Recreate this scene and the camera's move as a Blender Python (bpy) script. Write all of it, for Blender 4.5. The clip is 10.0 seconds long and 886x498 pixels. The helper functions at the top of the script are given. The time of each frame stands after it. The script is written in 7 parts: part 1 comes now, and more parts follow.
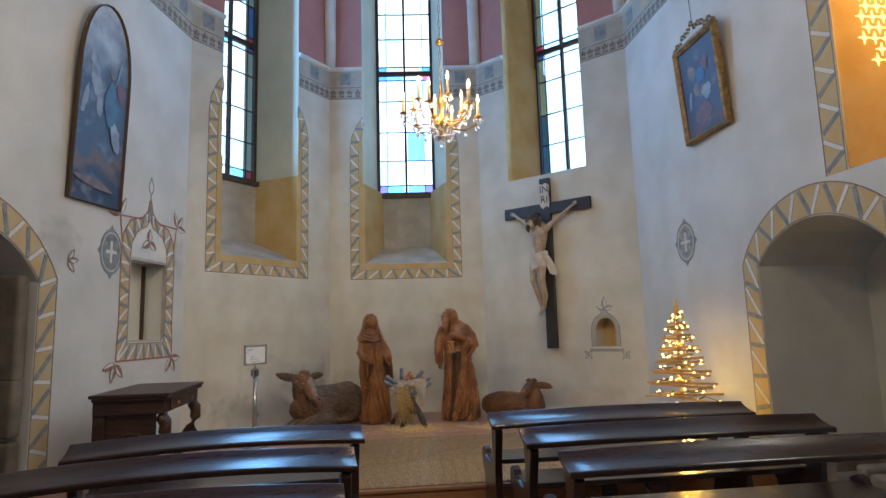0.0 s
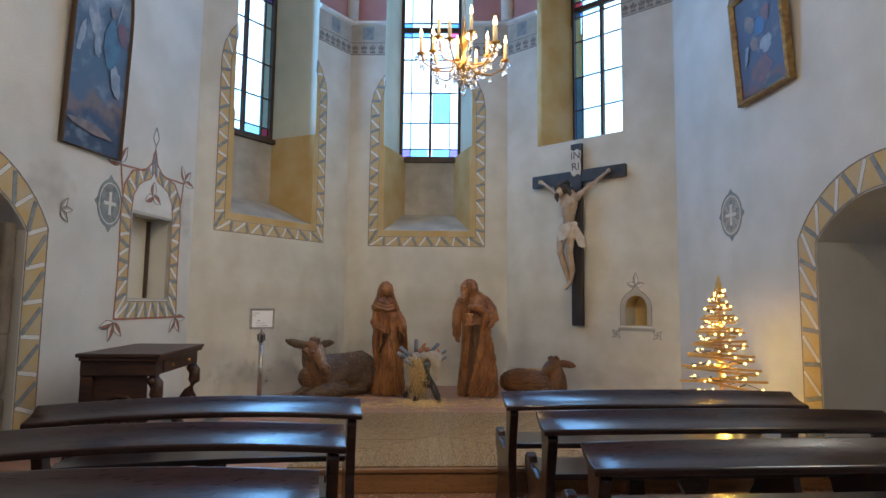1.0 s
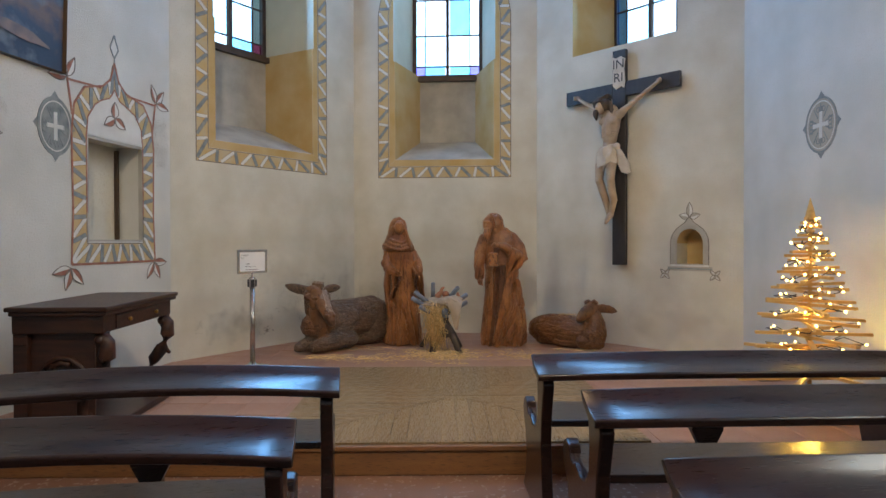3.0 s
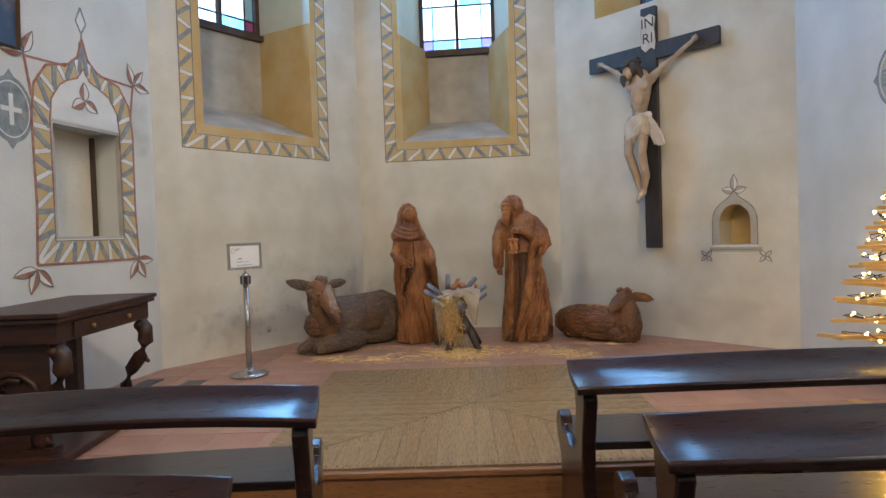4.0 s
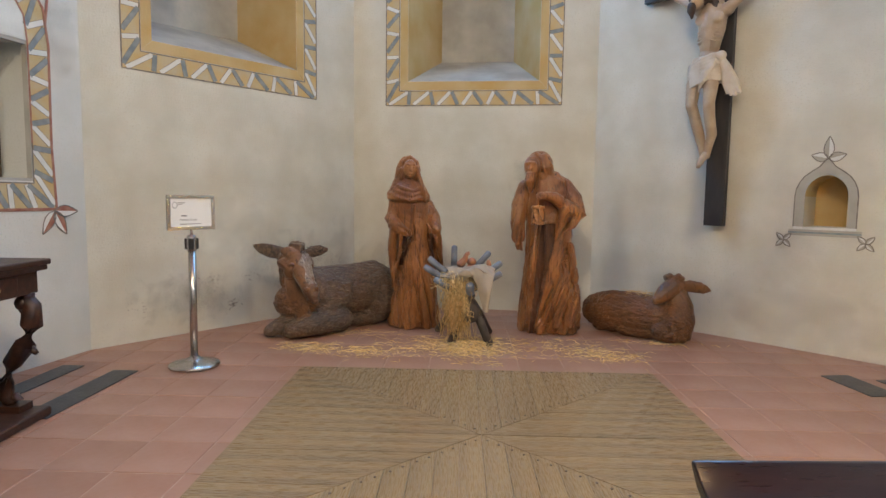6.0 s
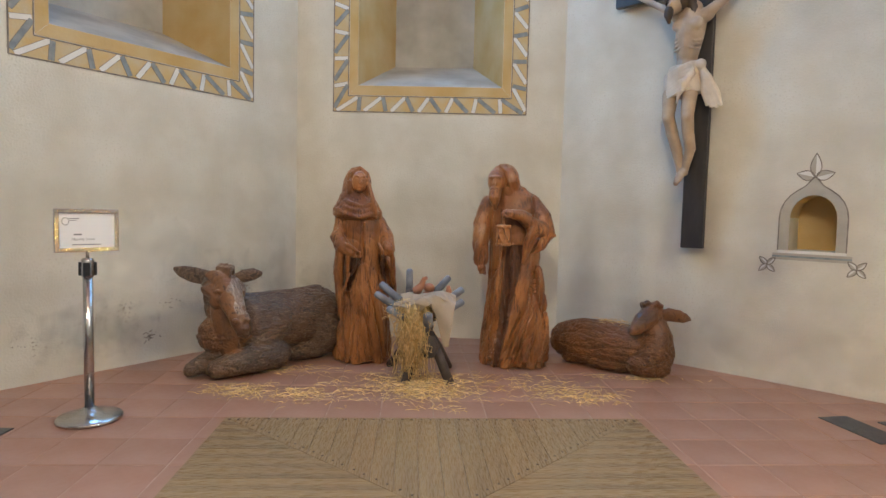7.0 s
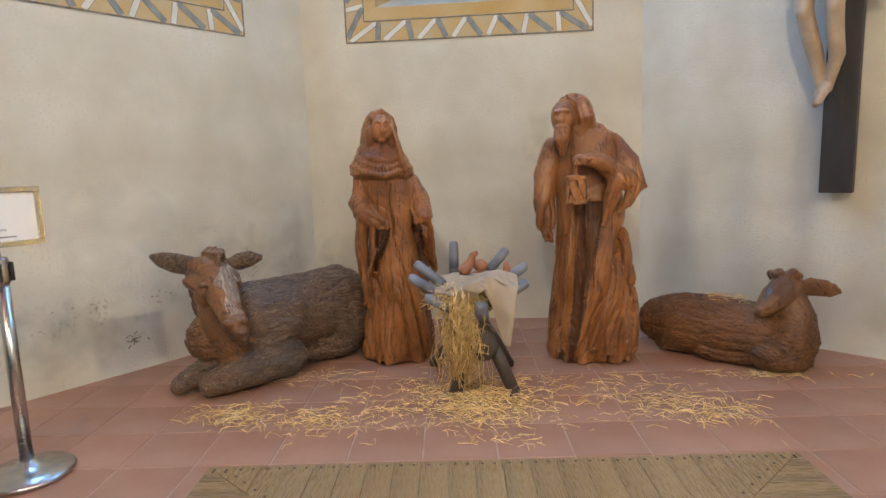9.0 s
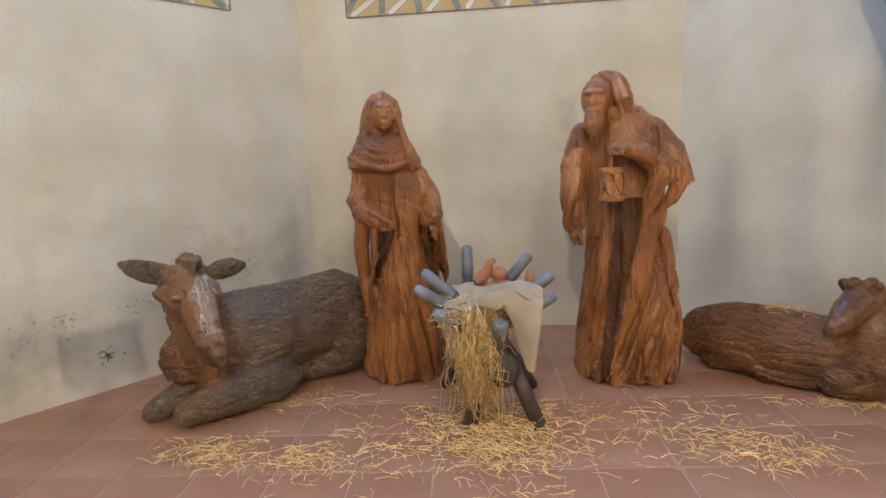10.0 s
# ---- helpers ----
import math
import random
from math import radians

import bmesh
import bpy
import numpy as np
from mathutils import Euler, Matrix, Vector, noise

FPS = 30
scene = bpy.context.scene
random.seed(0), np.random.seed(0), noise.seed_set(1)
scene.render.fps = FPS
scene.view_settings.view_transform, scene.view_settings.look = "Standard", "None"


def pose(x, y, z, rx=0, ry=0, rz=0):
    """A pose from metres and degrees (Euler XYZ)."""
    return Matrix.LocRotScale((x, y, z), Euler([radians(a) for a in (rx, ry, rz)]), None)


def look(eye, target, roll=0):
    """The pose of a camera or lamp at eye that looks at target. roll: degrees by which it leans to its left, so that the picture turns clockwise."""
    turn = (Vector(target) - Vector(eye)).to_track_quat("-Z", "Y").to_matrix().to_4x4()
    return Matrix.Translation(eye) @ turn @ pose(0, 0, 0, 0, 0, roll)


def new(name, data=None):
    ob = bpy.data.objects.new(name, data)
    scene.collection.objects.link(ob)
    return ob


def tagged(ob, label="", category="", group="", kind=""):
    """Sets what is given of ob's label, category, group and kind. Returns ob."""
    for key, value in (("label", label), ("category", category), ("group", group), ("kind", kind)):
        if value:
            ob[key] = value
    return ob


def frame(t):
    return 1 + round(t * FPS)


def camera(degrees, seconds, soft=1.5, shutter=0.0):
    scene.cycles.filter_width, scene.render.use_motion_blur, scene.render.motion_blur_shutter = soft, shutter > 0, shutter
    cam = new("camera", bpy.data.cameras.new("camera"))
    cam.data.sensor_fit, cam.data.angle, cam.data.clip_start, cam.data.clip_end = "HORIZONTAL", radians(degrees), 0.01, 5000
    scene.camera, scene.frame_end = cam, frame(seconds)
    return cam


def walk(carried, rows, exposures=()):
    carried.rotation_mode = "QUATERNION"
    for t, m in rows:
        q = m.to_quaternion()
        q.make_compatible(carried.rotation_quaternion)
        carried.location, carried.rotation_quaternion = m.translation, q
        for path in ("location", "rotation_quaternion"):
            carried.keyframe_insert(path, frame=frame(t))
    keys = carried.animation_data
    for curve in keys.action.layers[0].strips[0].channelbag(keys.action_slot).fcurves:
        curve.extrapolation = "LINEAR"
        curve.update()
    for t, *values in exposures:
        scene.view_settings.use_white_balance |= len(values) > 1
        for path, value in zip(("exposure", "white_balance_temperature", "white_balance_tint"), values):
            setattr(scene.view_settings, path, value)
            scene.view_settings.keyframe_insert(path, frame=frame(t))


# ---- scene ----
cam = camera(74.3, 10.0)
PATH = [
    (0, (0.346, 1.333, 1.314), (0.396, 3.315, 1.58), -1.6),
    (0.5, (0.372, 1.532, 1.275), (0.439, 3.518, 1.499), -1.6),
    (1, (0.433, 1.829, 1.265), (0.391, 3.82, 1.446), 0.7),
    (1.5, (0.403, 2.085, 1.25), (0.319, 4.082, 1.323), 0.1),
    (2, (0.392, 2.383, 1.236), (0.371, 4.383, 1.272), 0.2),
    (2.5, (0.476, 2.59, 1.257), (0.395, 4.588, 1.258), 1.6),
    (3, (0.514, 2.872, 1.242), (0.376, 4.867, 1.218), -0.1),
    (3.2, (0.498, 2.998, 1.227), (0.353, 4.992, 1.191), -1.1),
    (4.3, (0.523, 3.701, 1.185), (0.292, 5.686, 1.115), -1.4),
    (4.5, (0.501, 3.831, 1.239), (0.247, 5.812, 1.137), 0.2),
    (5, (0.435, 4.209, 1.197), (0.207, 6.193, 1.094), 1.2),
    (5.2, (0.417, 4.331, 1.2), (0.215, 6.317, 1.075), -0.5),
    (6.3, (0.357, 4.919, 1.179), (0.149, 6.9, 0.998), 1.6),
    (6.5, (0.33, 5.07, 1.181), (0.152, 7.058, 1.058), 2.1),
    (7, (0.288, 5.307, 1.201), (0.235, 7.303, 1.075), 1.4),
    (7.5, (0.286, 5.539, 1.205), (0.168, 7.526, 1.011), 0.8),
    (8, (0.23, 5.84, 1.195), (0.038, 7.816, 0.95), 1.2),
    (8.5, (0.14, 6.122, 1.196), (-0.056, 8.093, 0.922), 0.3),
    (9, (0.192, 6.384, 1.199), (-0.003, 8.354, 0.915), -1.9),
    (9.5, (0.211, 6.616, 1.197), (-0.014, 8.579, 0.888), -1.1),
    (10, (0.165, 6.86, 1.228), (-0.083, 8.817, 0.897), -2.3),
]
EXPOSURES = [(0.0, -0.60), (1.5, -0.62), (3.0, -0.42), (4.5, -0.08), (6.5, 0.05), (8.0, 0.15), (10.0, 0.31)]
walk(cam, [(t, look(eye, target, roll)) for t, eye, target, roll in PATH], EXPOSURES)

# ---- world and light ----
world = bpy.data.worlds.new("world")
scene.world = world
world.use_nodes = True
wn = world.node_tree.nodes
sky = wn.new("ShaderNodeTexSky")
sky.sky_type, sky.sun_disc = "NISHITA", False
sky.sun_elevation, sky.sun_rotation = radians(28), radians(-40)
wn["Background"].inputs["Strength"].default_value = 0.12
world.node_tree.links.new(sky.outputs["Color"], wn["Background"].inputs["Color"])


def area_lamp(name, m, w, h, power, colour):
    d = bpy.data.lights.new(name, "AREA")
    d.shape, d.size, d.size_y, d.energy, d.color = "RECTANGLE", w, h, power, colour
    ob = new(name, d)
    ob.matrix_world = m
    return ob


def point_lamp(name, p, power, colour, radius):
    d = bpy.data.lights.new(name, "POINT")
    d.energy, d.color, d.shadow_soft_size = power, colour, radius
    ob = new(name, d)
    ob.location = p
    return ob


def spot_lamp(name, p, target, power, colour, radius, cone):
    d = bpy.data.lights.new(name, "SPOT")
    d.energy, d.color, d.shadow_soft_size, d.spot_size, d.spot_blend = power, colour, radius, radians(cone), 1.0
    ob = new(name, d)
    ob.matrix_world = look(p, target)
    return ob


DAY = (0.58, 0.79, 1.0)
SKYLIGHT = (0.19, 0.50, 1.0)
EAST = (0.80, 0.95, 1.0)
WARM = (1.0, 0.66, 0.32)
KEY = (1.0, 0.88, 0.66)
POWER_WINDOW, POWER_NAVE, POWER_CHANDELIER, POWER_TREE, POWER_SIDE, POWER_KEY = 86, 2, 55, 38, 8, 390


# ---- materials ----
def mat(name, base, second=None, rough=0.8, metal=0.0, scale=6.0, fine=60.0, bump=0.15, stretch=(1, 1, 1), third=None, spots=0.0, coat=0.0, emit=None, power=0.0):
    """A surface with two scales of variation: broad clouds and fine grain."""
    m = bpy.data.materials.new(name)
    m.use_nodes = True
    nt = m.node_tree
    n, l = nt.nodes, nt.links
    b = n["Principled BSDF"]
    tc = n.new("ShaderNodeTexCoord")
    mp = n.new("ShaderNodeMapping")
    mp.inputs["Scale"].default_value = stretch
    l.new(tc.outputs["Object"], mp.inputs["Vector"])
    broad = n.new("ShaderNodeTexNoise")
    broad.inputs["Scale"].default_value, broad.inputs["Detail"].default_value = scale, 5
    grain = n.new("ShaderNodeTexNoise")
    grain.inputs["Scale"].default_value, grain.inputs["Detail"].default_value = fine, 4
    l.new(mp.outputs["Vector"], broad.inputs["Vector"])
    l.new(mp.outputs["Vector"], grain.inputs["Vector"])
    ramp = n.new("ShaderNodeMapRange")
    ramp.inputs["From Min"].default_value, ramp.inputs["From Max"].default_value = 0.35, 0.65
    l.new(broad.outputs["Fac"], ramp.inputs["Value"])
    mix = n.new("ShaderNodeMix")
    mix.data_type = "RGBA"
    mix.inputs["A"].default_value = (*base, 1)
    mix.inputs["B"].default_value = (*(second or [c * 0.85 for c in base]), 1)
    l.new(ramp.outputs["Result"], mix.inputs["Factor"])
    out = mix.outputs["Result"]
    if third:
        r2 = n.new("ShaderNodeMapRange")
        r2.inputs["From Min"].default_value, r2.inputs["From Max"].default_value = 0.56 - 0.1 * spots, 0.66
        l.new(grain.outputs["Fac"], r2.inputs["Value"])
        mix2 = n.new("ShaderNodeMix")
        mix2.data_type = "RGBA"
        mix2.inputs["B"].default_value = (*third, 1)
        l.new(out, mix2.inputs["A"])
        l.new(r2.outputs["Result"], mix2.inputs["Factor"])
        out = mix2.outputs["Result"]
    l.new(out, b.inputs["Base Color"])
    rr = n.new("ShaderNodeMapRange")
    rr.inputs["To Min"].default_value, rr.inputs["To Max"].default_value = max(0.02, rough - 0.1), min(1.0, rough + 0.1)
    l.new(grain.outputs["Fac"], rr.inputs["Value"])
    l.new(rr.outputs["Result"], b.inputs["Roughness"])
    b.inputs["Metallic"].default_value = metal
    b.inputs["Coat Weight"].default_value = coat
    b.inputs["Coat Roughness"].default_value = 0.13
    if bump:
        add = n.new("ShaderNodeMath")
        add.operation = "ADD"
        l.new(broad.outputs["Fac"], add.inputs[0])
        l.new(grain.outputs["Fac"], add.inputs[1])
        bp = n.new("ShaderNodeBump")
        bp.inputs["Strength"].default_value, bp.inputs["Distance"].default_value = bump, 0.01
        l.new(add.outputs["Value"], bp.inputs["Height"])
        l.new(bp.outputs["Normal"], b.inputs["Normal"])
    if emit:
        b.inputs["Emission Color"].default_value = (*emit, 1)
        b.inputs["Emission Strength"].default_value = power
    return m


PLASTER = mat("plaster", (0.66, 0.63, 0.55), (0.55, 0.51, 0.42), 0.9, scale=2.1, fine=70, bump=0.3, third=(0.58, 0.54, 0.45))
PLASTER_SIDE = mat("plaster_side", (0.67, 0.66, 0.62), (0.57, 0.56, 0.51), 0.9, scale=1.7, fine=70, bump=0.3, third=(0.60, 0.59, 0.54))
OCHRE = mat("ochre_paint", (0.50, 0.33, 0.12), (0.56, 0.42, 0.22), 0.9, scale=2.5, fine=50)
PALE = mat("pale_reveal", (0.60, 0.60, 0.50), (0.52, 0.53, 0.43), 0.9, scale=2, fine=40)
GREY_PLASTER = mat("grey_plaster", (0.50, 0.48, 0.43), (0.36, 0.34, 0.30), 0.95, scale=3, fine=25, bump=0.3)
PINK = mat("pink_paint", (0.45, 0.22, 0.19), (0.40, 0.19, 0.17), 0.9, scale=3)
WHITE_PAINT = mat("white_paint", (0.72, 0.71, 0.67), (0.62, 0.61, 0.57), 0.9, scale=5, fine=80)
TAN = mat("tan_paint", (0.52, 0.43, 0.27), (0.56, 0.38, 0.16), 0.9, scale=7, fine=70)
SLATE = mat("slate_paint", (0.19, 0.22, 0.23), (0.30, 0.32, 0.31), 0.9, scale=12, fine=70)
LINE = mat("dark_line_paint", (0.15, 0.13, 0.11), (0.28, 0.24, 0.20), 0.9, scale=20)
RED_PAINT = mat("red_paint", (0.30, 0.11, 0.075), (0.40, 0.21, 0.15), 0.9, scale=16)
SOFT_GREY = mat("soft_grey_paint", (0.45, 0.42, 0.36), (0.38, 0.35, 0.29), 0.9, scale=6)
TERRACOTTA = mat("terracotta", (0.33, 0.155, 0.097), (0.39, 0.215, 0.15), 0.38, scale=2.2, fine=30, bump=0.1)
GROUT = mat("grout", (0.52, 0.38, 0.30), (0.42, 0.28, 0.21), 0.9, scale=20)
OLD_WOOD = mat("worn_floor_wood", (0.33, 0.215, 0.10), (0.215, 0.138, 0.068), 0.28, scale=1.5, fine=30, bump=0.06, stretch=(9, 0.4, 3), third=(0.17, 0.112, 0.064))
RISER_WOOD = mat("riser_wood", (0.30, 0.14, 0.05), (0.22, 0.10, 0.04), 0.4, scale=3, fine=26, stretch=(0.7, 8, 8), third=(0.12, 0.06, 0.03))
PEW_WOOD = mat("pew_wood", (0.026, 0.009, 0.006), (0.012, 0.005, 0.0035), 0.30, scale=3, fine=22, bump=0.04, stretch=(0.7, 9, 9), coat=0.55)
PEW_WOOD.node_tree.nodes["Principled BSDF"].inputs["Coat Roughness"].default_value = 0.19
PEW_WOOD.node_tree.nodes["Principled BSDF"].inputs["Specular IOR Level"].default_value = 0.32
STONE = mat("rubble_stone", (0.24, 0.20, 0.15), (0.15, 0.12, 0.09), 0.95, scale=4, fine=14, bump=0.9)
NAVE_FLOOR = mat("nave_stone_floor", (0.30, 0.17, 0.12), (0.24, 0.13, 0.09), 0.25, scale=2, fine=30, bump=0.05)
BLACK_IRON = mat("dark_window_wood", (0.075, 0.045, 0.028), (0.045, 0.028, 0.02), 0.6, scale=8)


# ---- mesh helpers ----
def link_mesh(name, bm, materials, parent=None):
    bmesh.ops.recalc_face_normals(bm, faces=bm.faces)
    me = bpy.data.meshes.new(name)
    bm.to_mesh(me)
    bm.free()
    for m in materials if isinstance(materials, (list, tuple)) else [materials]:
        me.materials.append(m)
    ob = new(name, me)
    if parent:
        ob.parent = parent
    return ob


def part(name, bm, material, parent, label=""):
    ob = link_mesh(name, bm, material, parent)
    return tagged(ob, label) if label else ob


def thing(name, m, label, category, group="", kind=""):
    ob = new(name)
    ob.empty_display_size = 0.1
    ob.matrix_world = m
    return tagged(ob, label, category, group, kind)


def prism(bm, pts, vec, mi=0):
    """A solid from a planar outline of 3D points, pushed along vec."""
    v = Vector(vec)
    a = [bm.verts.new(p) for p in pts]
    b = [bm.verts.new(Vector(p) + v) for p in pts]
    n = len(pts)
    fs = [bm.faces.new(a), bm.faces.new(b[::-1])]
    fs += [bm.faces.new((a[i], b[i], b[(i + 1) % n], a[(i + 1) % n])) for i in range(n)]
    for f in fs:
        f.material_index = mi
    return fs


def box(bm, x0, x1, y0, y1, z0, z1, mi=0):
    return prism(bm, [(x0, y0, z0), (x1, y0, z0), (x1, y1, z0), (x0, y1, z0)], (0, 0, z1 - z0), mi)


def tube(bm, pts, radii, sides=8, mi=0, squash=1.0):
    """A round bar along pts with its radii, closed at both ends."""
    pts = [Vector(p) for p in pts]
    rings = []
    up = Vector((0, 0, 1))
    for i, p in enumerate(pts):
        t = (pts[min(i + 1, len(pts) - 1)] - pts[max(i - 1, 0)]).normalized()
        a = t.cross(up if abs(t.dot(up)) < 0.9 else Vector((1, 0, 0))).normalized()
        b = t.cross(a)
        r = radii[i] if isinstance(radii, (list, tuple)) else radii
        rings.append([bm.verts.new(p + a * math.cos(k * math.tau / sides) * r + b * math.sin(k * math.tau / sides) * r * squash) for k in range(sides)])
    for r0, r1 in zip(rings, rings[1:]):
        for k in range(sides):
            f = bm.faces.new((r0[k], r0[(k + 1) % sides], r1[(k + 1) % sides], r1[k]))
            f.smooth, f.material_index = True, mi
    for r in (rings[0], rings[-1]):
        bm.faces.new(r).material_index = mi


def lathe(bm, prof, centre=(0, 0, 0), sides=24, mi=0):
    """A turned solid: prof holds (radius, height) from bottom to top."""
    c = Vector(centre)
    rings = [[bm.verts.new(c + Vector((max(r, 1e-4) * math.cos(k * math.tau / sides), max(r, 1e-4) * math.sin(k * math.tau / sides), z))) for k in range(sides)] for r, z in prof]
    for r0, r1 in zip(rings, rings[1:]):
        for k in range(sides):
            f = bm.faces.new((r0[k], r0[(k + 1) % sides], r1[(k + 1) % sides], r1[k]))
            f.smooth, f.material_index = True, mi
    for r in (rings[0], rings[-1]):
        bm.faces.new(r).material_index = mi


def ball(bm, c, r, m=None, seg=12, mi=0):
    """An ellipsoid; r holds its three radii, m turns it."""
    mm = Matrix.Translation(c) @ (m or Matrix()) @ Matrix.Diagonal((*(r if isinstance(r, (tuple, list)) else (r, r, r)), 1))
    out = bmesh.ops.create_uvsphere(bm, u_segments=seg, v_segments=max(6, seg // 2), radius=1, matrix=mm)
    for v in out["verts"]:
        for f in v.link_faces:
            f.smooth, f.material_index = True, mi


def bevel(ob, width, segments=2):
    b = ob.modifiers.new("bevel", "BEVEL")
    b.width, b.segments, b.limit_method = width, segments, "ANGLE"
    return ob


# ---- the walls: local x runs along the wall, y into it, z up ----
def wall_frame(a, b):
    d = Vector((b[0] - a[0], b[1] - a[1], 0))
    return Matrix.Translation((a[0], a[1], 0)) @ Matrix.Rotation(math.atan2(d.y, d.x), 4, "Z"), d.length


WL, LEN_L = wall_frame((-4.036, -2.0), (-2.72, 8.72))
WLO, LEN_LO = wall_frame((-2.72, 8.72), (-1.27, 10.86))
WC, LEN_C = wall_frame((-1.27, 10.86), (1.235, 10.86))
WRO, LEN_RO = wall_frame((1.235, 10.86), (3.22, 9.17))
WR, LEN_R = wall_frame((3.22, 9.17), (4.25, -2.0))
TOP, CORNICE, NAVE_Z, THICK = 8.4, 5.72, -0.18, 1.1


def wall(name, m, bms, material, label):
    ob = link_mesh(name, bms, material)
    ob.matrix_world = m
    return tagged(ob, label, "wall", kind="structure")


def window_wall(name, m, length, c, sill, deep_sill, g_low=0.50):
    """An apse wall with one tall splayed window; below the glass a blind recess where deep_sill is given."""
    h, g, v = 0.675, 0.50, 0.77
    floor_z = deep_sill or sill
    # outer corners run out along the bisector of neighbouring walls
    e = 0.35
    bm = bmesh.new()
    stacks = [(NAVE_Z, floor_z, None), (floor_z, sill if deep_sill else floor_z, 1), (sill if deep_sill else floor_z, CORNICE, 2 if deep_sill else 1)]
    for z0, z1, mi in stacks:
        if z1 - z0 < 0.01:
            continue
        if mi is None and not deep_sill:
            # solid below the window but for one small niche
            a, b, lo, hi = NICHE_R
            prism(bm, [(0, 0, z0), (a, 0, z0), (a, THICK, z0), (-e, THICK, z0)], (0, 0, z1 - z0))
            prism(bm, [(b, 0, z0), (length, 0, z0), (length + e, THICK, z0), (b, THICK, z0)], (0, 0, z1 - z0))
            box(bm, a, b, 0, THICK, z0, lo)
            box(bm, a, b, 0, THICK, hi, z1)
            r = (b - a) / 2
            for sgn in (-1, 1):
                x = (a + b) / 2
                pts = [(x + sgn * r, 0, hi)] + [(x + sgn * r * math.cos(math.pi / 2 * k / 6), 0, hi - 0.165 + 0.165 * math.sin(math.pi / 2 * k / 6)) for k in range(7)]
                prism(bm, pts, (0, 0.3, 0), 1)
            box(bm, a, b, 0.30, 0.34, lo, hi, 1)
            continue
        if mi is None:
            prism(bm, [(0, 0, z0), (length, 0, z0), (length + e, THICK, z0), (-e, THICK, z0)], (0, 0, z1 - z0))
            continue
        wide = 0.0 if mi == 1 else 0.02
        gg = g_low if mi == 1 and deep_sill else g + wide
        for side in (-1, 1):
            end, far = (0, -e) if side < 0 else (length, length + e)
            pts = [(end, 0, z0), (c + side * (h + wide), 0, z0), (c + side * gg, v, z0), (c + side * gg, THICK, z0), (far, THICK, z0)]
            fs = prism(bm, pts, (0, 0, z1 - z0))
            fs[3].material_index = mi
            fs[4].material_index = mi
    ob = wall(name, m, bm, [PLASTER, OCHRE, PALE], "cream plaster apse wall with a deep splayed window opening")
    # the wall above the cornice, painted pink
    bm = bmesh.new()
    for side in (-1, 1):
        end, far = (0, -e) if side < 0 else (length, length + e)
        w = h + (0.02 if deep_sill else 0)
        pts = [(end, 0, CORNICE), (c + side * w, 0, CORNICE), (c + side * (g + 0.02), v, CORNICE), (c + side * (g + 0.02), THICK, CORNICE), (far, THICK, CORNICE)]
        fs = prism(bm, pts, (0, 0, TOP - CORNICE))
        fs[3].material_index = fs[4].material_index = 1
    wall(name + "_upper", m, bm, [PINK, PALE if deep_sill else OCHRE], "dusky pink painted wall above the cornice")
    if deep_sill:
        bm = bmesh.new()
        prism(bm, [(c - h + 0.004, 0.004, deep_sill), (c - h + 0.004, v, deep_sill + 0.36), (c - h + 0.004, v, sill - 0.05), (c - h + 0.004, THICK - 0.01, sill - 0.05), (c - h + 0.004, THICK - 0.01, deep_sill)], (2 * h - 0.008, 0, 0))
        wall(name + "_recess", m, bm, GREY_PLASTER, "bare grey plaster back and sloping sill of the blind recess")


SILL = 3.72
NICHE_R = (1.905, 2.195, 0.985, 1.386)
window_wall("wall_north", WC, LEN_C, 1.25, SILL, 2.37, 0.415)
window_wall("wall_northwest", WLO, LEN_LO, 1.19, SILL, 2.37, 0.515)
window_wall("wall_northeast", WRO, LEN_RO, 1.23, 3.61, None)


def arch_outline(c, half, spring, rise, n=14):
    """Points (s, z) of a segmental arch from its right spring over the top to its left spring."""
    r = (half * half + rise * rise) / (2 * rise)
    a = math.asin(min(1, half / r))
    return [(c + r * math.sin(a - 2 * a * k / n), spring + rise - r + r * math.cos(a - 2 * a * k / n)) for k in range(n + 1)]


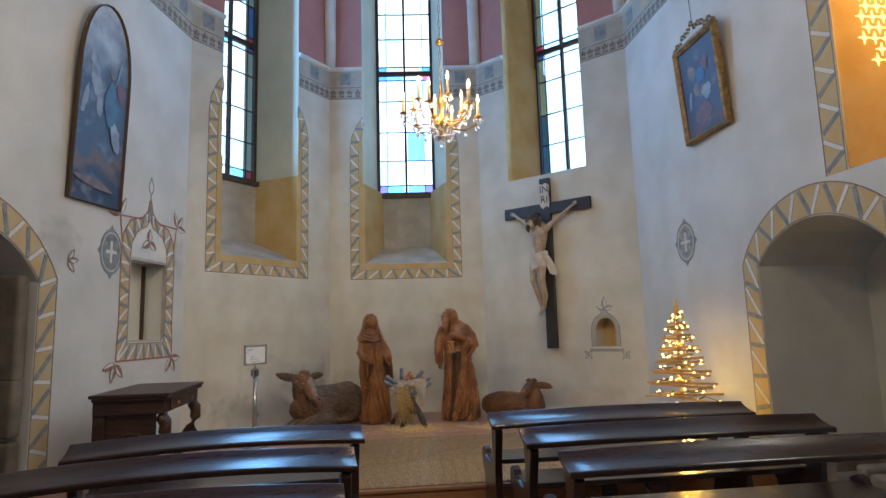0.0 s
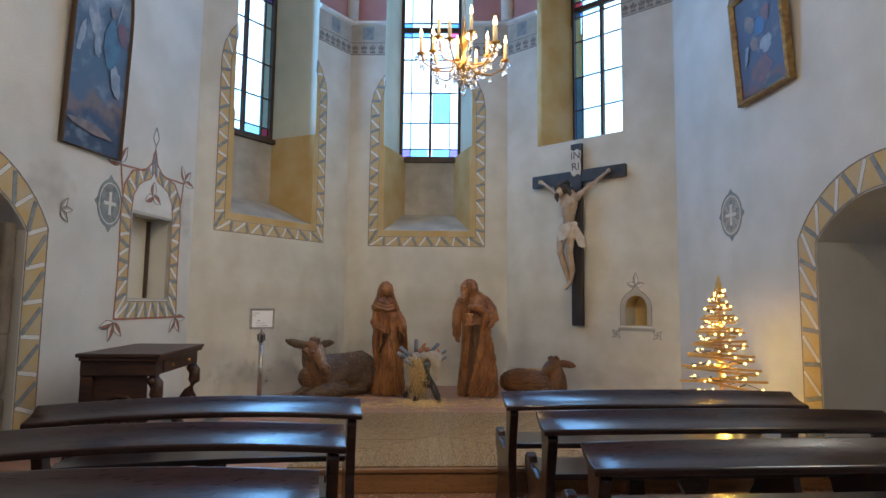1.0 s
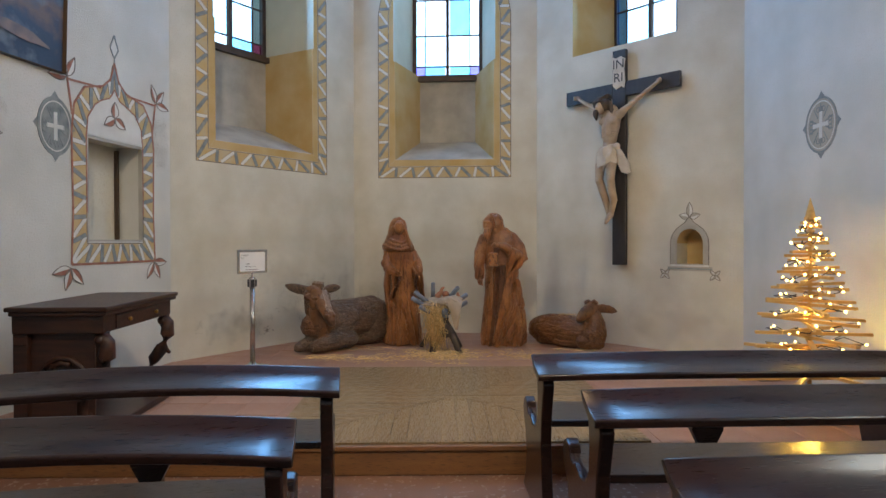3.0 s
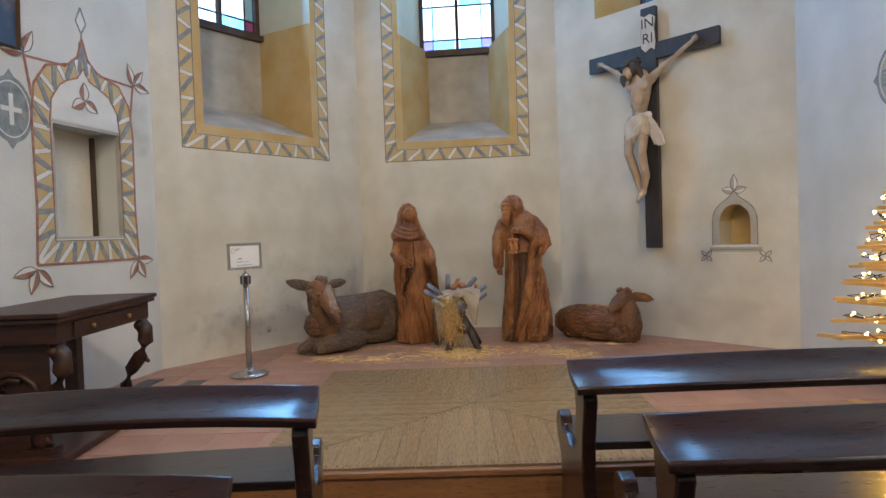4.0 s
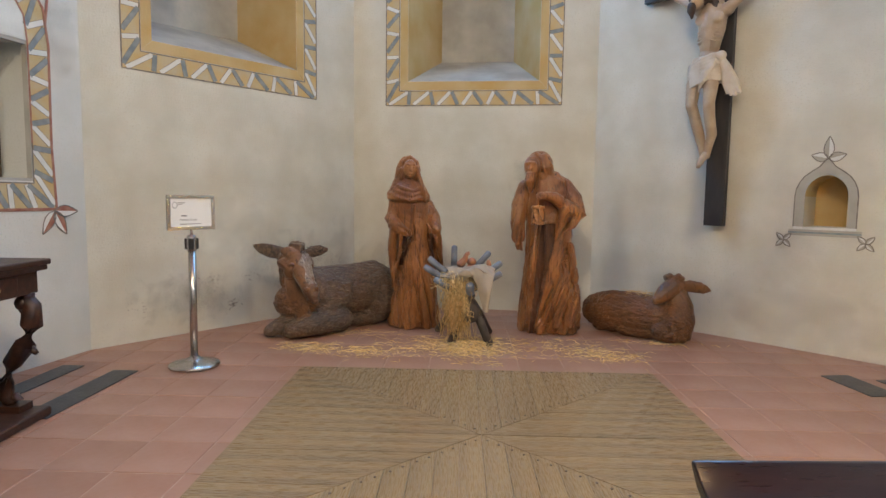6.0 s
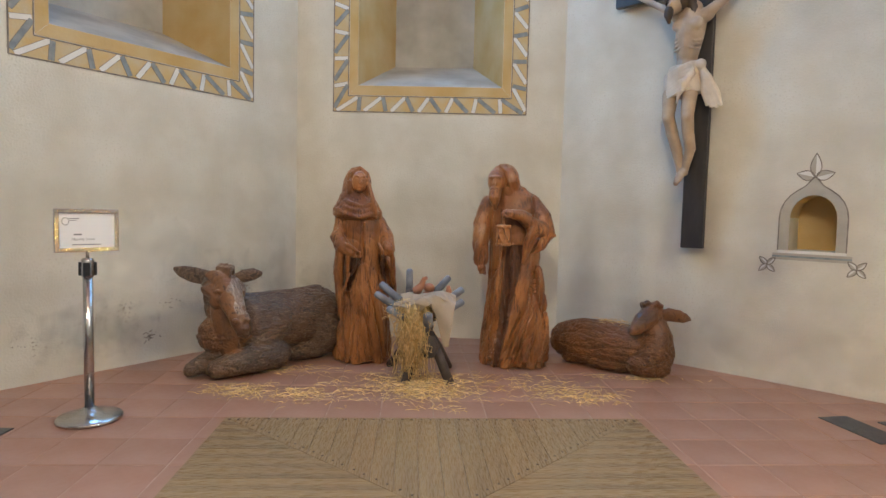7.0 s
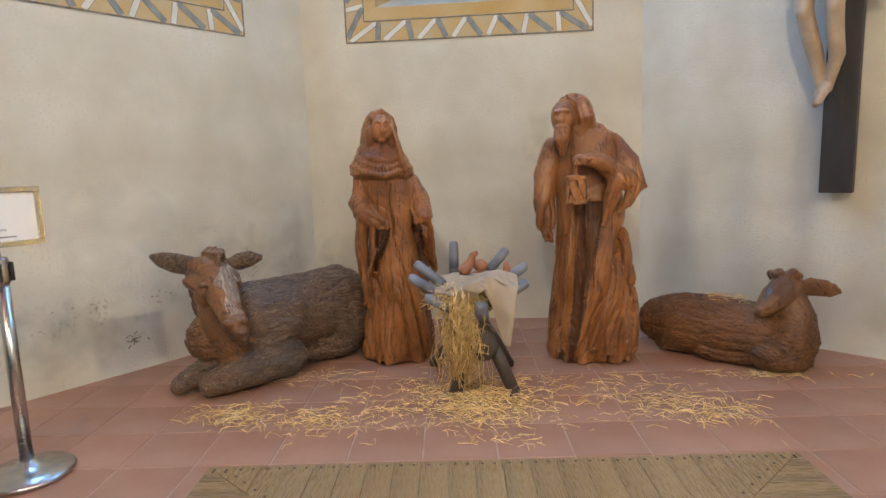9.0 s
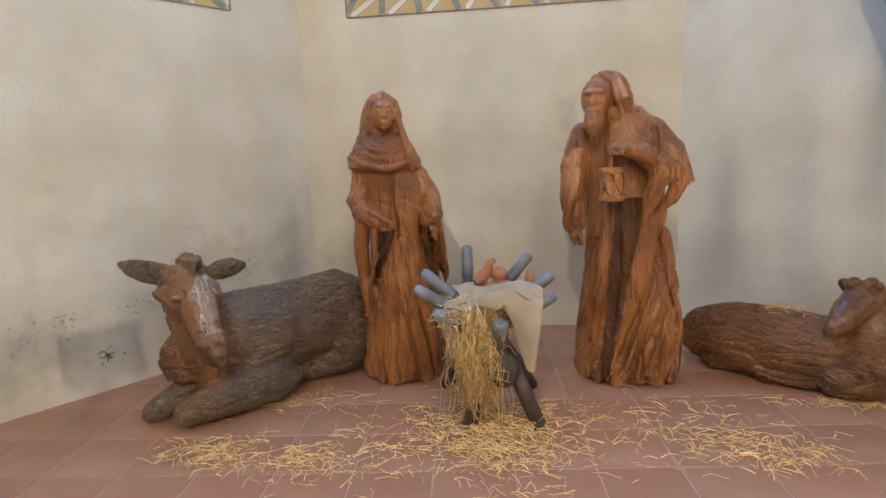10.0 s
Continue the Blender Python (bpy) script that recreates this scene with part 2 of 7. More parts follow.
def side_wall(name, m, length, arch, niche, window, label):
    """A long wall in vertical strips, cut by an arched recess, a small niche and a high window."""
    bm = bmesh.new()
    strips = []
    c, half, spring, rise, depth = arch
    cuts = [(c - half, c + half, "arch")]
    if niche:
        cuts.append((niche[0], niche[1], "niche"))
    if window:
        cuts.append((window[0], window[1], "window"))
    edges = sorted({0.0, length, *[q for k in cuts for q in k[:2]]})
    for s0, s1 in zip(edges, edges[1:]):
        holes = []
        mid = (s0 + s1) / 2
        for a, b, kind in cuts:
            if a < mid < b:
                holes.append({"arch": (NAVE_Z, None), "niche": niche[2:4] if niche else None, "window": window[2:4] if window else None}[kind])
        if any(hh[1] is None for hh in holes):
            top = arch_outline(c, half, spring, rise)
            pts = [p for p in top if s0 - 1e-6 <= p[0] <= s1 + 1e-6]
            zs = lambda s: spring + rise - (half * half + rise * rise) / (2 * rise) + math.sqrt(max(0, ((half * half + rise * rise) / (2 * rise)) ** 2 - (s - c) ** 2))
            line = [(s1, zs(s1))] + [p for p in pts if s0 + 1e-4 < p[0] < s1 - 1e-4] + [(s0, zs(s0))]
            others = sorted([hh for hh in holes if hh[1] is not None])
            upper = others[0][0] if others else CORNICE
            prism(bm, [(s0, 0, upper), (s1, 0, upper)] + [(s, 0, z) for s, z in line], (0, THICK, 0))
            if others:
                box(bm, s0, s1, 0, THICK, others[0][1], CORNICE)
        else:
            z = NAVE_Z
            for h0, h1 in sorted(holes):
                box(bm, s0, s1, 0, THICK, z, h0)
                z = h1
            box(bm, s0, s1, 0, THICK, z, CORNICE)
    bmesh.ops.remove_doubles(bm, verts=bm.verts, dist=1e-5)
    ob = wall(name, m, bm, PLASTER_SIDE, label)
    bm = bmesh.new()
    box(bm, 0, length, 0, THICK, CORNICE, TOP)
    wall(name + "_upper", m, bm, PINK, "dusky pink painted wall above the cornice")
    return ob


ARCH_L = (7.60, 0.87, 1.80, 0.46, 0.9)
ARCH_R = (3.17, 0.73, 1.80, 0.335, 0.9)
NICHE_L = (9.71, 10.40, 1.25, 2.16)
WIN_R = (3.60, 4.80, 2.42, 4.9)
side_wall("wall_west", WL, LEN_L, ARCH_L, NICHE_L, None, "pale plaster nave wall with an arched opening and a niche")
side_wall("wall_east", WR, LEN_R, ARCH_R, None, WIN_R, "pale plaster nave wall with an arched recess and a high window")

# backs of the recesses, the far wall and the ceiling
bm = bmesh.new()
box(bm, ARCH_L[0] - 1.2, ARCH_L[0] + 1.2, THICK, THICK + 0.3, NAVE_Z, 3.0)
wall("wall_west_arch_back", WL, bm, STONE, "rough rubble stone back of the arched opening")
bm = bmesh.new()
box(bm, ARCH_R[0] - 1.2, ARCH_R[0] + 1.2, THICK, THICK + 0.3, NAVE_Z, 3.0)
wall("wall_east_arch_back", WR, bm, PLASTER_SIDE, "pale plaster back of the arched recess")
bm = bmesh.new()
for q, (s_, z_) in enumerate(((8.462, 0.25), (8.455, 0.75), (8.464, 1.2), (8.458, 1.62))):
    box(bm, s_ - 0.12, s_, 0.05, THICK - 0.02, z_ - (0.43 if q == 0 else 0.235), z_ + 0.23)
ob = bevel(wall("wall_west_arch_jamb", WL, bm, STONE, "rough bare stone jamb inside the arched opening"), 0.03, 3)
bm = bmesh.new()
rs_ = random.Random(5)
for k in range(7):
    x = ARCH_R[0] - 0.66 + k * 0.19
    h_ = 0.30 + rs_.uniform(-0.08, 0.08)
    prism(bm, [(x, 0.12 + rs_.uniform(0, 0.1), NAVE_Z), (x + 0.185, 0.12 + rs_.uniform(0, 0.1), NAVE_Z), (x + 0.18, 0.9, NAVE_Z), (x, 0.9, NAVE_Z)], (0, 0, h_))
ob = bevel(wall("stone_bench_east", WR, bm, STONE, "rough rubble stone ledge inside the arched recess"), 0.03, 3)
bm = bmesh.new()
box(bm, NICHE_L[0] - 0.2, NICHE_L[1] + 0.2, 0.29, 0.33, NICHE_L[2] - 0.1, NICHE_L[3] + 0.1)
wall("wall_west_niche_back", WL, bm, PLASTER, "cream plaster back of the wall niche")
bm = bmesh.new()
box(bm, -5.4, 5.6, -2.3, -2.0, NAVE_Z, TOP)
tagged(link_mesh("wall_south", bm, PLASTER_SIDE), "plain plaster wall closing the nave", "wall", kind="structure")
bm = bmesh.new()
box(bm, -5.6, 5.8, -2.4, 13.2, TOP, TOP + 0.2)
tagged(link_mesh("ceiling", bm, PINK), "dusky pink plaster vault high over the chapel", "ceiling", kind="structure")

# floors: the nave lies a step below the apse
ROT = radians(4.8)
FL = Matrix.Translation((0.18, 6.40, 0)) @ Matrix.Rotation(ROT, 4, "Z")
bm = bmesh.new()
box(bm, -5.6, 5.8, -2.4, 13.2, NAVE_Z - 0.2, NAVE_Z)
tagged(link_mesh("nave_floor", bm, NAVE_FLOOR), "polished reddish stone floor of the nave", "floor", kind="structure")
bm = bmesh.new()
box(bm, -4.2, 4.2, 0.03, 6.0, NAVE_Z + 0.002, -0.005)
ob = tagged(link_mesh("apse_floor", bm, GROUT), "mortar bed of the raised apse floor", "floor", kind="structure")
ob.matrix_world = FL
bm = bmesh.new()
box(bm, -4.2, 4.2, 0.0, 0.028, NAVE_Z + 0.002, -0.03)
box(bm, -4.2, 4.2, -0.012, 0.028, -0.028, 0.003)
ob = bevel(tagged(link_mesh("step_riser", bm, RISER_WOOD), "brown wooden step edge up to the apse", "step", kind="structure"), 0.006)
ob.matrix_world = FL


# ---- pews ----
def rail_mesh(length, bow, wide_mid):
    """The broad curved top rail of a pew, sloping towards the back; local x along it, y forward."""
    bm = bmesh.new()
    n = 16
    rows = []
    for i in range(n + 1):
        u = i / n
        x = u * length
        b = bow * 4 * u * (1 - u)
        w = 0.195 + wide_mid * 4 * u * (1 - u)
        arch = 0.018 * 4 * u * (1 - u)
        prof = [(0.004, -0.008), (0.0, 0.0), (-0.010, 0.001), (-0.045, -0.022), (-0.09, -0.042), (-0.14, -0.055), (-w + 0.008, -0.063), (-w, -0.070), (-w + 0.002, -0.094), (-w + 0.02, -0.099), (-0.09, -0.075), (-0.03, -0.045)]
        rows.append([bm.verts.new((x, b + y, z + arch)) for y, z in prof])
    for r0, r1 in zip(rows, rows[1:]):
        for k in range(len(r0)):
            f = bm.faces.new((r0[k], r1[k], r1[(k + 1) % len(r0)], r0[(k + 1) % len(r0)]))
            f.smooth = k in (2, 3, 4, 5)
    bm.faces.new(rows[0])
    bm.faces.new(rows[-1][::-1])
    return bm


def seat_mesh(length, bow):
    bm = bmesh.new()
    n = 12
    rows = []
    for i in range(n + 1):
        u = i / n
        x = u * length
        b = bow * 4 * u * (1 - u) * 0.6
        rows.append([bm.verts.new((x, b + y, z)) for y, z in [(0.05, 0.0), (0.42, 0.0), (0.435, -0.015), (0.42, -0.035), (0.05, -0.035)]])
    for r0, r1 in zip(rows, rows[1:]):
        for k in range(5):
            bm.faces.new((r0[k], r1[k], r1[(k + 1) % 5], r0[(k + 1) % 5]))
    bm.faces.new(rows[0])
    bm.faces.new(rows[-1][::-1])
    return bm


def end_outline():
    """Side view (y, z) of a pew end: S-shaped back post, scrolled knob in front of the seat, waisted foot."""
    return [(-0.15, -0.065), (-0.165, -0.09), (-0.15, -0.14), (-0.115, -0.26), (-0.10, -0.40), (-0.12, -0.55), (-0.15, -0.70), (-0.16, -0.83), (0.40, -0.83), (0.40, -0.78), (0.34, -0.70),
            (0.31, -0.58), (0.34, -0.47), (0.40, -0.41), (0.425, -0.35), (0.41, -0.30), (0.36, -0.275), (0.31, -0.29), (0.29, -0.33), (0.25, -0.35), (0.20, -0.33), (0.12, -0.36),
            (0.05, -0.35), (0.0, -0.28), (-0.01, -0.18), (0.0, -0.10), (0.010, -0.05), (-0.005, -0.012)]


def pew(name, a, b, z, bow, wide_mid, label):
    d = Vector((b[0] - a[0], b[1] - a[1], 0))
    m = Matrix.Translation((a[0], a[1], NAVE_Z)) @ Matrix.Rotation(math.atan2(d.y, d.x), 4, "Z")
    t = thing(name, m, label, "pew", "pews of the chapel")
    rise = z - NAVE_Z
    bm = rail_mesh(d.length, bow, wide_mid)
    ob = bevel(part("top_rail", bm, PEW_WOOD, t), 0.006, 2)
    ob.location.z = rise
    bm = seat_mesh(d.length - 0.10, bow)
    ob = bevel(part("seat", bm, PEW_WOOD, t), 0.005)
    ob.location = (0.05, 0, rise - 0.36)
    for x in (0.03, d.length - 0.085):
        bm = bmesh.new()
        prism(bm, [(x, y, zz + rise - 0.035) for y, zz in [(p[0], max(p[1], -rise + 0.035)) for p in end_outline()]], (0.055, 0, 0))
        bevel(part("end_panel", bm, PEW_WOOD, t), 0.008)
    bm = bmesh.new()
    cx = d.length * 0.5
    prism(bm, [(cx - 0.09, 0.22, rise - 0.397), (cx + 0.09, 0.22, rise - 0.397), (cx + 0.09, 0.22, rise - 0.48), (cx + 0.05, 0.22, rise - 0.56), (cx + 0.06, 0.22, 0.0), (cx - 0.06, 0.22, 0.0), (cx - 0.05, 0.22, rise - 0.56), (cx - 0.09, 0.22, rise - 0.48)], (0, 0.06, 0))
    bevel(part("centre_support", bm, PEW_WOOD, t), 0.006)
    return t


PEW_LABEL = "dark polished wooden pew, open back"
for i, (rx, ry) in enumerate([(-0.16, 5.535), (-0.11, 4.755), (-0.055, 3.975)]):
    pew("pew", (rx - 1.73, ry - 0.42), (rx + 0.01, ry), 0.662, 0.10, 0.0, PEW_LABEL + ", on the table side")
for i, (lx, ly) in enumerate([(0.76, 5.915), (0.895, 5.20), (0.99, 4.475)]):
    pew("pew", (lx, ly), (lx + 2.07, ly + 0.21), 0.66, -0.02, 0.03, PEW_LABEL + ", on the lit tree side")

# ---- light inside ----
for m_, c_, k_ in ((WC, 1.25, 0.7), (WLO, 1.19, 2.8), (WRO, 1.23, 1.4)):
    area_lamp("window_daylight", m_ @ pose(c_, 0.12, 5.95, -90, 0, 0), 0.75, 4.3, POWER_WINDOW * k_, SKYLIGHT)
area_lamp("east_window_daylight", WR @ pose(4.2, 0.02, 3.5, -90, 0, 0), 0.9, 1.6, 62, EAST)
# Three unseen fill lamps added to the nave; no windows stand behind them.
area_lamp("nave_south_fill", pose(0.0, -1.9, 4.6, 90, 0, 0), 3.0, 4.0, POWER_NAVE, DAY)
area_lamp("nave_west_fill", WL @ pose(3.6, -0.08, 4.2, -90, 0, 0), 1.4, 2.6, POWER_SIDE * 0.9, DAY)
area_lamp("nave_east_fill", WR @ pose(7.2, -0.08, 4.2, -90, 0, 0), 1.4, 2.6, POWER_SIDE * 1.4, DAY)
for x_, k_ in ((-0.40, 1.0), (1.45, 0.45)):
    spot_lamp("nave_spotlight", (x_, 3.6, 4.45), (0.0, 10.0, 0.6), POWER_KEY * k_, KEY, 0.05, 82)
    point_lamp("nave_lamp", (x_, 3.5, 4.45), 150 * k_, KEY, 0.07)
point_lamp("chandelier_light", (0.5, 5.95, 3.10), POWER_CHANDELIER, WARM, 0.25)
for z_ in (0.45, 0.75, 1.1):
    point_lamp("tree_light", (2.80, 7.14, z_), POWER_TREE * (1.3 - z_ * 0.6), (1.0, 0.62, 0.10), 0.05)
point_lamp("side_window_lamp", tuple(WR @ Vector((4.3, 0.45, 3.9))), 45, (1.0, 0.6, 0.2), 0.06)

# ---- painted decoration, as thin layers of paint on the plaster ----
def flat(bm, pts, y0, t=0.0015, mi=0):
    """A thin patch of paint on a wall: pts are (s, z)."""
    prism(bm, [(s, -y0, z) for s, z in pts], (0, t + 0.0005, 0), mi)


def strip(bm, p, q, w, y0, mi=0):
    d = Vector((q[0] - p[0], q[1] - p[1])).normalized()
    n = Vector((-d.y, d.x)) * w / 2
    flat(bm, [(p[0] + n.x, p[1] + n.y), (q[0] + n.x, q[1] + n.y), (q[0] - n.x, q[1] - n.y), (p[0] - n.x, p[1] - n.y)], y0, mi=mi)


def band(bm, path, inner, step, rng):
    """A painted band between two polylines (s, z): ochre ground, dark edge lines, and a zigzag of white and slate bars."""
    n = len(path)
    for a, b, c, d in zip(path, path[1:], inner, inner[1:]):
        flat(bm, [a, b, d, c], 0.0025, mi=0)
        strip(bm, a, b, 0.010, 0.0055, 3)
        strip(bm, c, d, 0.008, 0.0055, 3)

    def along(line, total, u):
        run = 0
        for p, q in zip(line, line[1:]):
            seg = math.dist(p, q)
            if run + seg >= u * total or q == line[-1]:
                k = 0 if seg == 0 else min(1, (u * total - run) / seg)
                return (p[0] + (q[0] - p[0]) * k, p[1] + (q[1] - p[1]) * k)
            run += seg
        return line[-1]
    lo = sum(math.dist(p, q) for p, q in zip(path, path[1:]))
    li = sum(math.dist(p, q) for p, q in zip(inner, inner[1:]))
    count = max(2, round(lo / step))
    for i in range(count):
        u0, u1, u2 = i / count, (i + 0.5) / count, (i + 1) / count
        j = rng.uniform(-0.01, 0.01)
        o0, i1, o2 = along(path, lo, u0 + 0.08 / count), along(inner, li, u1 + j * 0.2), along(path, lo, u2 - 0.08 / count)
        for p, q, mi in ((o0, i1, 1), (i1, o2, 2)):
            k = 0.06
            p2 = (p[0] + (q[0] - p[0]) * k, p[1] + (q[1] - p[1]) * k)
            q2 = (q[0] + (p[0] - q[0]) * k, q[1] + (p[1] - q[1]) * k)
            strip(bm, p2, q2, 0.034, 0.0048 if mi == 1 else 0.0052, mi)
            strip(bm, p2, q2, 0.040, 0.0044, 3)


PAINTS = [TAN, WHITE_PAINT, SLATE, LINE, RED_PAINT, OCHRE, SOFT_GREY]


def paint(name, m, bm, label):
    ob = link_mesh(name, bm, PAINTS)
    ob.matrix_world = m
    return tagged(ob, label, "wall painting", kind="structure")


rng = random.Random(4)
for wm, c, nm in ((WC, 1.25, "north"), (WLO, 1.19, "northwest")):
    bm = bmesh.new()
    o, i_, zb, zi, zt = 0.905, 0.765, 2.125, 2.272, 4.35
    path = [(c - 0.69, zt + 0.52), (c - 0.78, zt + 0.40), (c - 0.87, zt + 0.20), (c - o, zt), (c - o, zb), (c + o, zb), (c + o, zt), (c + 0.87, zt + 0.20), (c + 0.78, zt + 0.40), (c + 0.69, zt + 0.52)]
    inner = [(c - 0.685, zt + 0.42), (c - 0.69, zt + 0.30), (c - 0.74, zt + 0.14), (c - i_, zt), (c - i_, zi), (c + i_, zi), (c + i_, zt), (c + 0.74, zt + 0.14), (c + 0.69, zt + 0.30), (c + 0.685, zt + 0.42)]
    for k0, k1 in ((0, 5), (4, 6), (5, 10)):
        band(bm, path[k0:k1], inner[k0:k1], 0.255, rng)
    # the plain ochre margin between band and opening
    flat(bm, [(c - i_ + 0.008, zi + 0.008), (c + i_ - 0.008, zi + 0.008), (c + 0.676, 2.368), (c - 0.676, 2.368)], 0.003, mi=5)
    for s in (-1, 1):
        flat(bm, [(c + s * (i_ - 0.008), zi + 0.01), (c + s * (i_ - 0.008), zt), (c + s * 0.70, zt + 0.3), (c + s * 0.697, zt + 0.3), (c + s * 0.697, SILL), (c + s * 0.677, SILL), (c + s * 0.677, 2.37)], 0.003, mi=5)
    paint("painted_border_" + nm, wm, bm, "ochre window border with white and slate zigzag bars")

# frieze and cornice run round the whole apse
for wm, length, holes, nm in ((WC, LEN_C, (1.25, 0.70), "north"), (WLO, LEN_LO, (1.19, 0.70), "northwest"), (WRO, LEN_RO, (1.23, 0.68), "northeast"), (WL, LEN_L, None, "west"), (WR, LEN_R, None, "east")):
    spans = [(0, holes[0] - holes[1]), (holes[0] + holes[1], length)] if holes else ([(length - 3.2, length)] if nm == "west" else [(0, 3.2)])
    bm = bmesh.new()
    cb = bmesh.new()
    for s0, s1 in spans:
        flat(bm, [(s0, 5.415), (s1, 5.415), (s1, 5.70), (s0, 5.70)], 0.0025, mi=6)
        flat(bm, [(s0 + 0.005, 5.195), (s1 - 0.005, 5.195), (s1 - 0.005, 5.405), (s0 + 0.005, 5.405)], 0.0025, mi=6)
        for zz in (5.20, 5.40):
            strip(bm, (s0, zz), (s1, zz), 0.014, 0.005, 3)
        n = max(1, int((s1 - s0) / 0.115))
        for k in range(n):
            x = s0 + (k + 0.5) * (s1 - s0) / n
            # a dark palmette with three leaves and a linking curl
            flat(bm, [(x - 0.045, 5.225), (x + 0.045, 5.225), (x + 0.035, 5.26), (x - 0.035, 5.26)], 0.005, mi=3)
            for dx, h, w in ((-0.032, 0.08, 0.020), (0, 0.11, 0.022), (0.032, 0.08, 0.020)):
                flat(bm, [(x + dx * 0.6, 5.262), (x + dx + w, 5.262 + h * 0.6), (x + dx * 1.2, 5.262 + h), (x + dx - w, 5.262 + h * 0.6)], 0.0052, mi=3)
        n = max(1, int((s1 - s0) / 0.42))
        for k in range(n):
            x = s0 + (k + 0.5) * (s1 - s0) / n
            flat(bm, [(x - 0.09, 5.45), (x + 0.09, 5.45), (x + 0.09, 5.66), (x - 0.09, 5.66)], 0.005, mi=0 if k % 2 else 2)
        prism(cb, [(s0, 0, 5.69), (s0, -0.05, 5.71), (s0, -0.06, 5.74), (s0, 0, 5.77)], (s1 - s0, 0, 0))
    paint("painted_frieze_" + nm, wm, bm, "grey stencilled palmette frieze under the cornice")
    ob = link_mesh("cornice_" + nm, cb, WHITE_PAINT)
    ob.matrix_world = wm
    tagged(ob, "thin white plaster cornice", "cornice", kind="structure")

# white ribs rising from the cornice in the corners of the apse
for p in ((-2.72, 8.72), (-1.27, 10.86), (1.235, 10.86), (3.22, 9.17)):
    d = Vector((0.1 - p[0], 8.6 - p[1])).normalized()
    bm = bmesh.new()
    tube(bm, [(p[0] + d.x * 0.02, p[1] + d.y * 0.02, 5.75), (p[0] + d.x * 0.05, p[1] + d.y * 0.05, 7.0), (p[0] + d.x * 0.25, p[1] + d.y * 0.25, 7.9), (p[0] + d.x * 0.8, p[1] + d.y * 0.8, 8.39)], 0.10, 10)
    tagged(link_mesh("vault_rib", bm, WHITE_PAINT), "white plaster vault rib in the apse corner", "rib", "vault ribs", kind="structure")


# bands round the arches, the high window and the tabernacle niche
def arch_band(name, m, arch, w, foot, sides):
    c, half, spring, rise, _ = arch
    bm = bmesh.new()
    inner = [(c + half + 0.012, foot)] + arch_outline(c, half + 0.012, spring, rise + 0.012, 20) + [(c - half - 0.012, foot)]
    outer = [(c + half + w, foot)] + arch_outline(c, half + w, spring + 0.04, rise + w, 20) + [(c - half - w, foot)]
    band(bm, outer, inner, 0.30, rng)
    return paint(name, m, bm, "ochre band with white and blue-grey zigzag round the arch")


arch_band("painted_arch_west", WL, ARCH_L, 0.215, 0.0, 2)
arch_band("painted_arch_east", WR, ARCH_R, 0.225, -0.15, 2)
bm = bmesh.new()
band(bm, [(3.385, 4.9), (3.385, 2.42)], [(3.59, 4.9), (3.59, 2.42)], 0.30, rng)
paint("painted_window_band_east", WR, bm, "ochre band with blue-grey zigzag beside the high window")

bm = bmesh.new()
s0, s1, z0, z1 = 9.555, 10.56, 1.06, 2.16
i0, i1, j0 = 9.70, 10.41, 1.235
cs = 10.03
left = [(s0 - 0.02, z0), (s0, 1.5), (s0 - 0.01, z1), (s0 + 0.02, 2.40), (s0 + 0.13, 2.56), (cs - 0.14, 2.62), (cs - 0.05, 2.70), (cs, 2.86)]
left_in = [(i0, j0), (i0, 1.5), (i0, z1), (i0 + 0.02, 2.32), (i0 + 0.10, 2.44), (cs - 0.16, 2.49), (cs - 0.06, 2.53), (cs, 2.62)]
right = [(2 * cs - a + 0.03 * (1 if a < s0 + 0.3 else 0), b) for a, b in left]
right_in = [(2 * cs - a + 0.03 * (1 if a < s0 + 0.3 else 0), b) for a, b in left_in]
band(bm, left, left_in, 0.20, rng)
band(bm, right, right_in, 0.20, rng)
band(bm, [left[0], right[0]], [(i0, j0), (right_in[0][0], j0)], 0.16, rng)
for line in (left, right):
    for p, q in zip(line, line[1:]):
        strip(bm, p, q, 0.018, 0.0062, 4)
for line in (left_in, right_in):
    for p, q in zip(line[1:], line[2:]):
        strip(bm, p, q, 0.011, 0.0062, 4)
strip(bm, left[0], right[0], 0.020, 0.0062, 4)
flat(bm, [(i0 + 0.02, z1 + 0.012)] + left_in[3:] + right_in[3:][::-1] + [(right_in[0][0] - 0.02, z1 + 0.012)], 0.002, mi=1)


def leaf(bm, c, ang, ln, w, mi, y0=0.0065):
    d = Vector((math.cos(ang), math.sin(ang)))
    n = Vector((-d.y, d.x))
    for sgn, m_ in ((1, mi), (-1, 1)):
        pts = [(c[0], c[1])] + [(c[0] + d.x * ln * k + n.x * sgn * w * math.sin(math.pi * k ** 0.8), c[1] + d.y * ln * k + n.y * sgn * w * math.sin(math.pi * k ** 0.8)) for k in (0.2, 0.4, 0.6, 0.8)] + [(c[0] + d.x * ln, c[1] + d.y * ln)]
        flat(bm, pts, y0, mi=m_)
        for p, q in zip(pts, pts[1:]):
            strip(bm, p, q, 0.007, y0 + 0.003, 3)


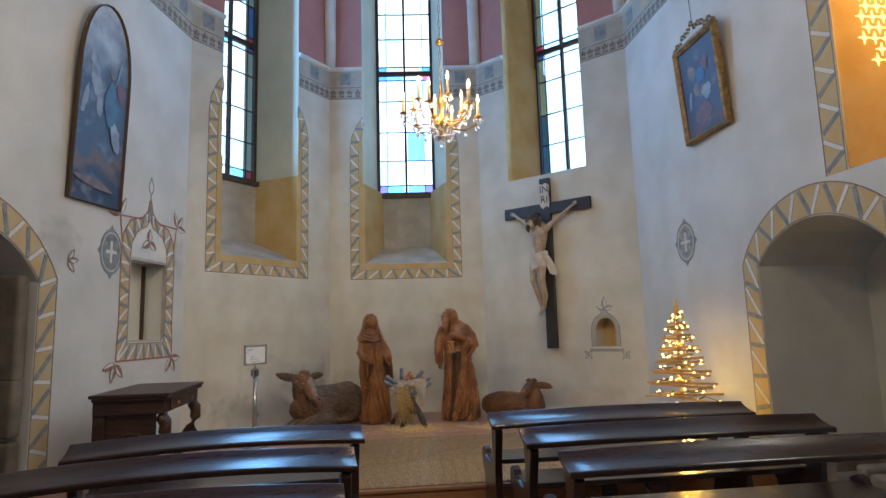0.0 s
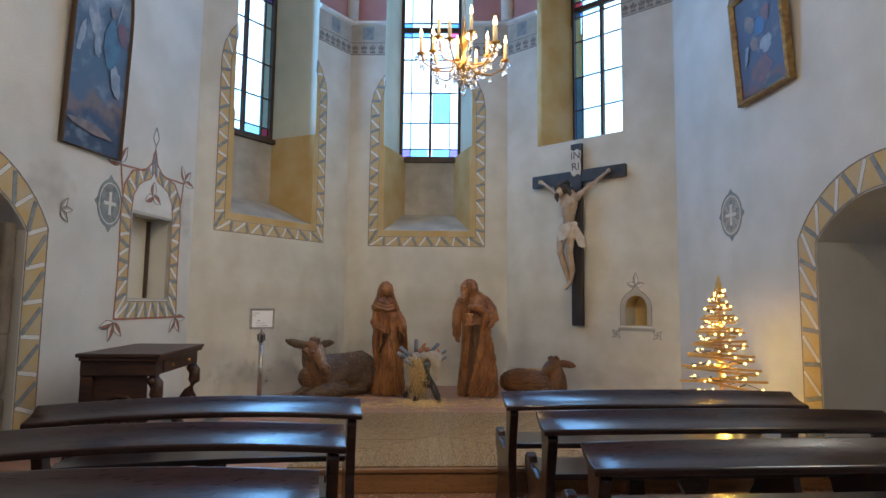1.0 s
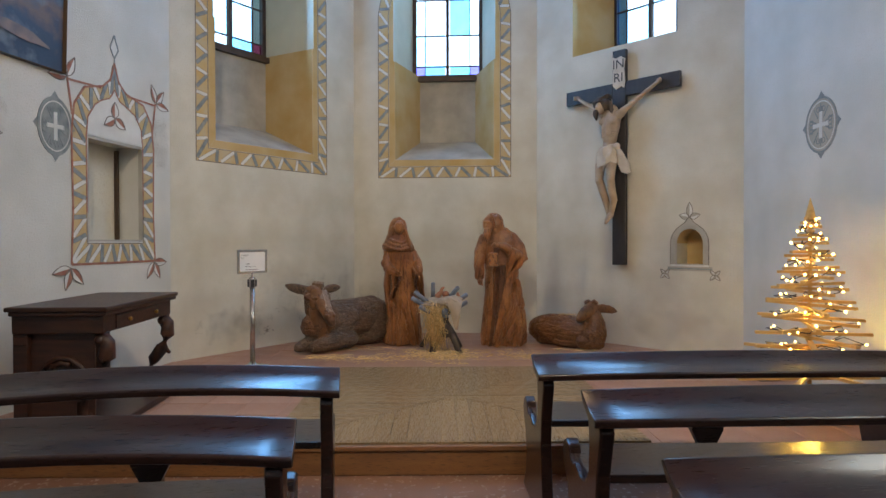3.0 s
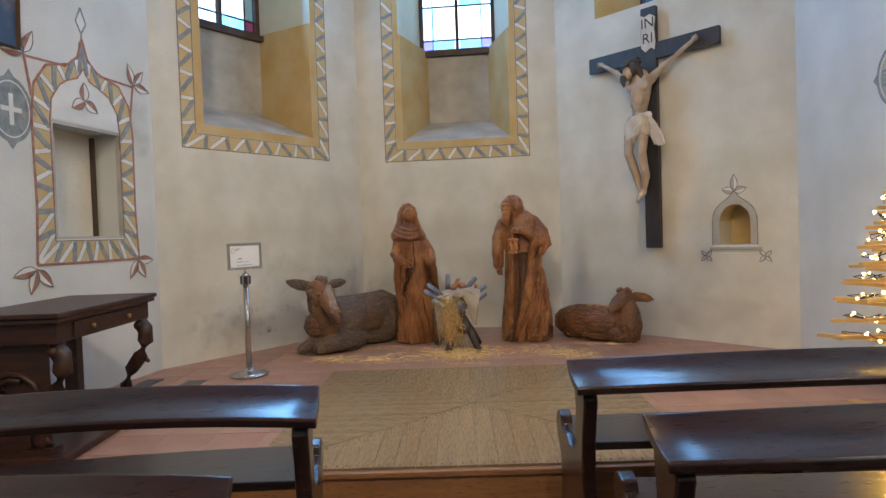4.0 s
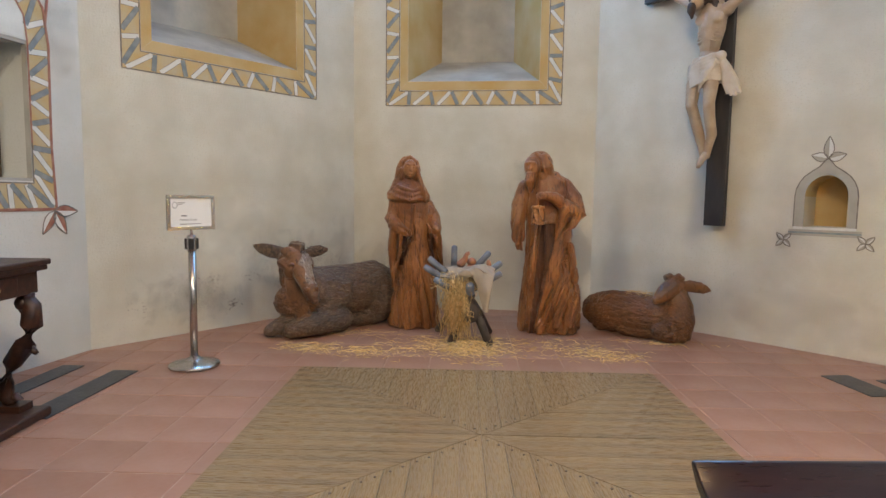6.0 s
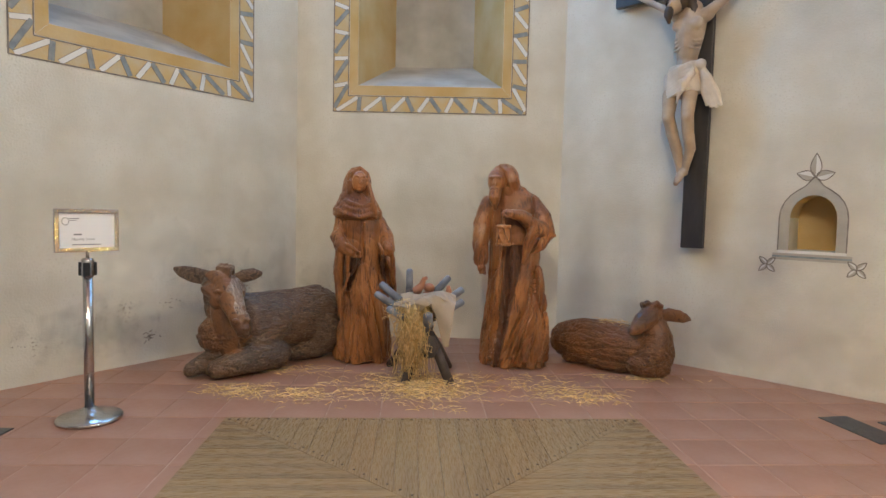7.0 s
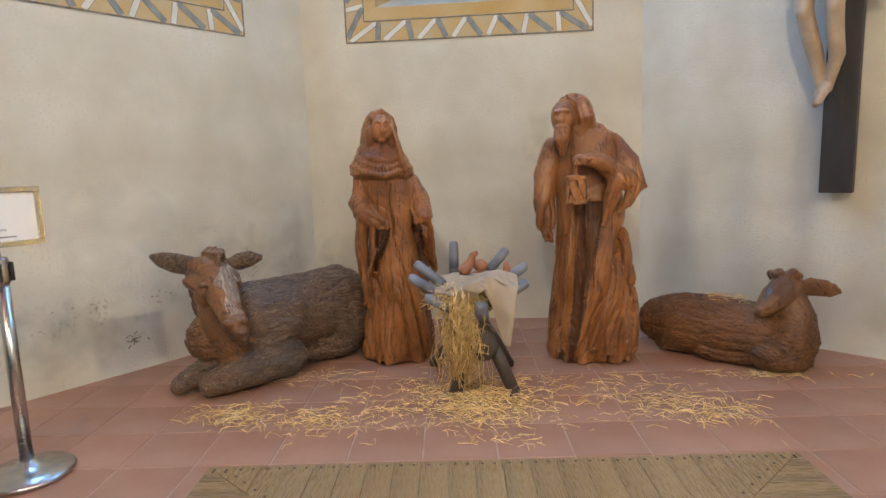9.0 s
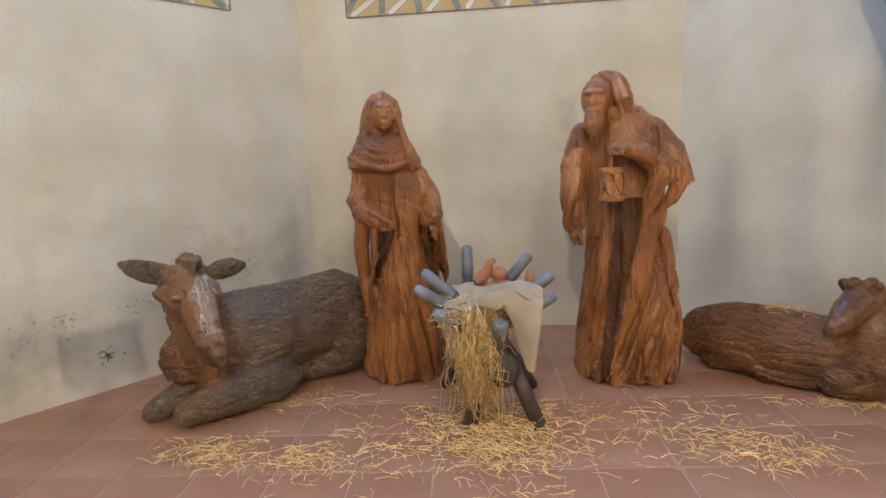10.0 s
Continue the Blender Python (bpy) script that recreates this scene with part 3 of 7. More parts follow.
for c_, base in (((s0 - 0.05, 2.60), 2.2), ((2 * cs - s0 + 0.08, 2.62), 0.9), ((s0 - 0.03, 1.03), 4.4), ((2 * cs - s0 + 0.03, 1.05), 5.2)):
    for a in (-1.05, 0, 1.05):
        leaf(bm, c_, base + a, 0.19, 0.040, 4)
for a in (math.pi / 2, math.pi * 1.17, math.pi * 1.83):
    leaf(bm, (cs, 2.36), a, 0.15, 0.045, 4)
strip(bm, (s0 - 0.0, 2.30), (s0 - 0.05, 2.60), 0.02, 0.0062, 4)
strip(bm, (2 * cs - s0 + 0.02, 2.30), (2 * cs - s0 + 0.07, 2.62), 0.02, 0.0062, 4)
strip(bm, (s0 - 0.05, 2.58), (cs - 0.16, 2.60), 0.018, 0.0062, 4)
strip(bm, (2 * cs - s0 + 0.07, 2.60), (cs + 0.16, 2.60), 0.018, 0.0062, 4)
flat(bm, [(cs, 2.90), (cs + 0.05, 2.99), (cs, 3.11), (cs - 0.05, 2.99)], 0.003, mi=1)
for p, q in (((cs, 2.90), (cs + 0.05, 2.99)), ((cs + 0.05, 2.99), (cs, 3.11)), ((cs, 3.11), (cs - 0.05, 2.99)), ((cs - 0.05, 2.99), (cs, 2.90)), ((cs, 2.86), (cs, 2.90))):
    strip(bm, p, q, 0.014, 0.006, 2)
paint("painted_niche_frame", WL, bm, "painted ogee frame with zigzags and red leaves round the niche")

# wooden post, lintel line and shelf in the wall niche
t = thing("wall_cupboard", WL @ pose(cs, 0.0, 1.25), "open wall cupboard niche with plaster sides and a dark stile", "cupboard")
bm = bmesh.new()
box(bm, 0.33, 0.352, 0.25, 0.289, 0.02, 0.88)
part("stile", bm, BLACK_IRON, t)
bm = bmesh.new()
for a, b, c_, d in ((-0.318, -0.30, 0, 0.91), (0.352, 0.368, 0, 0.91)):
    box(bm, a, b, 0.002, 0.04, c_, d)
box(bm, -0.30, 0.352, 0.002, 0.04, 0.885, 0.908)
box(bm, -0.30, 0.352, 0.002, 0.05, 0.002, 0.018)
part("frame", bm, GREY_PLASTER, t)


def medallion(name, m, c, z, w, h, fill=6):
    bm = bmesh.new()
    def ring(k0, k1, mi, y0):
        n = 28
        a = [(c + w * k0 * math.cos(i * math.tau / n), z + h * k0 * math.sin(i * math.tau / n)) for i in range(n)]
        b = [(c + w * k1 * math.cos(i * math.tau / n), z + h * k1 * math.sin(i * math.tau / n)) for i in range(n)]
        for i in range(n):
            flat(bm, [a[i], a[(i + 1) % n], b[(i + 1) % n], b[i]], y0, mi=mi)
    flat(bm, [(c + w * math.cos(i * math.tau / 28), z + h * math.sin(i * math.tau / 28)) for i in range(28)], 0.0025, mi=fill)
    ring(1.0, 0.93, 2, 0.0055)
    ring(0.86, 0.82, 1, 0.0055)
    for a in (0, 1, 2, 3):
        ang = a * math.pi / 2
        ca, sa = math.cos(ang), math.sin(ang)
        flat(bm, [(c + 0.97 * w * ca - 0.22 * w * sa, z + 0.97 * h * sa + 0.2 * h * ca), (c + 1.2 * w * ca, z + 1.2 * h * sa), (c + 0.97 * w * ca + 0.22 * w * sa, z + 0.97 * h * sa - 0.2 * h * ca)], 0.0025, mi=2)
        strip(bm, (c, z), (c + 0.50 * w * ca, z + 0.48 * h * sa), 0.034, 0.006, 1)
        for k in (-1, 0, 1):
            q = (c + 0.58 * w * ca - k * 0.17 * w * sa, z + 0.56 * h * sa + k * 0.15 * h * ca)
            for n_ in range(8):
                p0 = (q[0] + 0.022 * math.cos(n_ * math.tau / 8), q[1] + 0.022 * math.sin(n_ * math.tau / 8))
                p1 = (q[0] + 0.022 * math.cos((n_ + 1) * math.tau / 8), q[1] + 0.022 * math.sin((n_ + 1) * math.tau / 8))
                strip(bm, p0, p1, 0.007, 0.006, 2)
    for k in range(10):
        ang = (k + 0.5) * math.tau / 10
        strip(bm, (c + 0.3 * w * math.cos(ang), z + 0.3 * h * math.sin(ang)), (c + 0.76 * w * math.cos(ang), z + 0.76 * h * math.sin(ang)), 0.010, 0.005, 2)
    paint(name, m, bm, "grey painted consecration cross in an oval medallion")


medallion("painted_medallion_west", WL, 9.39, 2.17, 0.168, 0.235, 2)
medallion("painted_medallion_east", WR, 1.20, 2.215, 0.20, 0.235)

# leaf at the arch's shoulder
bm = bmesh.new()
for a in (-0.9, 0.1, 1.0):
    leaf(bm, (8.80, 2.02), a, 0.13, 0.028, 6)
paint("painted_leaf_west", WL, bm, "small faded painted leaf beside the arch")

# surround of the small niche in the north-east wall
bm = bmesh.new()
nc, nz0, nz1, nh = 2.05, 0.985, 1.22, 0.145
inner = [(nc + nh, nz0)] + [(nc + nh * math.cos(math.pi * k / 12), nz1 + 0.165 * math.sin(math.pi * k / 12)) for k in range(13)] + [(nc - nh, nz0)]
outer = [(nc + nh + 0.065, nz0)] + [(nc + (nh + 0.065) * math.cos(math.pi * k / 12), nz1 + (0.225 + (0.075 if k == 6 else 0.012 if k in (5, 7) else 0)) * math.sin(math.pi * k / 12)) for k in range(13)] + [(nc - nh - 0.065, nz0)]
for a, b, c_, d in zip(outer, outer[1:], inner, inner[1:]):
    flat(bm, [a, b, d, c_], 0.003, 0.012, mi=6)
    strip(bm, a, b, 0.008, 0.016, 3)
flat(bm, [(nc - nh - 0.10, nz0 - 0.07), (nc + nh + 0.10, nz0 - 0.07), (nc + nh + 0.10, nz0 - 0.022), (nc - nh - 0.10, nz0 - 0.022)], 0.003, mi=6)
flat(bm, [(nc - nh - 0.065, nz0 - 0.02), (nc + nh + 0.065, nz0 - 0.02), (nc + nh + 0.065, nz0), (nc - nh - 0.065, nz0)], 0.004, 0.01, mi=1)
strip(bm, (nc - nh - 0.1, nz0 - 0.045), (nc + nh + 0.1, nz0 - 0.045), 0.012, 0.006, 2)
for sgn in (-1, 1):
    for k in range(4):
        leaf(bm, (nc + sgn * (nh + 0.13), nz0 - 0.11), math.pi / 4 + k * math.pi / 2, 0.075, 0.018, 6)
for a in (math.pi / 2, 0.25, math.pi - 0.25):
    leaf(bm, (nc, nz1 + 0.29), a, 0.17 if a == math.pi / 2 else 0.12, 0.035, 6)
paint("painted_niche_surround", WRO, bm, "grey painted trefoil surround of a small wall niche")

# stains: a washed patch and grey damp marks by the donkey, a faint shadow of an old sign
bm = bmesh.new()
for k in range(20):
    x, z = rng.gauss(1.14, 0.040), rng.gauss(0.20, 0.014)
    strip(bm, (x, z), (x + rng.uniform(-0.03, 0.03), z + rng.uniform(-0.02, 0.02)), 0.006, 0.0065, 0)
ob = link_mesh("scratches_on_plaster", bm, LINE)
ob.matrix_world = WLO
tagged(ob, "dark scratches low on the plaster wall", "stain", kind="stuff")
FLAKE = mat("flaked_plaster", (0.30, 0.27, 0.22), (0.42, 0.37, 0.30), 0.95, scale=25, fine=90, bump=0.4)
bm = bmesh.new()
for k in range(170):
    cx_, cz_, sp = rng.choice([(0.98, 0.42, 0.05), (0.75, 0.34, 0.06), (0.45, 0.25, 0.09), (1.35, 0.44, 0.08), (1.95, 0.55, 0.10), (2.3, 0.45, 0.10)])
    x, z = rng.gauss(cx_, sp), abs(rng.gauss(cz_, sp * 0.6))
    r = rng.uniform(0.002, 0.009)
    if 0.02 < x < 2.55:
        flat(bm, [(x + r * rng.uniform(0.5, 1.4) * math.cos(a), z + r * rng.uniform(0.4, 1.0) * math.sin(a)) for a in [i * math.tau / 7 for i in range(7)]], 0.002)
ob = link_mesh("flaking_on_plaster", bm, FLAKE)
ob.matrix_world = WLO
tagged(ob, "small dark flakes and chips in the low plaster", "stain", kind="stuff")

def stain(wm, s, z, w, h, colour, strength, scale, seed, name="plaster_stain", label="faint blotchy damp stain on the plaster wall"):
    """A cloudy stain with ragged edges: a thin coat that thins out to nothing."""
    m = bpy.data.materials.new("stain_coat")
    m.use_nodes = True
    n, l = m.node_tree.nodes, m.node_tree.links
    b = n["Principled BSDF"]
    b.inputs["Base Color"].default_value, b.inputs["Roughness"].default_value = (*colour, 1), 0.95
    tc = n.new("ShaderNodeTexCoord")
    mp = n.new("ShaderNodeMapping")
    mp.inputs["Scale"].default_value = (2 / w, 0.0, 2 / h)
    l.new(tc.outputs["Object"], mp.inputs["Vector"])
    ln = n.new("ShaderNodeVectorMath")
    ln.operation = "LENGTH"
    l.new(mp.outputs["Vector"], ln.inputs[0])
    nz = n.new("ShaderNodeTexNoise")
    nz.noise_dimensions = "4D"
    nz.inputs["W"].default_value, nz.inputs["Scale"].default_value, nz.inputs["Detail"].default_value = seed, scale, 6
    l.new(tc.outputs["Object"], nz.inputs["Vector"])
    ma = n.new("ShaderNodeMath")
    ma.operation = "MULTIPLY_ADD"
    ma.inputs[1].default_value = -0.42
    l.new(ln.outputs["Value"], ma.inputs[0])
    l.new(nz.outputs["Fac"], ma.inputs[2])
    mr = n.new("ShaderNodeMapRange")
    mr.inputs["From Min"].default_value, mr.inputs["From Max"].default_value, mr.inputs["To Max"].default_value = 0.10, 0.55, strength * 0.26
    l.new(ma.outputs["Value"], mr.inputs["Value"])
    l.new(mr.outputs["Result"], b.inputs["Alpha"])
    bm = bmesh.new()
    box(bm, -w / 2, w / 2, -0.0035, -0.002, -h / 2, h / 2)
    ob = link_mesh(name, bm, m)
    ob.matrix_world = wm @ pose(s, 0, z)
    ob.visible_shadow = False
    return tagged(ob, label, "stain", kind="stuff")


GREY_STAIN, BROWN_STAIN, PALE_STAIN = (0.26, 0.24, 0.21), (0.34, 0.22, 0.13), (0.72, 0.72, 0.70)
stain(WLO, 0.75, 0.30, 1.0, 0.46, GREY_STAIN, 0.55, 9, 2.0)
stain(WLO, 1.85, 0.55, 1.1, 0.60, GREY_STAIN, 0.45, 8, 3.0)
stain(WLO, 2.40, 0.55, 0.30, 0.9, BROWN_STAIN, 0.40, 6, 4.0)
stain(WLO, 1.15, 0.85, 0.8, 0.7, PALE_STAIN, 0.35, 6, 5.0)
stain(WC, 0.25, 0.40, 0.6, 0.6, GREY_STAIN, 0.50, 9, 6.0)
stain(WC, 1.85, 1.35, 0.45, 0.60, GREY_STAIN, 0.40, 9, 7.0)
stain(WC, 1.25, 0.35, 2.2, 0.7, BROWN_STAIN, 0.22, 4, 8.0)
stain(WL, 10.60, 2.20, 0.50, 0.60, (0.33, 0.28, 0.21), 0.45, 7, 9.0)
stain(WL, 8.70, 2.15, 0.55, 0.55, GREY_STAIN, 0.38, 7, 10.0)
stain(WRO, 2.0, 0.25, 1.6, 0.55, BROWN_STAIN, 0.28, 5, 11.0)

# ---- windows ----
GLASS = {}
for gname, col, bright in (("clear", (0.93, 0.97, 1.0), 0), ("pale_blue", (0.74, 0.92, 1.0), 0), ("blue", (0.25, 0.55, 0.95), 0), ("violet", (0.42, 0.38, 0.85), 0), ("rose", (0.90, 0.30, 0.55), 0), ("aqua", (0.40, 0.78, 0.92), 0)):
    m_ = bpy.data.materials.new("glass_" + gname)
    m_.use_nodes = True
    nt = m_.node_tree
    for node in list(nt.nodes):
        nt.nodes.remove(node)
    o_ = nt.nodes.new("ShaderNodeOutputMaterial")
    tr = nt.nodes.new("ShaderNodeBsdfTransparent")
    gl = nt.nodes.new("ShaderNodeBsdfGlossy")
    gl.inputs["Roughness"].default_value = 0.08
    mx = nt.nodes.new("ShaderNodeMixShader")
    mx.inputs["Fac"].default_value = 0.06
    nz = nt.nodes.new("ShaderNodeTexNoise")
    nz.inputs["Scale"].default_value = 3.0
    cr = nt.nodes.new("ShaderNodeMix")
    cr.data_type = "RGBA"
    cr.inputs["A"].default_value = (*col, 1)
    cr.inputs["B"].default_value = (*[min(1, c_ * 0.7 + 0.25) for c_ in col], 1)
    nt.links.new(nz.outputs["Fac"], cr.inputs["Factor"])
    nt.links.new(cr.outputs["Result"], tr.inputs["Color"])
    nt.links.new(tr.outputs["BSDF"], mx.inputs[1])
    nt.links.new(gl.outputs["BSDF"], mx.inputs[2])
    nt.links.new(mx.outputs["Shader"], o_.inputs["Surface"])
    GLASS[gname] = m_


def church_window(name, m, c, sill, seed, blue):
    r = random.Random(seed)
    t = thing(name, m @ pose(c, 0.80, 0), "tall leaded window of clear, blue and violet panes", "window", "apse windows", kind="structure")
    w = 0.49
    rows = [sill + 0.02, sill + 0.15, 4.33, 4.864, 5.456, 5.86, 5.99, 6.12, 6.667, 7.16, 7.66, 8.12, 8.30]
    cols = [-w, -0.335, -0.03, 0.03, 0.335, w]
    bm = bmesh.new()
    for x0, x1 in ((-w - 0.04, -w + 0.022), (w - 0.022, w + 0.04), (-0.022, 0.022)):
        box(bm, x0, x1, -0.035, 0.035, sill - 0.02, TOP)
    for z0, z1 in ((sill - 0.06, sill + 0.02), (5.95, 6.03)):
        box(bm, -w, -0.023, -0.03, 0.03, z0, z1)
        box(bm, 0.023, w, -0.03, 0.03, z0, z1)
    part("window_frame", bm, BLACK_IRON, t)
    bm = bmesh.new()
    box(bm, -w - 0.09, w + 0.09, -0.10, -0.036, sill - 0.09, sill - 0.02)
    part("window_sill", bm, BLACK_IRON, t)
    for z in rows[1:]:
        if z == 5.99:
            continue
        for x0, x1 in ((-w, -0.023), (0.023, w)):
            bm = bmesh.new()
            box(bm, x0, x1, -0.012, 0.012, z - 0.008, z + 0.008)
            part("glazing_bar", bm, BLACK_IRON, t)
    for x in (-0.335, 0.335):
        bm = bmesh.new()
        box(bm, x - 0.007, x + 0.007, -0.011, 0.011, sill, TOP)
        part("glazing_bar", bm, BLACK_IRON, t)
    for k in range(len(rows) - 1):
        small = rows[k + 1] - rows[k] < 0.2
        for j in (0, 1, 3, 4):
            x0, x1 = cols[j], cols[j + 1]
            bm = bmesh.new()
            box(bm, x0 + 0.004, x1 - 0.004, -0.003, 0.003, rows[k] + 0.004, rows[k + 1] - 0.004)
            edge = j in (0, 4)
            if small and edge:
                g = r.choice(["violet", "rose", "blue"])
            elif small:
                g = r.choice(["pale_blue", "clear", "aqua"])
            elif edge:
                g = r.choice(["blue", "pale_blue", "pale_blue"] if blue == j else ["clear", "pale_blue", "clear"])
            else:
                g = "aqua" if blue == 9 and (k, j) == (2, 3) else r.choice(["clear", "clear", "pale_blue"])
            ob = part("pane", bm, GLASS[g], t)
            ob.visible_shadow = False
    return t


church_window("window_north", WC, 1.25, SILL, 3, 9)
church_window("window_northwest", WLO, 1.19, SILL, 5, 4)
church_window("window_northeast", WRO, 1.23, 3.61, 8, 0)
SKY_GLOW = mat("bright_overcast", (0.8, 0.9, 1.0), None, 1.0, bump=0, emit=(0.56, 0.77, 1.0), power=4.4)
bm = bmesh.new()
n = 10
for k in range(n):
    a0, a1 = radians(20 + 140 * k / n), radians(20 + 140 * (k + 1) / n)
    p0, p1 = (8 * math.cos(a0), 8.5 + 8 * math.sin(a0)), (8 * math.cos(a1), 8.5 + 8 * math.sin(a1))
    prism(bm, [(*p0, 1.0), (*p1, 1.0), (*p1, 16.0), (*p0, 16.0)], ((p0[0]) * 0.02, (p0[1] - 8.5) * 0.02, 0))
tagged(link_mesh("backdrop", bm, SKY_GLOW), "bright overcast sky outside the windows", "sky", kind="structure")

# ---- more materials ----
def carved_wood(name, a, b, dark, scale_xy, scale_z, bump):
    """Oiled carved wood: tool marks and cracks running along z, over broad colour changes."""
    m = bpy.data.materials.new(name)
    m.use_nodes = True
    n, l = m.node_tree.nodes, m.node_tree.links
    bs = n["Principled BSDF"]
    tc = n.new("ShaderNodeTexCoord")
    mp = n.new("ShaderNodeMapping")
    mp.inputs["Scale"].default_value = (scale_xy, scale_xy, scale_z)
    l.new(tc.outputs["Object"], mp.inputs["Vector"])
    marks = n.new("ShaderNodeTexNoise")
    marks.inputs["Scale"].default_value, marks.inputs["Detail"].default_value, marks.inputs["Distortion"].default_value = 1.0, 6, 1.2
    l.new(mp.outputs["Vector"], marks.inputs["Vector"])
    broad = n.new("ShaderNodeTexNoise")
    broad.inputs["Scale"].default_value, broad.inputs["Detail"].default_value = 4.5, 3
    l.new(tc.outputs["Object"], broad.inputs["Vector"])
    m1 = n.new("ShaderNodeMix")
    m1.data_type = "RGBA"
    m1.inputs["A"].default_value, m1.inputs["B"].default_value = (*a, 1), (*b, 1)
    r1 = n.new("ShaderNodeMapRange")
    r1.inputs["From Min"].default_value, r1.inputs["From Max"].default_value = 0.35, 0.65
    l.new(broad.outputs["Fac"], r1.inputs["Value"])
    l.new(r1.outputs["Result"], m1.inputs["Factor"])
    r2 = n.new("ShaderNodeMapRange")
    r2.inputs["From Min"].default_value, r2.inputs["From Max"].default_value = 0.45, 0.33
    l.new(marks.outputs["Fac"], r2.inputs["Value"])
    m2 = n.new("ShaderNodeMix")
    m2.data_type = "RGBA"
    m2.inputs["B"].default_value = (*dark, 1)
    l.new(m1.outputs["Result"], m2.inputs["A"])
    l.new(r2.outputs["Result"], m2.inputs["Factor"])
    l.new(m2.outputs["Result"], bs.inputs["Base Color"])
    bs.inputs["Roughness"].default_value = 0.28
    bp = n.new("ShaderNodeBump")
    bp.inputs["Strength"].default_value, bp.inputs["Distance"].default_value = bump, 0.02
    l.new(marks.outputs["Fac"], bp.inputs["Height"])
    l.new(bp.outputs["Normal"], bs.inputs["Normal"])
    return m


STATUE = carved_wood("oiled_carved_wood", (0.38, 0.155, 0.050), (0.19, 0.070, 0.024), (0.085, 0.030, 0.012), 52, 5.0, 0.45)
# Dark wood of tunic and lantern bars, also painted shade in the sleeve openings.
STATUE_DARK = carved_wood("dark_and_shaded_carved_wood", (0.13, 0.050, 0.020), (0.070, 0.026, 0.012), (0.022, 0.009, 0.005), 60, 5, 0.4)
STATUE_FACE = carved_wood("smooth_carved_wood", (0.42, 0.19, 0.070), (0.34, 0.14, 0.05), (0.22, 0.09, 0.03), 30, 14, 0.08)


def strands(name, a, b, dark, light, turn):
    """Carved wood with pale worn ridges of hair; turn lays the strands along the body."""
    m = carved_wood(name, a, b, dark, 30, 30, 0.25)
    n, l = m.node_tree.nodes, m.node_tree.links
    bs = n["Principled BSDF"]
    tc = n.new("ShaderNodeTexCoord")
    mp = n.new("ShaderNodeMapping")
    mp.vector_type = "TEXTURE"
    mp.inputs["Rotation"].default_value = turn
    mp.inputs["Scale"].default_value = (1 / 12, 1 / 85, 1 / 85)
    l.new(tc.outputs["Object"], mp.inputs["Vector"])
    nz = n.new("ShaderNodeTexNoise")
    nz.inputs["Scale"].default_value, nz.inputs["Detail"].default_value, nz.inputs["Distortion"].default_value = 1.0, 3, 1.5
    l.new(mp.outputs["Vector"], nz.inputs["Vector"])
    src = bs.inputs["Base Color"].links[0].from_socket
    r = n.new("ShaderNodeMapRange")
    r.inputs["From Min"].default_value, r.inputs["From Max"].default_value, r.inputs["To Max"].default_value = 0.52, 0.68, 0.85
    l.new(nz.outputs["Fac"], r.inputs["Value"])
    mx = n.new("ShaderNodeMix")
    mx.data_type = "RGBA"
    mx.inputs["B"].default_value = (*light, 1)
    l.new(src, mx.inputs["A"])
    l.new(r.outputs["Result"], mx.inputs["Factor"])
    l.new(mx.outputs["Result"], bs.inputs["Base Color"])
    bp = n.new("ShaderNodeBump")
    bp.inputs["Strength"].default_value, bp.inputs["Distance"].default_value = 0.6, 0.015
    l.new(nz.outputs["Fac"], bp.inputs["Height"])
    l.new(bs.inputs["Normal"].links[0].from_socket, bp.inputs["Normal"])
    l.new(bp.outputs["Normal"], bs.inputs["Normal"])
    return m


FUR = strands("carved_fur_wood", (0.13, 0.072, 0.040), (0.085, 0.058, 0.042), (0.026, 0.018, 0.014), (0.31, 0.215, 0.14), (0, 0.15, 0.88))
FUR_RED = strands("carved_reddish_wood", (0.20, 0.082, 0.030), (0.105, 0.045, 0.019), (0.03, 0.014, 0.009), (0.30, 0.155, 0.065), (0, 0, -0.64))
BLAZE = strands("pale_carved_streaks", (0.27, 0.185, 0.13), (0.17, 0.11, 0.075), (0.05, 0.03, 0.02), (0.58, 0.50, 0.42), (0, 0.85, -0.71))
FACE_WOOD = carved_wood("smooth_reddish_wood", (0.23, 0.105, 0.042), (0.10, 0.050, 0.027), (0.08, 0.035, 0.02), 30, 20, 0.25)
LOG = mat("grey_log", (0.085, 0.065, 0.058), (0.045, 0.033, 0.028), 0.6, scale=5, fine=40, stretch=(4, 4, 1), bump=0.4)
# Stake tips coloured blue-grey to imitate the blue skylight on them.
LOG_SKYLIT = mat("skylit_log_tip", (0.22, 0.24, 0.29), (0.11, 0.12, 0.15), 0.6, scale=9, fine=60, bump=0.3)
STRAW = mat("straw", (0.80, 0.60, 0.30), (0.55, 0.33, 0.10), 0.6, scale=30, fine=90, bump=0.1)
nt = STRAW.node_tree
geo, hue = nt.nodes.new("ShaderNodeNewGeometry"), nt.nodes.new("ShaderNodeHueSaturation")
spread = nt.nodes.new("ShaderNodeMapRange")
spread.inputs["To Min"].default_value, spread.inputs["To Max"].default_value = 0.75, 1.4
nt.links.new(geo.outputs["Random Per Island"], spread.inputs["Value"])
nt.links.new(spread.outputs["Result"], hue.inputs["Value"])
nt.links.new(nt.nodes["Principled BSDF"].inputs["Base Color"].links[0].from_socket, hue.inputs["Color"])
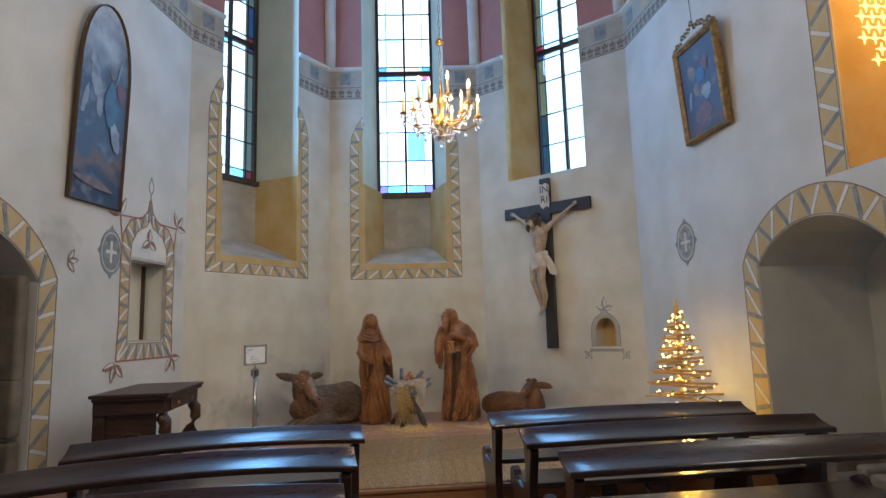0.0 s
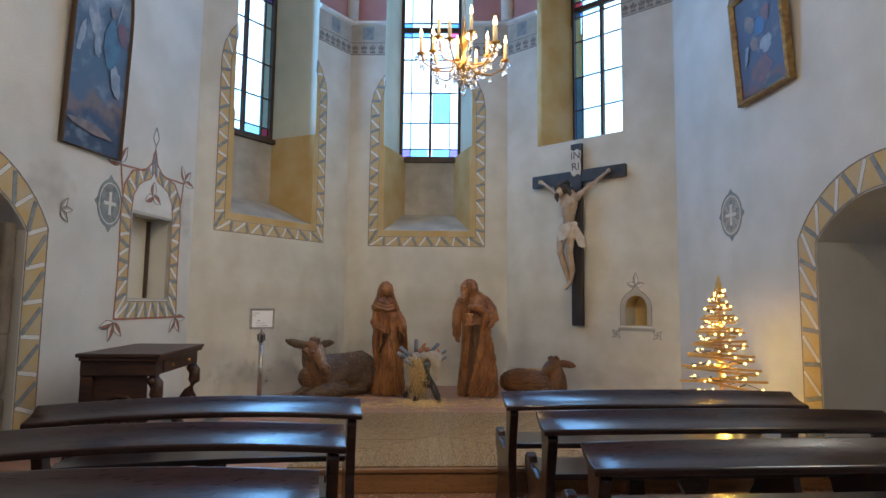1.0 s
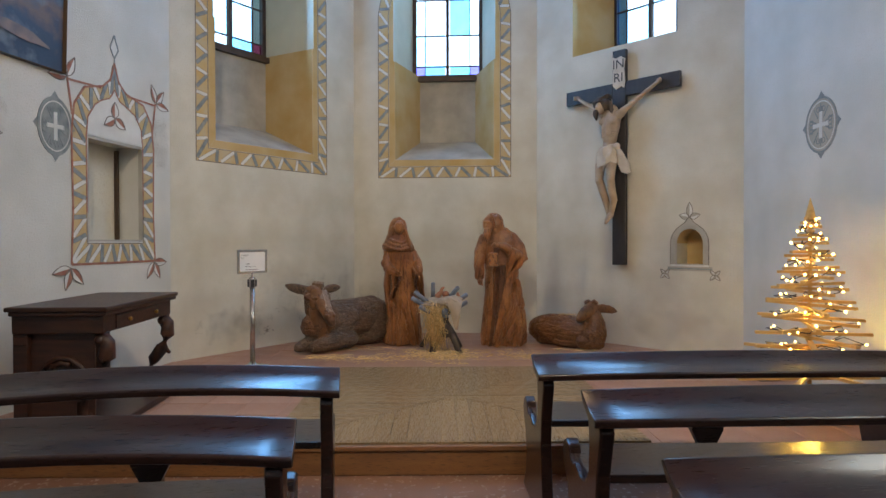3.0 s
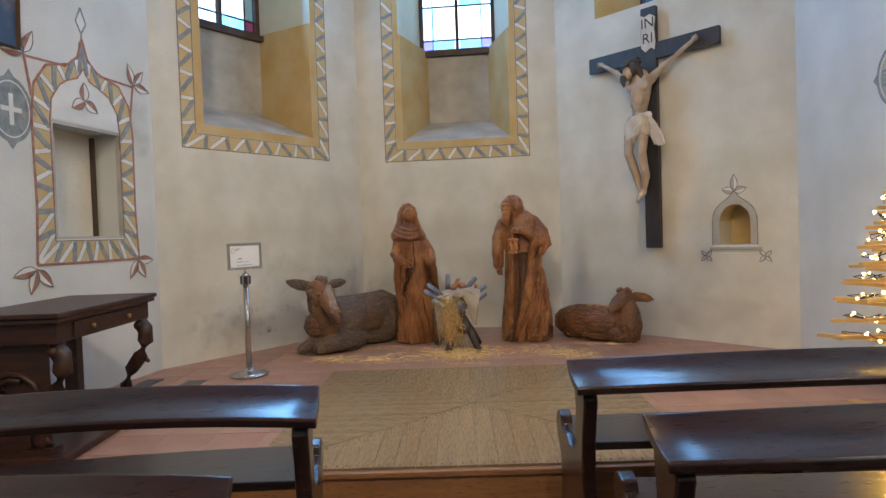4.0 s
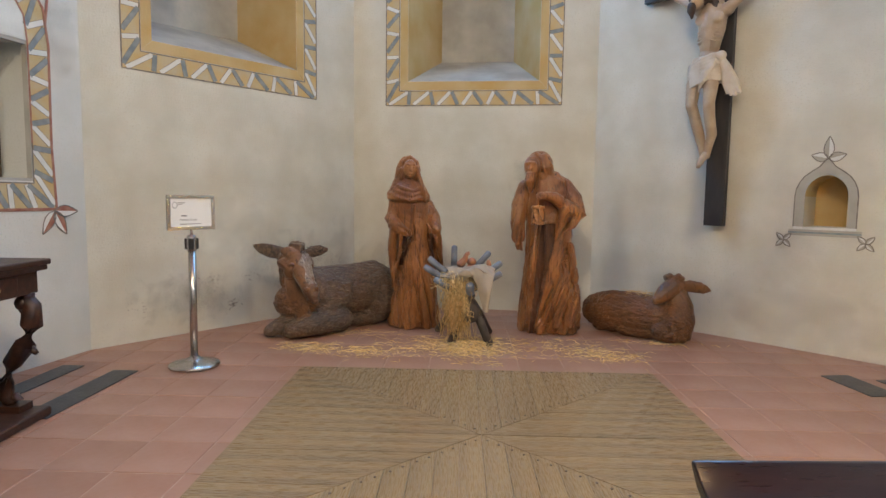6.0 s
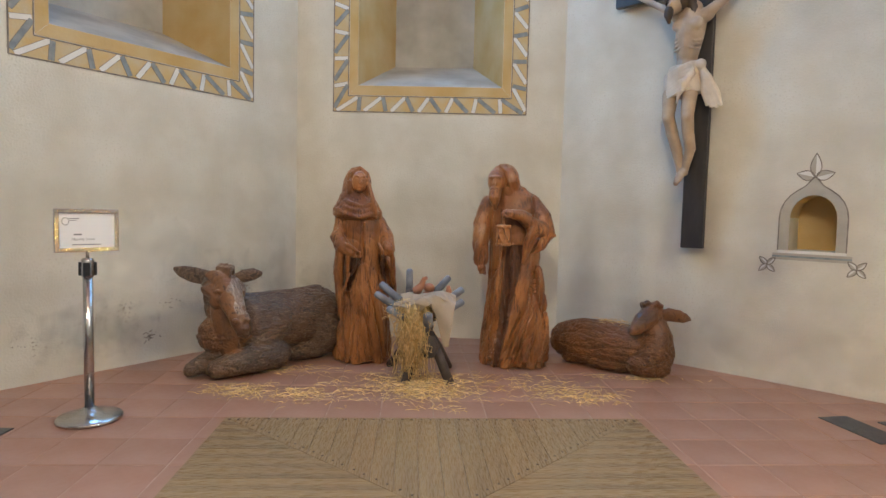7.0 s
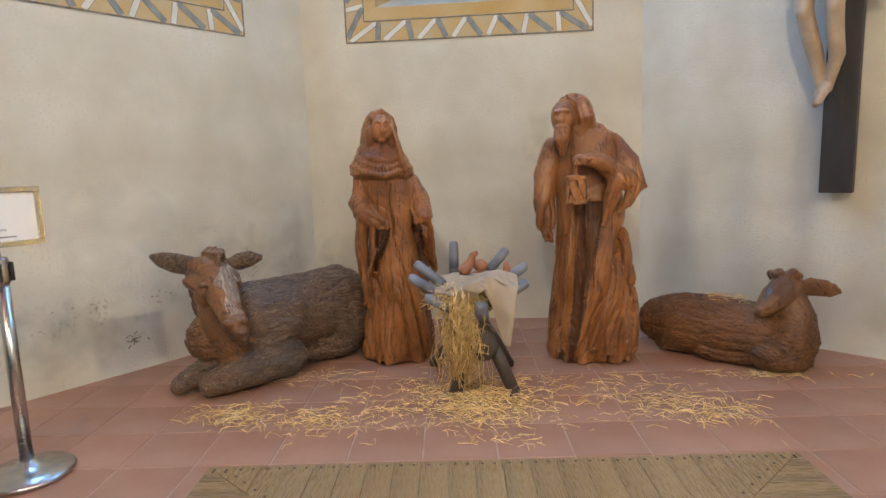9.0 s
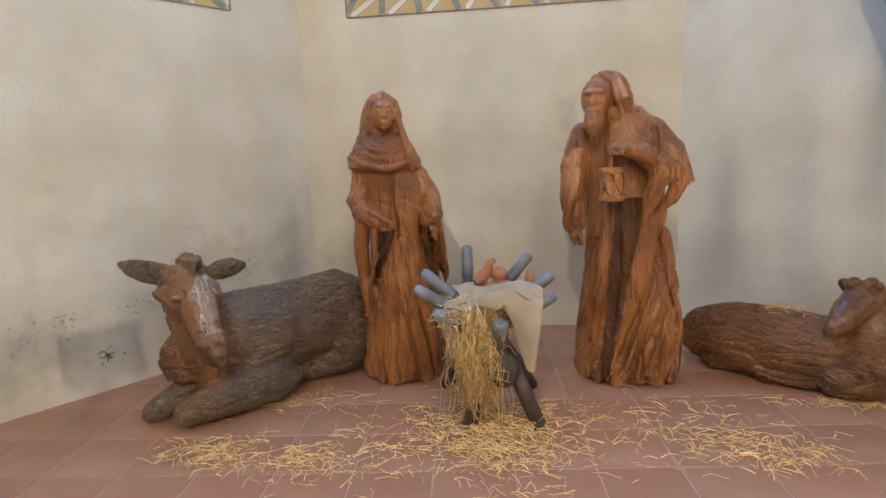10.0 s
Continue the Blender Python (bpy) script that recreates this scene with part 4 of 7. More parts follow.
nt.links.new(hue.outputs["Color"], nt.nodes["Principled BSDF"].inputs["Base Color"])
CLOTH = mat("cream_cloth", (0.40, 0.32, 0.24), (0.33, 0.26, 0.19), 0.9, scale=5, fine=200, bump=0.15)
CLAY = mat("terracotta_figure", (0.38, 0.16, 0.085), (0.30, 0.12, 0.06), 0.6, scale=9)
STEEL = mat("brushed_steel", (0.55, 0.53, 0.50), (0.48, 0.46, 0.44), 0.25, metal=1.0, scale=4, fine=120, stretch=(8, 8, 1), bump=0.03)
BLACK_PLASTIC = mat("black_plastic", (0.02, 0.02, 0.022), None, 0.4)
PAPER = mat("white_paper", (0.78, 0.78, 0.80), (0.74, 0.75, 0.78), 0.5, bump=0.02)
INK = mat("grey_ink", (0.20, 0.20, 0.23), None, 0.7, bump=0)
TABLE_WOOD = mat("dark_walnut", (0.060, 0.022, 0.012), (0.028, 0.012, 0.008), 0.42, scale=4, fine=30, stretch=(1, 8, 8), bump=0.10, coat=0.08)
PINE = mat("pale_pine", (0.64, 0.42, 0.16), (0.54, 0.33, 0.11), 0.6, scale=5, fine=50, stretch=(1, 9, 9), bump=0.1)
CABLE = mat("dark_cable", (0.03, 0.022, 0.018), None, 0.5)
BULB = mat("warm_bulb", (1.0, 0.8, 0.5), None, 0.4, bump=0, emit=(1.0, 0.60, 0.18), power=12.0)
FLAME = mat("candle_bulb", (1.0, 0.8, 0.5), None, 0.4, bump=0, emit=(1.0, 0.70, 0.34), power=11.0)
GILT = mat("old_gilt", (0.50, 0.30, 0.09), (0.32, 0.17, 0.05), 0.35, metal=0.85, scale=14, fine=80, bump=0.4)
GILT_FRAME = mat("gilded_frame_wood", (0.42, 0.26, 0.09), (0.20, 0.11, 0.045), 0.4, metal=0.6, scale=18, fine=70, bump=0.6)
IVORY = mat("ivory_candle", (0.70, 0.56, 0.36), (0.62, 0.47, 0.28), 0.5, scale=20)
CRYSTAL = mat("cut_crystal", (0.85, 0.86, 0.88), None, 0.06, bump=0)
CRYSTAL.node_tree.nodes["Principled BSDF"].inputs["Transmission Weight"].default_value = 0.75
SKIN = mat("painted_pale_wood", (0.47, 0.36, 0.26), (0.36, 0.26, 0.175), 0.5, scale=9, fine=50, bump=0.1)
HAIR = mat("painted_dark_brown", (0.045, 0.03, 0.022), (0.07, 0.045, 0.03), 0.5, scale=20, bump=0.3)
DRAPE = mat("painted_cream_drapery", (0.62, 0.55, 0.46), (0.52, 0.43, 0.33), 0.6, scale=9)
BLACK_WOOD = mat("black_painted_wood", (0.022, 0.020, 0.022), (0.035, 0.030, 0.030), 0.45, scale=5, fine=40, stretch=(5, 5, 1), bump=0.15)

# ---- apse floor: tiles and the mitred wooden floor panel ----
PX0, PX1, PY0, PY1 = -1.0, 1.37, 0.03, 2.20


def tile_mesh(w, h, d=0.02, c=0.004):
    bm = bmesh.new()
    lo = [bm.verts.new((x * w / 2, y * h / 2, -d)) for x, y in ((-1, -1), (1, -1), (1, 1), (-1, 1))]
    mi = [bm.verts.new((x * w / 2, y * h / 2, -c)) for x, y in ((-1, -1), (1, -1), (1, 1), (-1, 1))]
    hi = [bm.verts.new((x * (w / 2 - c), y * (h / 2 - c), 0)) for x, y in ((-1, -1), (1, -1), (1, 1), (-1, 1))]
    for a, b in ((lo, mi), (mi, hi)):
        for k in range(4):
            bm.faces.new((a[k], a[(k + 1) % 4], b[(k + 1) % 4], b[k]))
    bm.faces.new(hi)
    me = bpy.data.meshes.new("tile")
    bm.to_mesh(me)
    bm.free()
    return me


def by_object(m, spread=0.22):
    """Vary a material's lightness from piece to piece."""
    n, l = m.node_tree.nodes, m.node_tree.links
    b = n["Principled BSDF"]
    src = b.inputs["Base Color"].links[0].from_socket
    info = n.new("ShaderNodeObjectInfo")
    mr = n.new("ShaderNodeMapRange")
    mr.inputs["To Min"].default_value, mr.inputs["To Max"].default_value = 1 - spread, 1 + spread
    l.new(info.outputs["Random"], mr.inputs["Value"])
    hsv = n.new("ShaderNodeHueSaturation")
    l.new(mr.outputs["Result"], hsv.inputs["Value"])
    l.new(src, hsv.inputs["Color"])
    l.new(hsv.outputs["Color"], b.inputs["Base Color"])


by_object(TERRACOTTA, 0.06)
by_object(OLD_WOOD, 0.07)
T = 0.316
tile_me = tile_mesh(T - 0.006, T - 0.006, 0.02, 0.002)
tile_me.materials.append(TERRACOTTA)
apse_floor = bpy.data.objects["apse_floor"]
rng = random.Random(11)
x_cells = range(-10, 11)
for gy in range(0, 15):
    for gx in x_cells:
        cx, cy = gx * T + 0.02, 0.19 + gy * T
        if PX0 - T / 2 < cx < PX1 + T / 2 and cy < PY1 + T / 2 and PX0 + T / 2 < cx < PX1 - T / 2 and cy < PY1 - T / 2:
            continue
        w = FL @ Vector((cx, cy, 0))
        if w.y > 11.1 or w.x < -3.4 or w.x > 3.8 or w.y - 10.9 > 0 or abs(w.x) > 1.4 + (11.3 - w.y) * 0.95:
            continue
        ob = new("tile", tile_me)
        ob.parent = apse_floor
        ob.location = (cx, cy, -0.002 + rng.uniform(-0.0012, 0.0012))

panel = thing("floor_panel", FL, "worn wooden floor panel of mitred planks with nail heads", "floor panel", kind="structure")
pcx, pcy = (PX0 + PX1) / 2, (PY0 + PY1) / 2
hx, hy = (PX1 - PX0) / 2, (PY1 - PY0) / 2


def plank(pts):
    bm = bmesh.new()
    area = sum(p[0] * q[1] - q[0] * p[1] for p, q in zip(pts, pts[1:] + pts[:1]))
    if abs(area) < 1e-3:
        bm.free()
        return
    c = Vector((sum(p[0] for p in pts) / len(pts), sum(p[1] for p in pts) / len(pts)))
    prism(bm, [(p[0] - c.x, p[1] - c.y, 0) for p in pts], (0, 0, 0.012))
    ob = part("plank", bm, OLD_WOOD, panel)
    ob.location = (c.x, c.y, 0.002 + rng.uniform(-0.0008, 0.0008))
    return ob


g = 0.0009
N1, N2 = 22, 20
for k in range(N1):
    a, b = PX0 + 2 * hx * k / N1 + g, PX0 + 2 * hx * (k + 1) / N1 - g
    for sgn in (-1, 1):
        ya, yb = (pcy + sgn * hy * abs(q - pcx) / hx for q in (a, b))
        e = pcy + sgn * hy
        pts = [(a, e), (b, e), (b, yb)] + ([(pcx, pcy)] if a < pcx < b else []) + [(a, ya)]
        plank(pts if sgn < 0 else pts[::-1])
WOOD_X = OLD_WOOD.copy()
WOOD_X.name = "worn_floor_wood_cross"
for node in WOOD_X.node_tree.nodes:
    if node.bl_idname == "ShaderNodeMapping":
        node.inputs["Scale"].default_value = (0.4, 9, 3)
for k in range(N2):
    a, b = PY0 + 2 * hy * k / N2 + g, PY0 + 2 * hy * (k + 1) / N2 - g
    for sgn in (-1, 1):
        xa, xb = (pcx + sgn * (hx * abs(q - pcy) / hy + 0.004) for q in (a, b))
        e = pcx + sgn * hx
        pts = [(e, a), (e, b), (xb, b), (xa, a)]
        ob = plank(pts if sgn > 0 else pts[::-1])
        if ob:
            ob.data.materials.clear()
            ob.data.materials.append(WOOD_X)
bm = bmesh.new()


def nail(x, y):
    prism(bm, [(x + 0.006 * math.cos(i * math.tau / 6), y + 0.006 * math.sin(i * math.tau / 6), 0.0143) for i in range(6)], (0, 0, 0.002))


for k in range(N1):
    x = PX0 + 2 * hx * (k + 0.5) / N1
    for q in (-0.025, 0.025):
        nail(x + q, PY1 - 0.025)
        nail(x + q, PY0 + 0.025)
        for sgn in (-1, 1):
            nail(x + q, pcy + sgn * min(hy - 0.04, hy * abs(x + q - pcx) / hx + 0.045))
part("nails", bm, BLACK_IRON, panel)

GRATE = mat("dark_floor_plate", (0.06, 0.062, 0.065), (0.09, 0.09, 0.09), 0.4, metal=0.6, scale=8)
for (x, y, w, h, a) in ((-2.10, 7.85, 0.17, 0.85, 4), (-2.52, 7.95, 0.15, 0.75, 4), (2.66, 8.70, 0.20, 0.42, 12), (3.0, 8.55, 0.20, 0.62, 12)):
    bm = bmesh.new()
    box(bm, -w / 2, w / 2, -h / 2, h / 2, -0.002, 0.004)
    t = bevel(link_mesh("floor_plate", bm, GRATE), 0.002)
    t.matrix_world = pose(x, y, 0, 0, 0, a)
    tagged(t, "dark metal plate let into the tiled floor", "floor plate", "floor plates", kind="structure")

# ---- paintings ----
def canvas_mat(name, top, mid, low, figure, accent, h, seed):
    m = mat(name, mid, low, 0.5, scale=3, fine=30, bump=0.1)
    n, l = m.node_tree.nodes, m.node_tree.links
    b = n["Principled BSDF"]
    tc = n.new("ShaderNodeTexCoord")
    sep = n.new("ShaderNodeSeparateXYZ")
    l.new(tc.outputs["Object"], sep.inputs["Vector"])
    nz = n.new("ShaderNodeTexNoise")
    nz.noise_dimensions = "4D"
    nz.inputs["W"].default_value, nz.inputs["Scale"].default_value, nz.inputs["Detail"].default_value = seed, 3.2, 4
    l.new(tc.outputs["Object"], nz.inputs["Vector"])
    add = n.new("ShaderNodeMath")
    add.operation = "MULTIPLY_ADD"
    add.inputs[1].default_value, add.inputs[2].default_value = 0.9, -0.45
    l.new(nz.outputs["Fac"], add.inputs[0])
    sm = n.new("ShaderNodeMath")
    sm.operation = "MULTIPLY_ADD"
    sm.inputs[1].default_value = 1.0 / h
    l.new(sep.outputs["Z"], sm.inputs[0])
    l.new(add.outputs["Value"], sm.inputs[2])
    cr = n.new("ShaderNodeValToRGB")
    cr.color_ramp.elements[0].position, cr.color_ramp.elements[0].color = 0.05, (*low, 1)
    cr.color_ramp.elements[1].position, cr.color_ramp.elements[1].color = 0.95, (*top, 1)
    for pos, col in ((0.16, accent), (0.30, mid), (0.62, mid)):
        el = cr.color_ramp.elements.new(pos)
        el.color = (*col, 1)
    l.new(sm.outputs["Value"], cr.inputs["Fac"])
    nz2 = n.new("ShaderNodeTexNoise")
    nz2.noise_dimensions = "4D"
    nz2.inputs["W"].default_value, nz2.inputs["Scale"].default_value, nz2.inputs["Detail"].default_value = seed + 3, 5.5, 3
    l.new(tc.outputs["Object"], nz2.inputs["Vector"])
    r = n.new("ShaderNodeMapRange")
    r.inputs["From Min"].default_value, r.inputs["From Max"].default_value, r.inputs["To Max"].default_value = 0.56, 0.72, 0.8
    l.new(nz2.outputs["Fac"], r.inputs["Value"])
    mx = n.new("ShaderNodeMix")
    mx.data_type = "RGBA"
    mx.inputs["B"].default_value = (*figure, 1)
    l.new(cr.outputs["Color"], mx.inputs["A"])
    l.new(r.outputs["Result"], mx.inputs["Factor"])
    l.new(mx.outputs["Result"], b.inputs["Base Color"])
    return m


def ring_frame(bm, outline, w, d0, d1):
    """A moulded frame along a closed outline (s, z)."""
    n = len(outline)
    cx, cz = sum(p[0] for p in outline) / n, sum(p[1] for p in outline) / n
    prof = [(0.0, d0), (0.0, d1), (0.35, d1 - 0.012), (0.7, d1 + 0.004), (1.0, d1 + 0.02), (1.0, d0)]
    rows = []
    for i, p in enumerate(outline):
        a, b = Vector(outline[i - 1]), Vector(outline[(i + 1) % n])
        t_ = (b - a).normalized()
        nn = Vector((-t_.y, t_.x))
        if nn.dot(Vector((cx - p[0], cz - p[1]))) < 0:
            nn = -nn
        k = w * (1.4 if abs(Vector(p) .x) > 0 and n < 6 else 1.0)
        rows.append([bm.verts.new((p[0] + nn.x * k * u, y, p[1] + nn.y * k * u)) for u, y in prof])
    for i in range(n):
        r0, r1 = rows[i], rows[(i + 1) % n]
        for k in range(len(prof)):
            bm.faces.new((r0[k], r1[k], r1[(k + 1) % len(prof)], r0[(k + 1) % len(prof)]))


OIL = {k: mat("oil_" + k, c, d, 0.5, scale=9, fine=40, bump=0.1) for k, c, d in (("pale", (0.30, 0.32, 0.36), (0.16, 0.18, 0.22)), ("teal", (0.05, 0.13, 0.20), (0.04, 0.08, 0.13)), ("red", (0.19, 0.07, 0.07), (0.11, 0.05, 0.07)), ("tan", (0.26, 0.17, 0.13), (0.13, 0.10, 0.10)), ("blue", (0.03, 0.14, 0.35), (0.04, 0.10, 0.22)))}


def dabs(parent, y0, shapes):
    """Plain brushed shapes on a canvas: tint, centre, half sizes and tilt."""
    r = random.Random(4)
    for i, (tint, x, z, rx, rz, tilt) in enumerate(shapes):
        bm = bmesh.new()
        ca, sa = math.cos(tilt), math.sin(tilt)
        pts = []
        for k in range(16):
            a, q = k * math.tau / 16, r.uniform(0.75, 1.1)
            u, v = rx * q * math.cos(a), rz * q * math.sin(a)
            pts.append((x + u * ca - v * sa, z + u * sa + v * ca))
        flat(bm, pts, y0 + 0.0012 * i, 0.001)
        part("painted_shape", bm, OIL[tint], parent)


t = thing("altar_painting", WL @ pose(9.08, 0, 2.6, 2, 0, 0), "tall arched oil painting in dark blues, thin wooden frame", "painting")
outline = [(-0.37, 0), (0.37, 0), (0.37, 1.2)] + [(0.37 * math.cos(math.pi * k / 16), 1.2 + 0.86 * math.sin(math.pi * k / 16) ** 0.8) for k in range(1, 16)] + [(-0.37, 1.2)]
bm = bmesh.new()
prism(bm, [(s, -0.030, z) for s, z in outline], (0, 0.014, 0))
part("canvas", bm, canvas_mat("blue_oil_painting", (0.42, 0.46, 0.50), (0.055, 0.085, 0.13), (0.03, 0.045, 0.08), (0.20, 0.22, 0.26), (0.17, 0.10, 0.075), 2.0, 2.0), t)
dabs(t, 0.032, [("pale", -0.12, 1.22, 0.075, 0.20, 0.25), ("pale", -0.17, 1.40, 0.10, 0.045, -0.9), ("pale", -0.26, 0.98, 0.035, 0.17, -0.2), ("pale", -0.06, 0.98, 0.05, 0.12, 0.1), ("teal", 0.11, 1.05, 0.12, 0.24, 0.0), ("red", 0.25, 1.20, 0.075, 0.12, 0.3), ("tan", 0.09, 1.36, 0.035, 0.06, 0.2), ("pale", 0.20, 0.72, 0.07, 0.16, 0.2), ("pale", 0.19, 1.42, 0.010, 0.18, -0.25), ("tan", -0.05, 0.20, 0.28, 0.045, -0.12)])
bm = bmesh.new()
ring_frame(bm, outline, 0.022, -0.004, -0.045)
part("frame", bm, mat("brown_frame", (0.10, 0.055, 0.025), None, 0.5), t)

t = thing("framed_painting", WR @ pose(1.90, 0, 3.27, 4, 0, 0), "small dark oil painting in a carved gilded frame", "painting")
bm = bmesh.new()
outline = [(-0.40, 0), (0.40, 0), (0.40, 1.08), (-0.40, 1.08)]
prism(bm, [(s, -0.045, z) for s, z in [(-0.34, 0.06), (0.34, 0.06), (0.34, 1.02), (-0.34, 1.02)]], (0, 0.02, 0))
part("canvas", bm, canvas_mat("dark_oil_painting", (0.06, 0.08, 0.13), (0.05, 0.06, 0.12), (0.05, 0.04, 0.05), (0.20, 0.16, 0.18), (0.14, 0.05, 0.045), 1.08, 6.0), t)
dabs(t, 0.047, [("red", 0.0, 0.25, 0.17, 0.13, 0.3), ("pale", 0.10, 0.46, 0.09, 0.09, 0.2), ("tan", -0.07, 0.52, 0.06, 0.07, 0.0), ("blue", 0.03, 0.66, 0.10, 0.09, 0.3), ("tan", -0.12, 0.74, 0.08, 0.10, 0.3), ("red", 0.14, 0.74, 0.07, 0.08, 0.0), ("pale", -0.20, 0.44, 0.03, 0.12, -0.3)])
bm = bmesh.new()
ring_frame(bm, outline, 0.062, -0.006, -0.075)
part("frame", bm, GILT_FRAME, t)
bm = bmesh.new()
for k in range(13):
    u = (k - 6) / 6
    z = 1.10 + 0.13 * (1 - abs(u)) + 0.02 * math.sin(k * 2.4)
    tube(bm, [(u * 0.38 + 0.035 * math.cos(a) * (1 - a / 9), -0.05, z + 0.035 * math.sin(a) * (1 - a / 9)) for a in [j * 0.7 for j in range(9)]], 0.012, 6)
tube(bm, [(-0.40, -0.045, 1.085), (0, -0.045, 1.10), (0.40, -0.045, 1.085)], 0.02, 6)
part("carved_crest", bm, GILT_FRAME, t, "carved gilded foliage crest")
bm = bmesh.new()
tube(bm, [(0.0, -0.03, 1.2), (0.0, -0.012, 2.3)], 0.004, 5)
part("hanging_wire", bm, CABLE, t)

# ---- crucifix ----
t = thing("crucifix", WRO @ pose(1.25, 0, 0), "black wooden wall crucifix with a pale painted carved figure", "crucifix")
bm = bmesh.new()
box(bm, -0.083, 0.083, -0.10, -0.04, 0.965, 3.52)
bevel(part("upright", bm, BLACK_WOOD, t), 0.005)
bm = bmesh.new()
box(bm, -0.725, -0.085, -0.098, -0.042, 2.965, 3.135)
box(bm, 0.085, 0.725, -0.098, -0.042, 2.965, 3.135)
bevel(part("crossbeam", bm, BLACK_WOOD, t), 0.005)
bm = bmesh.new()
box(bm, -0.03, 0.03, -0.042, 0.0, 1.6, 1.66)
part("wall_bracket", bm, BLACK_IRON, t)
bm = bmesh.new()
box(bm, -0.03, 0.03, -0.042, 0.0, 3.3, 3.36)
part("wall_bracket", bm, BLACK_IRON, t)
bm = bmesh.new()
prism(bm, [(-0.075, -0.112, 3.10), (-0.03, -0.112, 3.05), (0.03, -0.112, 3.085), (0.07, -0.112, 3.06), (0.085, -0.112, 3.14), (0.07, -0.112, 3.28), (0.085, -0.112, 3.40), (0.03, -0.112, 3.44), (-0.03, -0.112, 3.42), (-0.085, -0.112, 3.45), (-0.07, -0.112, 3.28)], (0, 0.011, 0))
plate = part("title_plate", bm, DRAPE, t, "white scroll plate with black letters")


def writing(text, size, m, material, parent, depth=0.0008):
    c = bpy.data.curves.new("lettering", "FONT")
    c.body, c.size, c.extrude, c.align_x, c.align_y = text, size, depth, "CENTER", "CENTER"
    c.materials.append(material)
    ob = new("lettering", c)
    ob.parent = parent
    ob.matrix_basis = m
    return ob


writing("IN", 0.15, pose(0, -0.1135, 3.345, 90, 0, 0), BLACK_PLASTIC, plate)
writing("RI", 0.15, pose(0, -0.1135, 3.185, 90, 0, 0), BLACK_PLASTIC, plate)
CRUCIFIX = t

# ---- console table ----
tm = Matrix.Translation((-1.86, 6.40, 0)) @ Matrix.Rotation(radians(6.8), 4, "Z")
t = thing("console_table", tm, "dark walnut console table with scrolled legs and deep apron", "table")
TD, TW, TH = 0.63, 1.13, 0.835
bm = bmesh.new()
box(bm, -TD, 0, 0, TW, TH - 0.03, TH)
bevel(part("tabletop", bm, TABLE_WOOD, t), 0.008, 3)
bm = bmesh.new()
prism(bm, [(-TD + 0.02, 0.012, TH - 0.0301), (-0.012, 0.012, TH - 0.0301), (-0.012, TW - 0.012, TH - 0.0301), (-TD + 0.02, TW - 0.012, TH - 0.0301)], (0, 0, -0.028))
box(bm, -TD + 0.02, -0.045, 0.045, TW - 0.045, TH - 0.175, TH - 0.0585)
bevel(part("apron", bm, TABLE_WOOD, t), 0.006)
bm = bmesh.new()
box(bm, -0.0445, -0.036, 0.20, TW - 0.20, TH - 0.165, TH - 0.072)
drawer = bevel(part("drawer_front", bm, TABLE_WOOD, t), 0.004)
for y in (0.36, TW - 0.36):
    bm = bmesh.new()
    lathe(bm, [(0.006, 0), (0.008, 0.006), (0.016, 0.014), (0.013, 0.024), (0.004, 0.028)], sides=12)
    ob = part("knob", bm, GILT, drawer)
    ob.matrix_basis = pose(-0.036, y, TH - 0.118, 0, 90, 0)
for y in (0.10, TW - 0.10):
    bm = bmesh.new()
    curve = [(-0.10, 0.645), (-0.055, 0.64), (-0.045, 0.60), (-0.085, 0.585), (-0.10, 0.62), (-0.075, 0.65), (-0.045, 0.60), (-0.05, 0.50), (-0.085, 0.40), (-0.16, 0.30), (-0.20, 0.20), (-0.20, 0.12), (-0.165, 0.085), (-0.14, 0.11), (-0.16, 0.135)]
    tube(bm, [(x, y, z) for x, z in curve], [0.03, 0.035, 0.035, 0.03, 0.028, 0.035, 0.045, 0.052, 0.050, 0.044, 0.040, 0.038, 0.032, 0.026, 0.02], 10)
    ball(bm, (-0.08, y, 0.615), (0.042, 0.055, 0.042))
    ball(bm, (-0.13, y, 0.34), (0.03, 0.045, 0.022))
    tube(bm, [(-0.06, y, 0.38), (-0.03, y, 0.35)], [0.02, 0.012], 8)
    box(bm, -0.25, -0.10, y - 0.05, y + 0.05, 0.05, 0.085)
    part("scrolled_leg", bm, TABLE_WOOD, t)
for y in (0.055, TW - 0.135):
    bm = bmesh.new()
    box(bm, -TD + 0.02, -TD + 0.11, y, y + 0.08, 0.05, TH - 0.176)
    box(bm, -TD + 0.03, -TD + 0.115, y - 0.008, y + 0.088, TH - 0.25, TH - 0.19)
    bevel(part("back_pilaster", bm, TABLE_WOOD, t), 0.005)
for yy in (0.06,):
    bm = bmesh.new()
    for k in range(3):
        r0 = 0.16 - 0.045 * k
        tube(bm, [(-TD + 0.30 + (r0 - a * 0.012) * math.cos(a + k), yy + 0.02, 0.36 + (r0 - a * 0.012) * math.sin(a + k)) for a in [j * 0.55 for j in range(11)]], 0.018, 7)
    box(bm, -TD + 0.11, -0.12, yy + 0.03, yy + 0.042, 0.05, TH - 0.176)
    part("carved_side", bm, TABLE_WOOD, t)
bm = bmesh.new()
box(bm, -TD, -0.02, 0.02, TW - 0.02, 0.002, 0.05)
bevel(part("plinth", bm, TABLE_WOOD, t), 0.01)

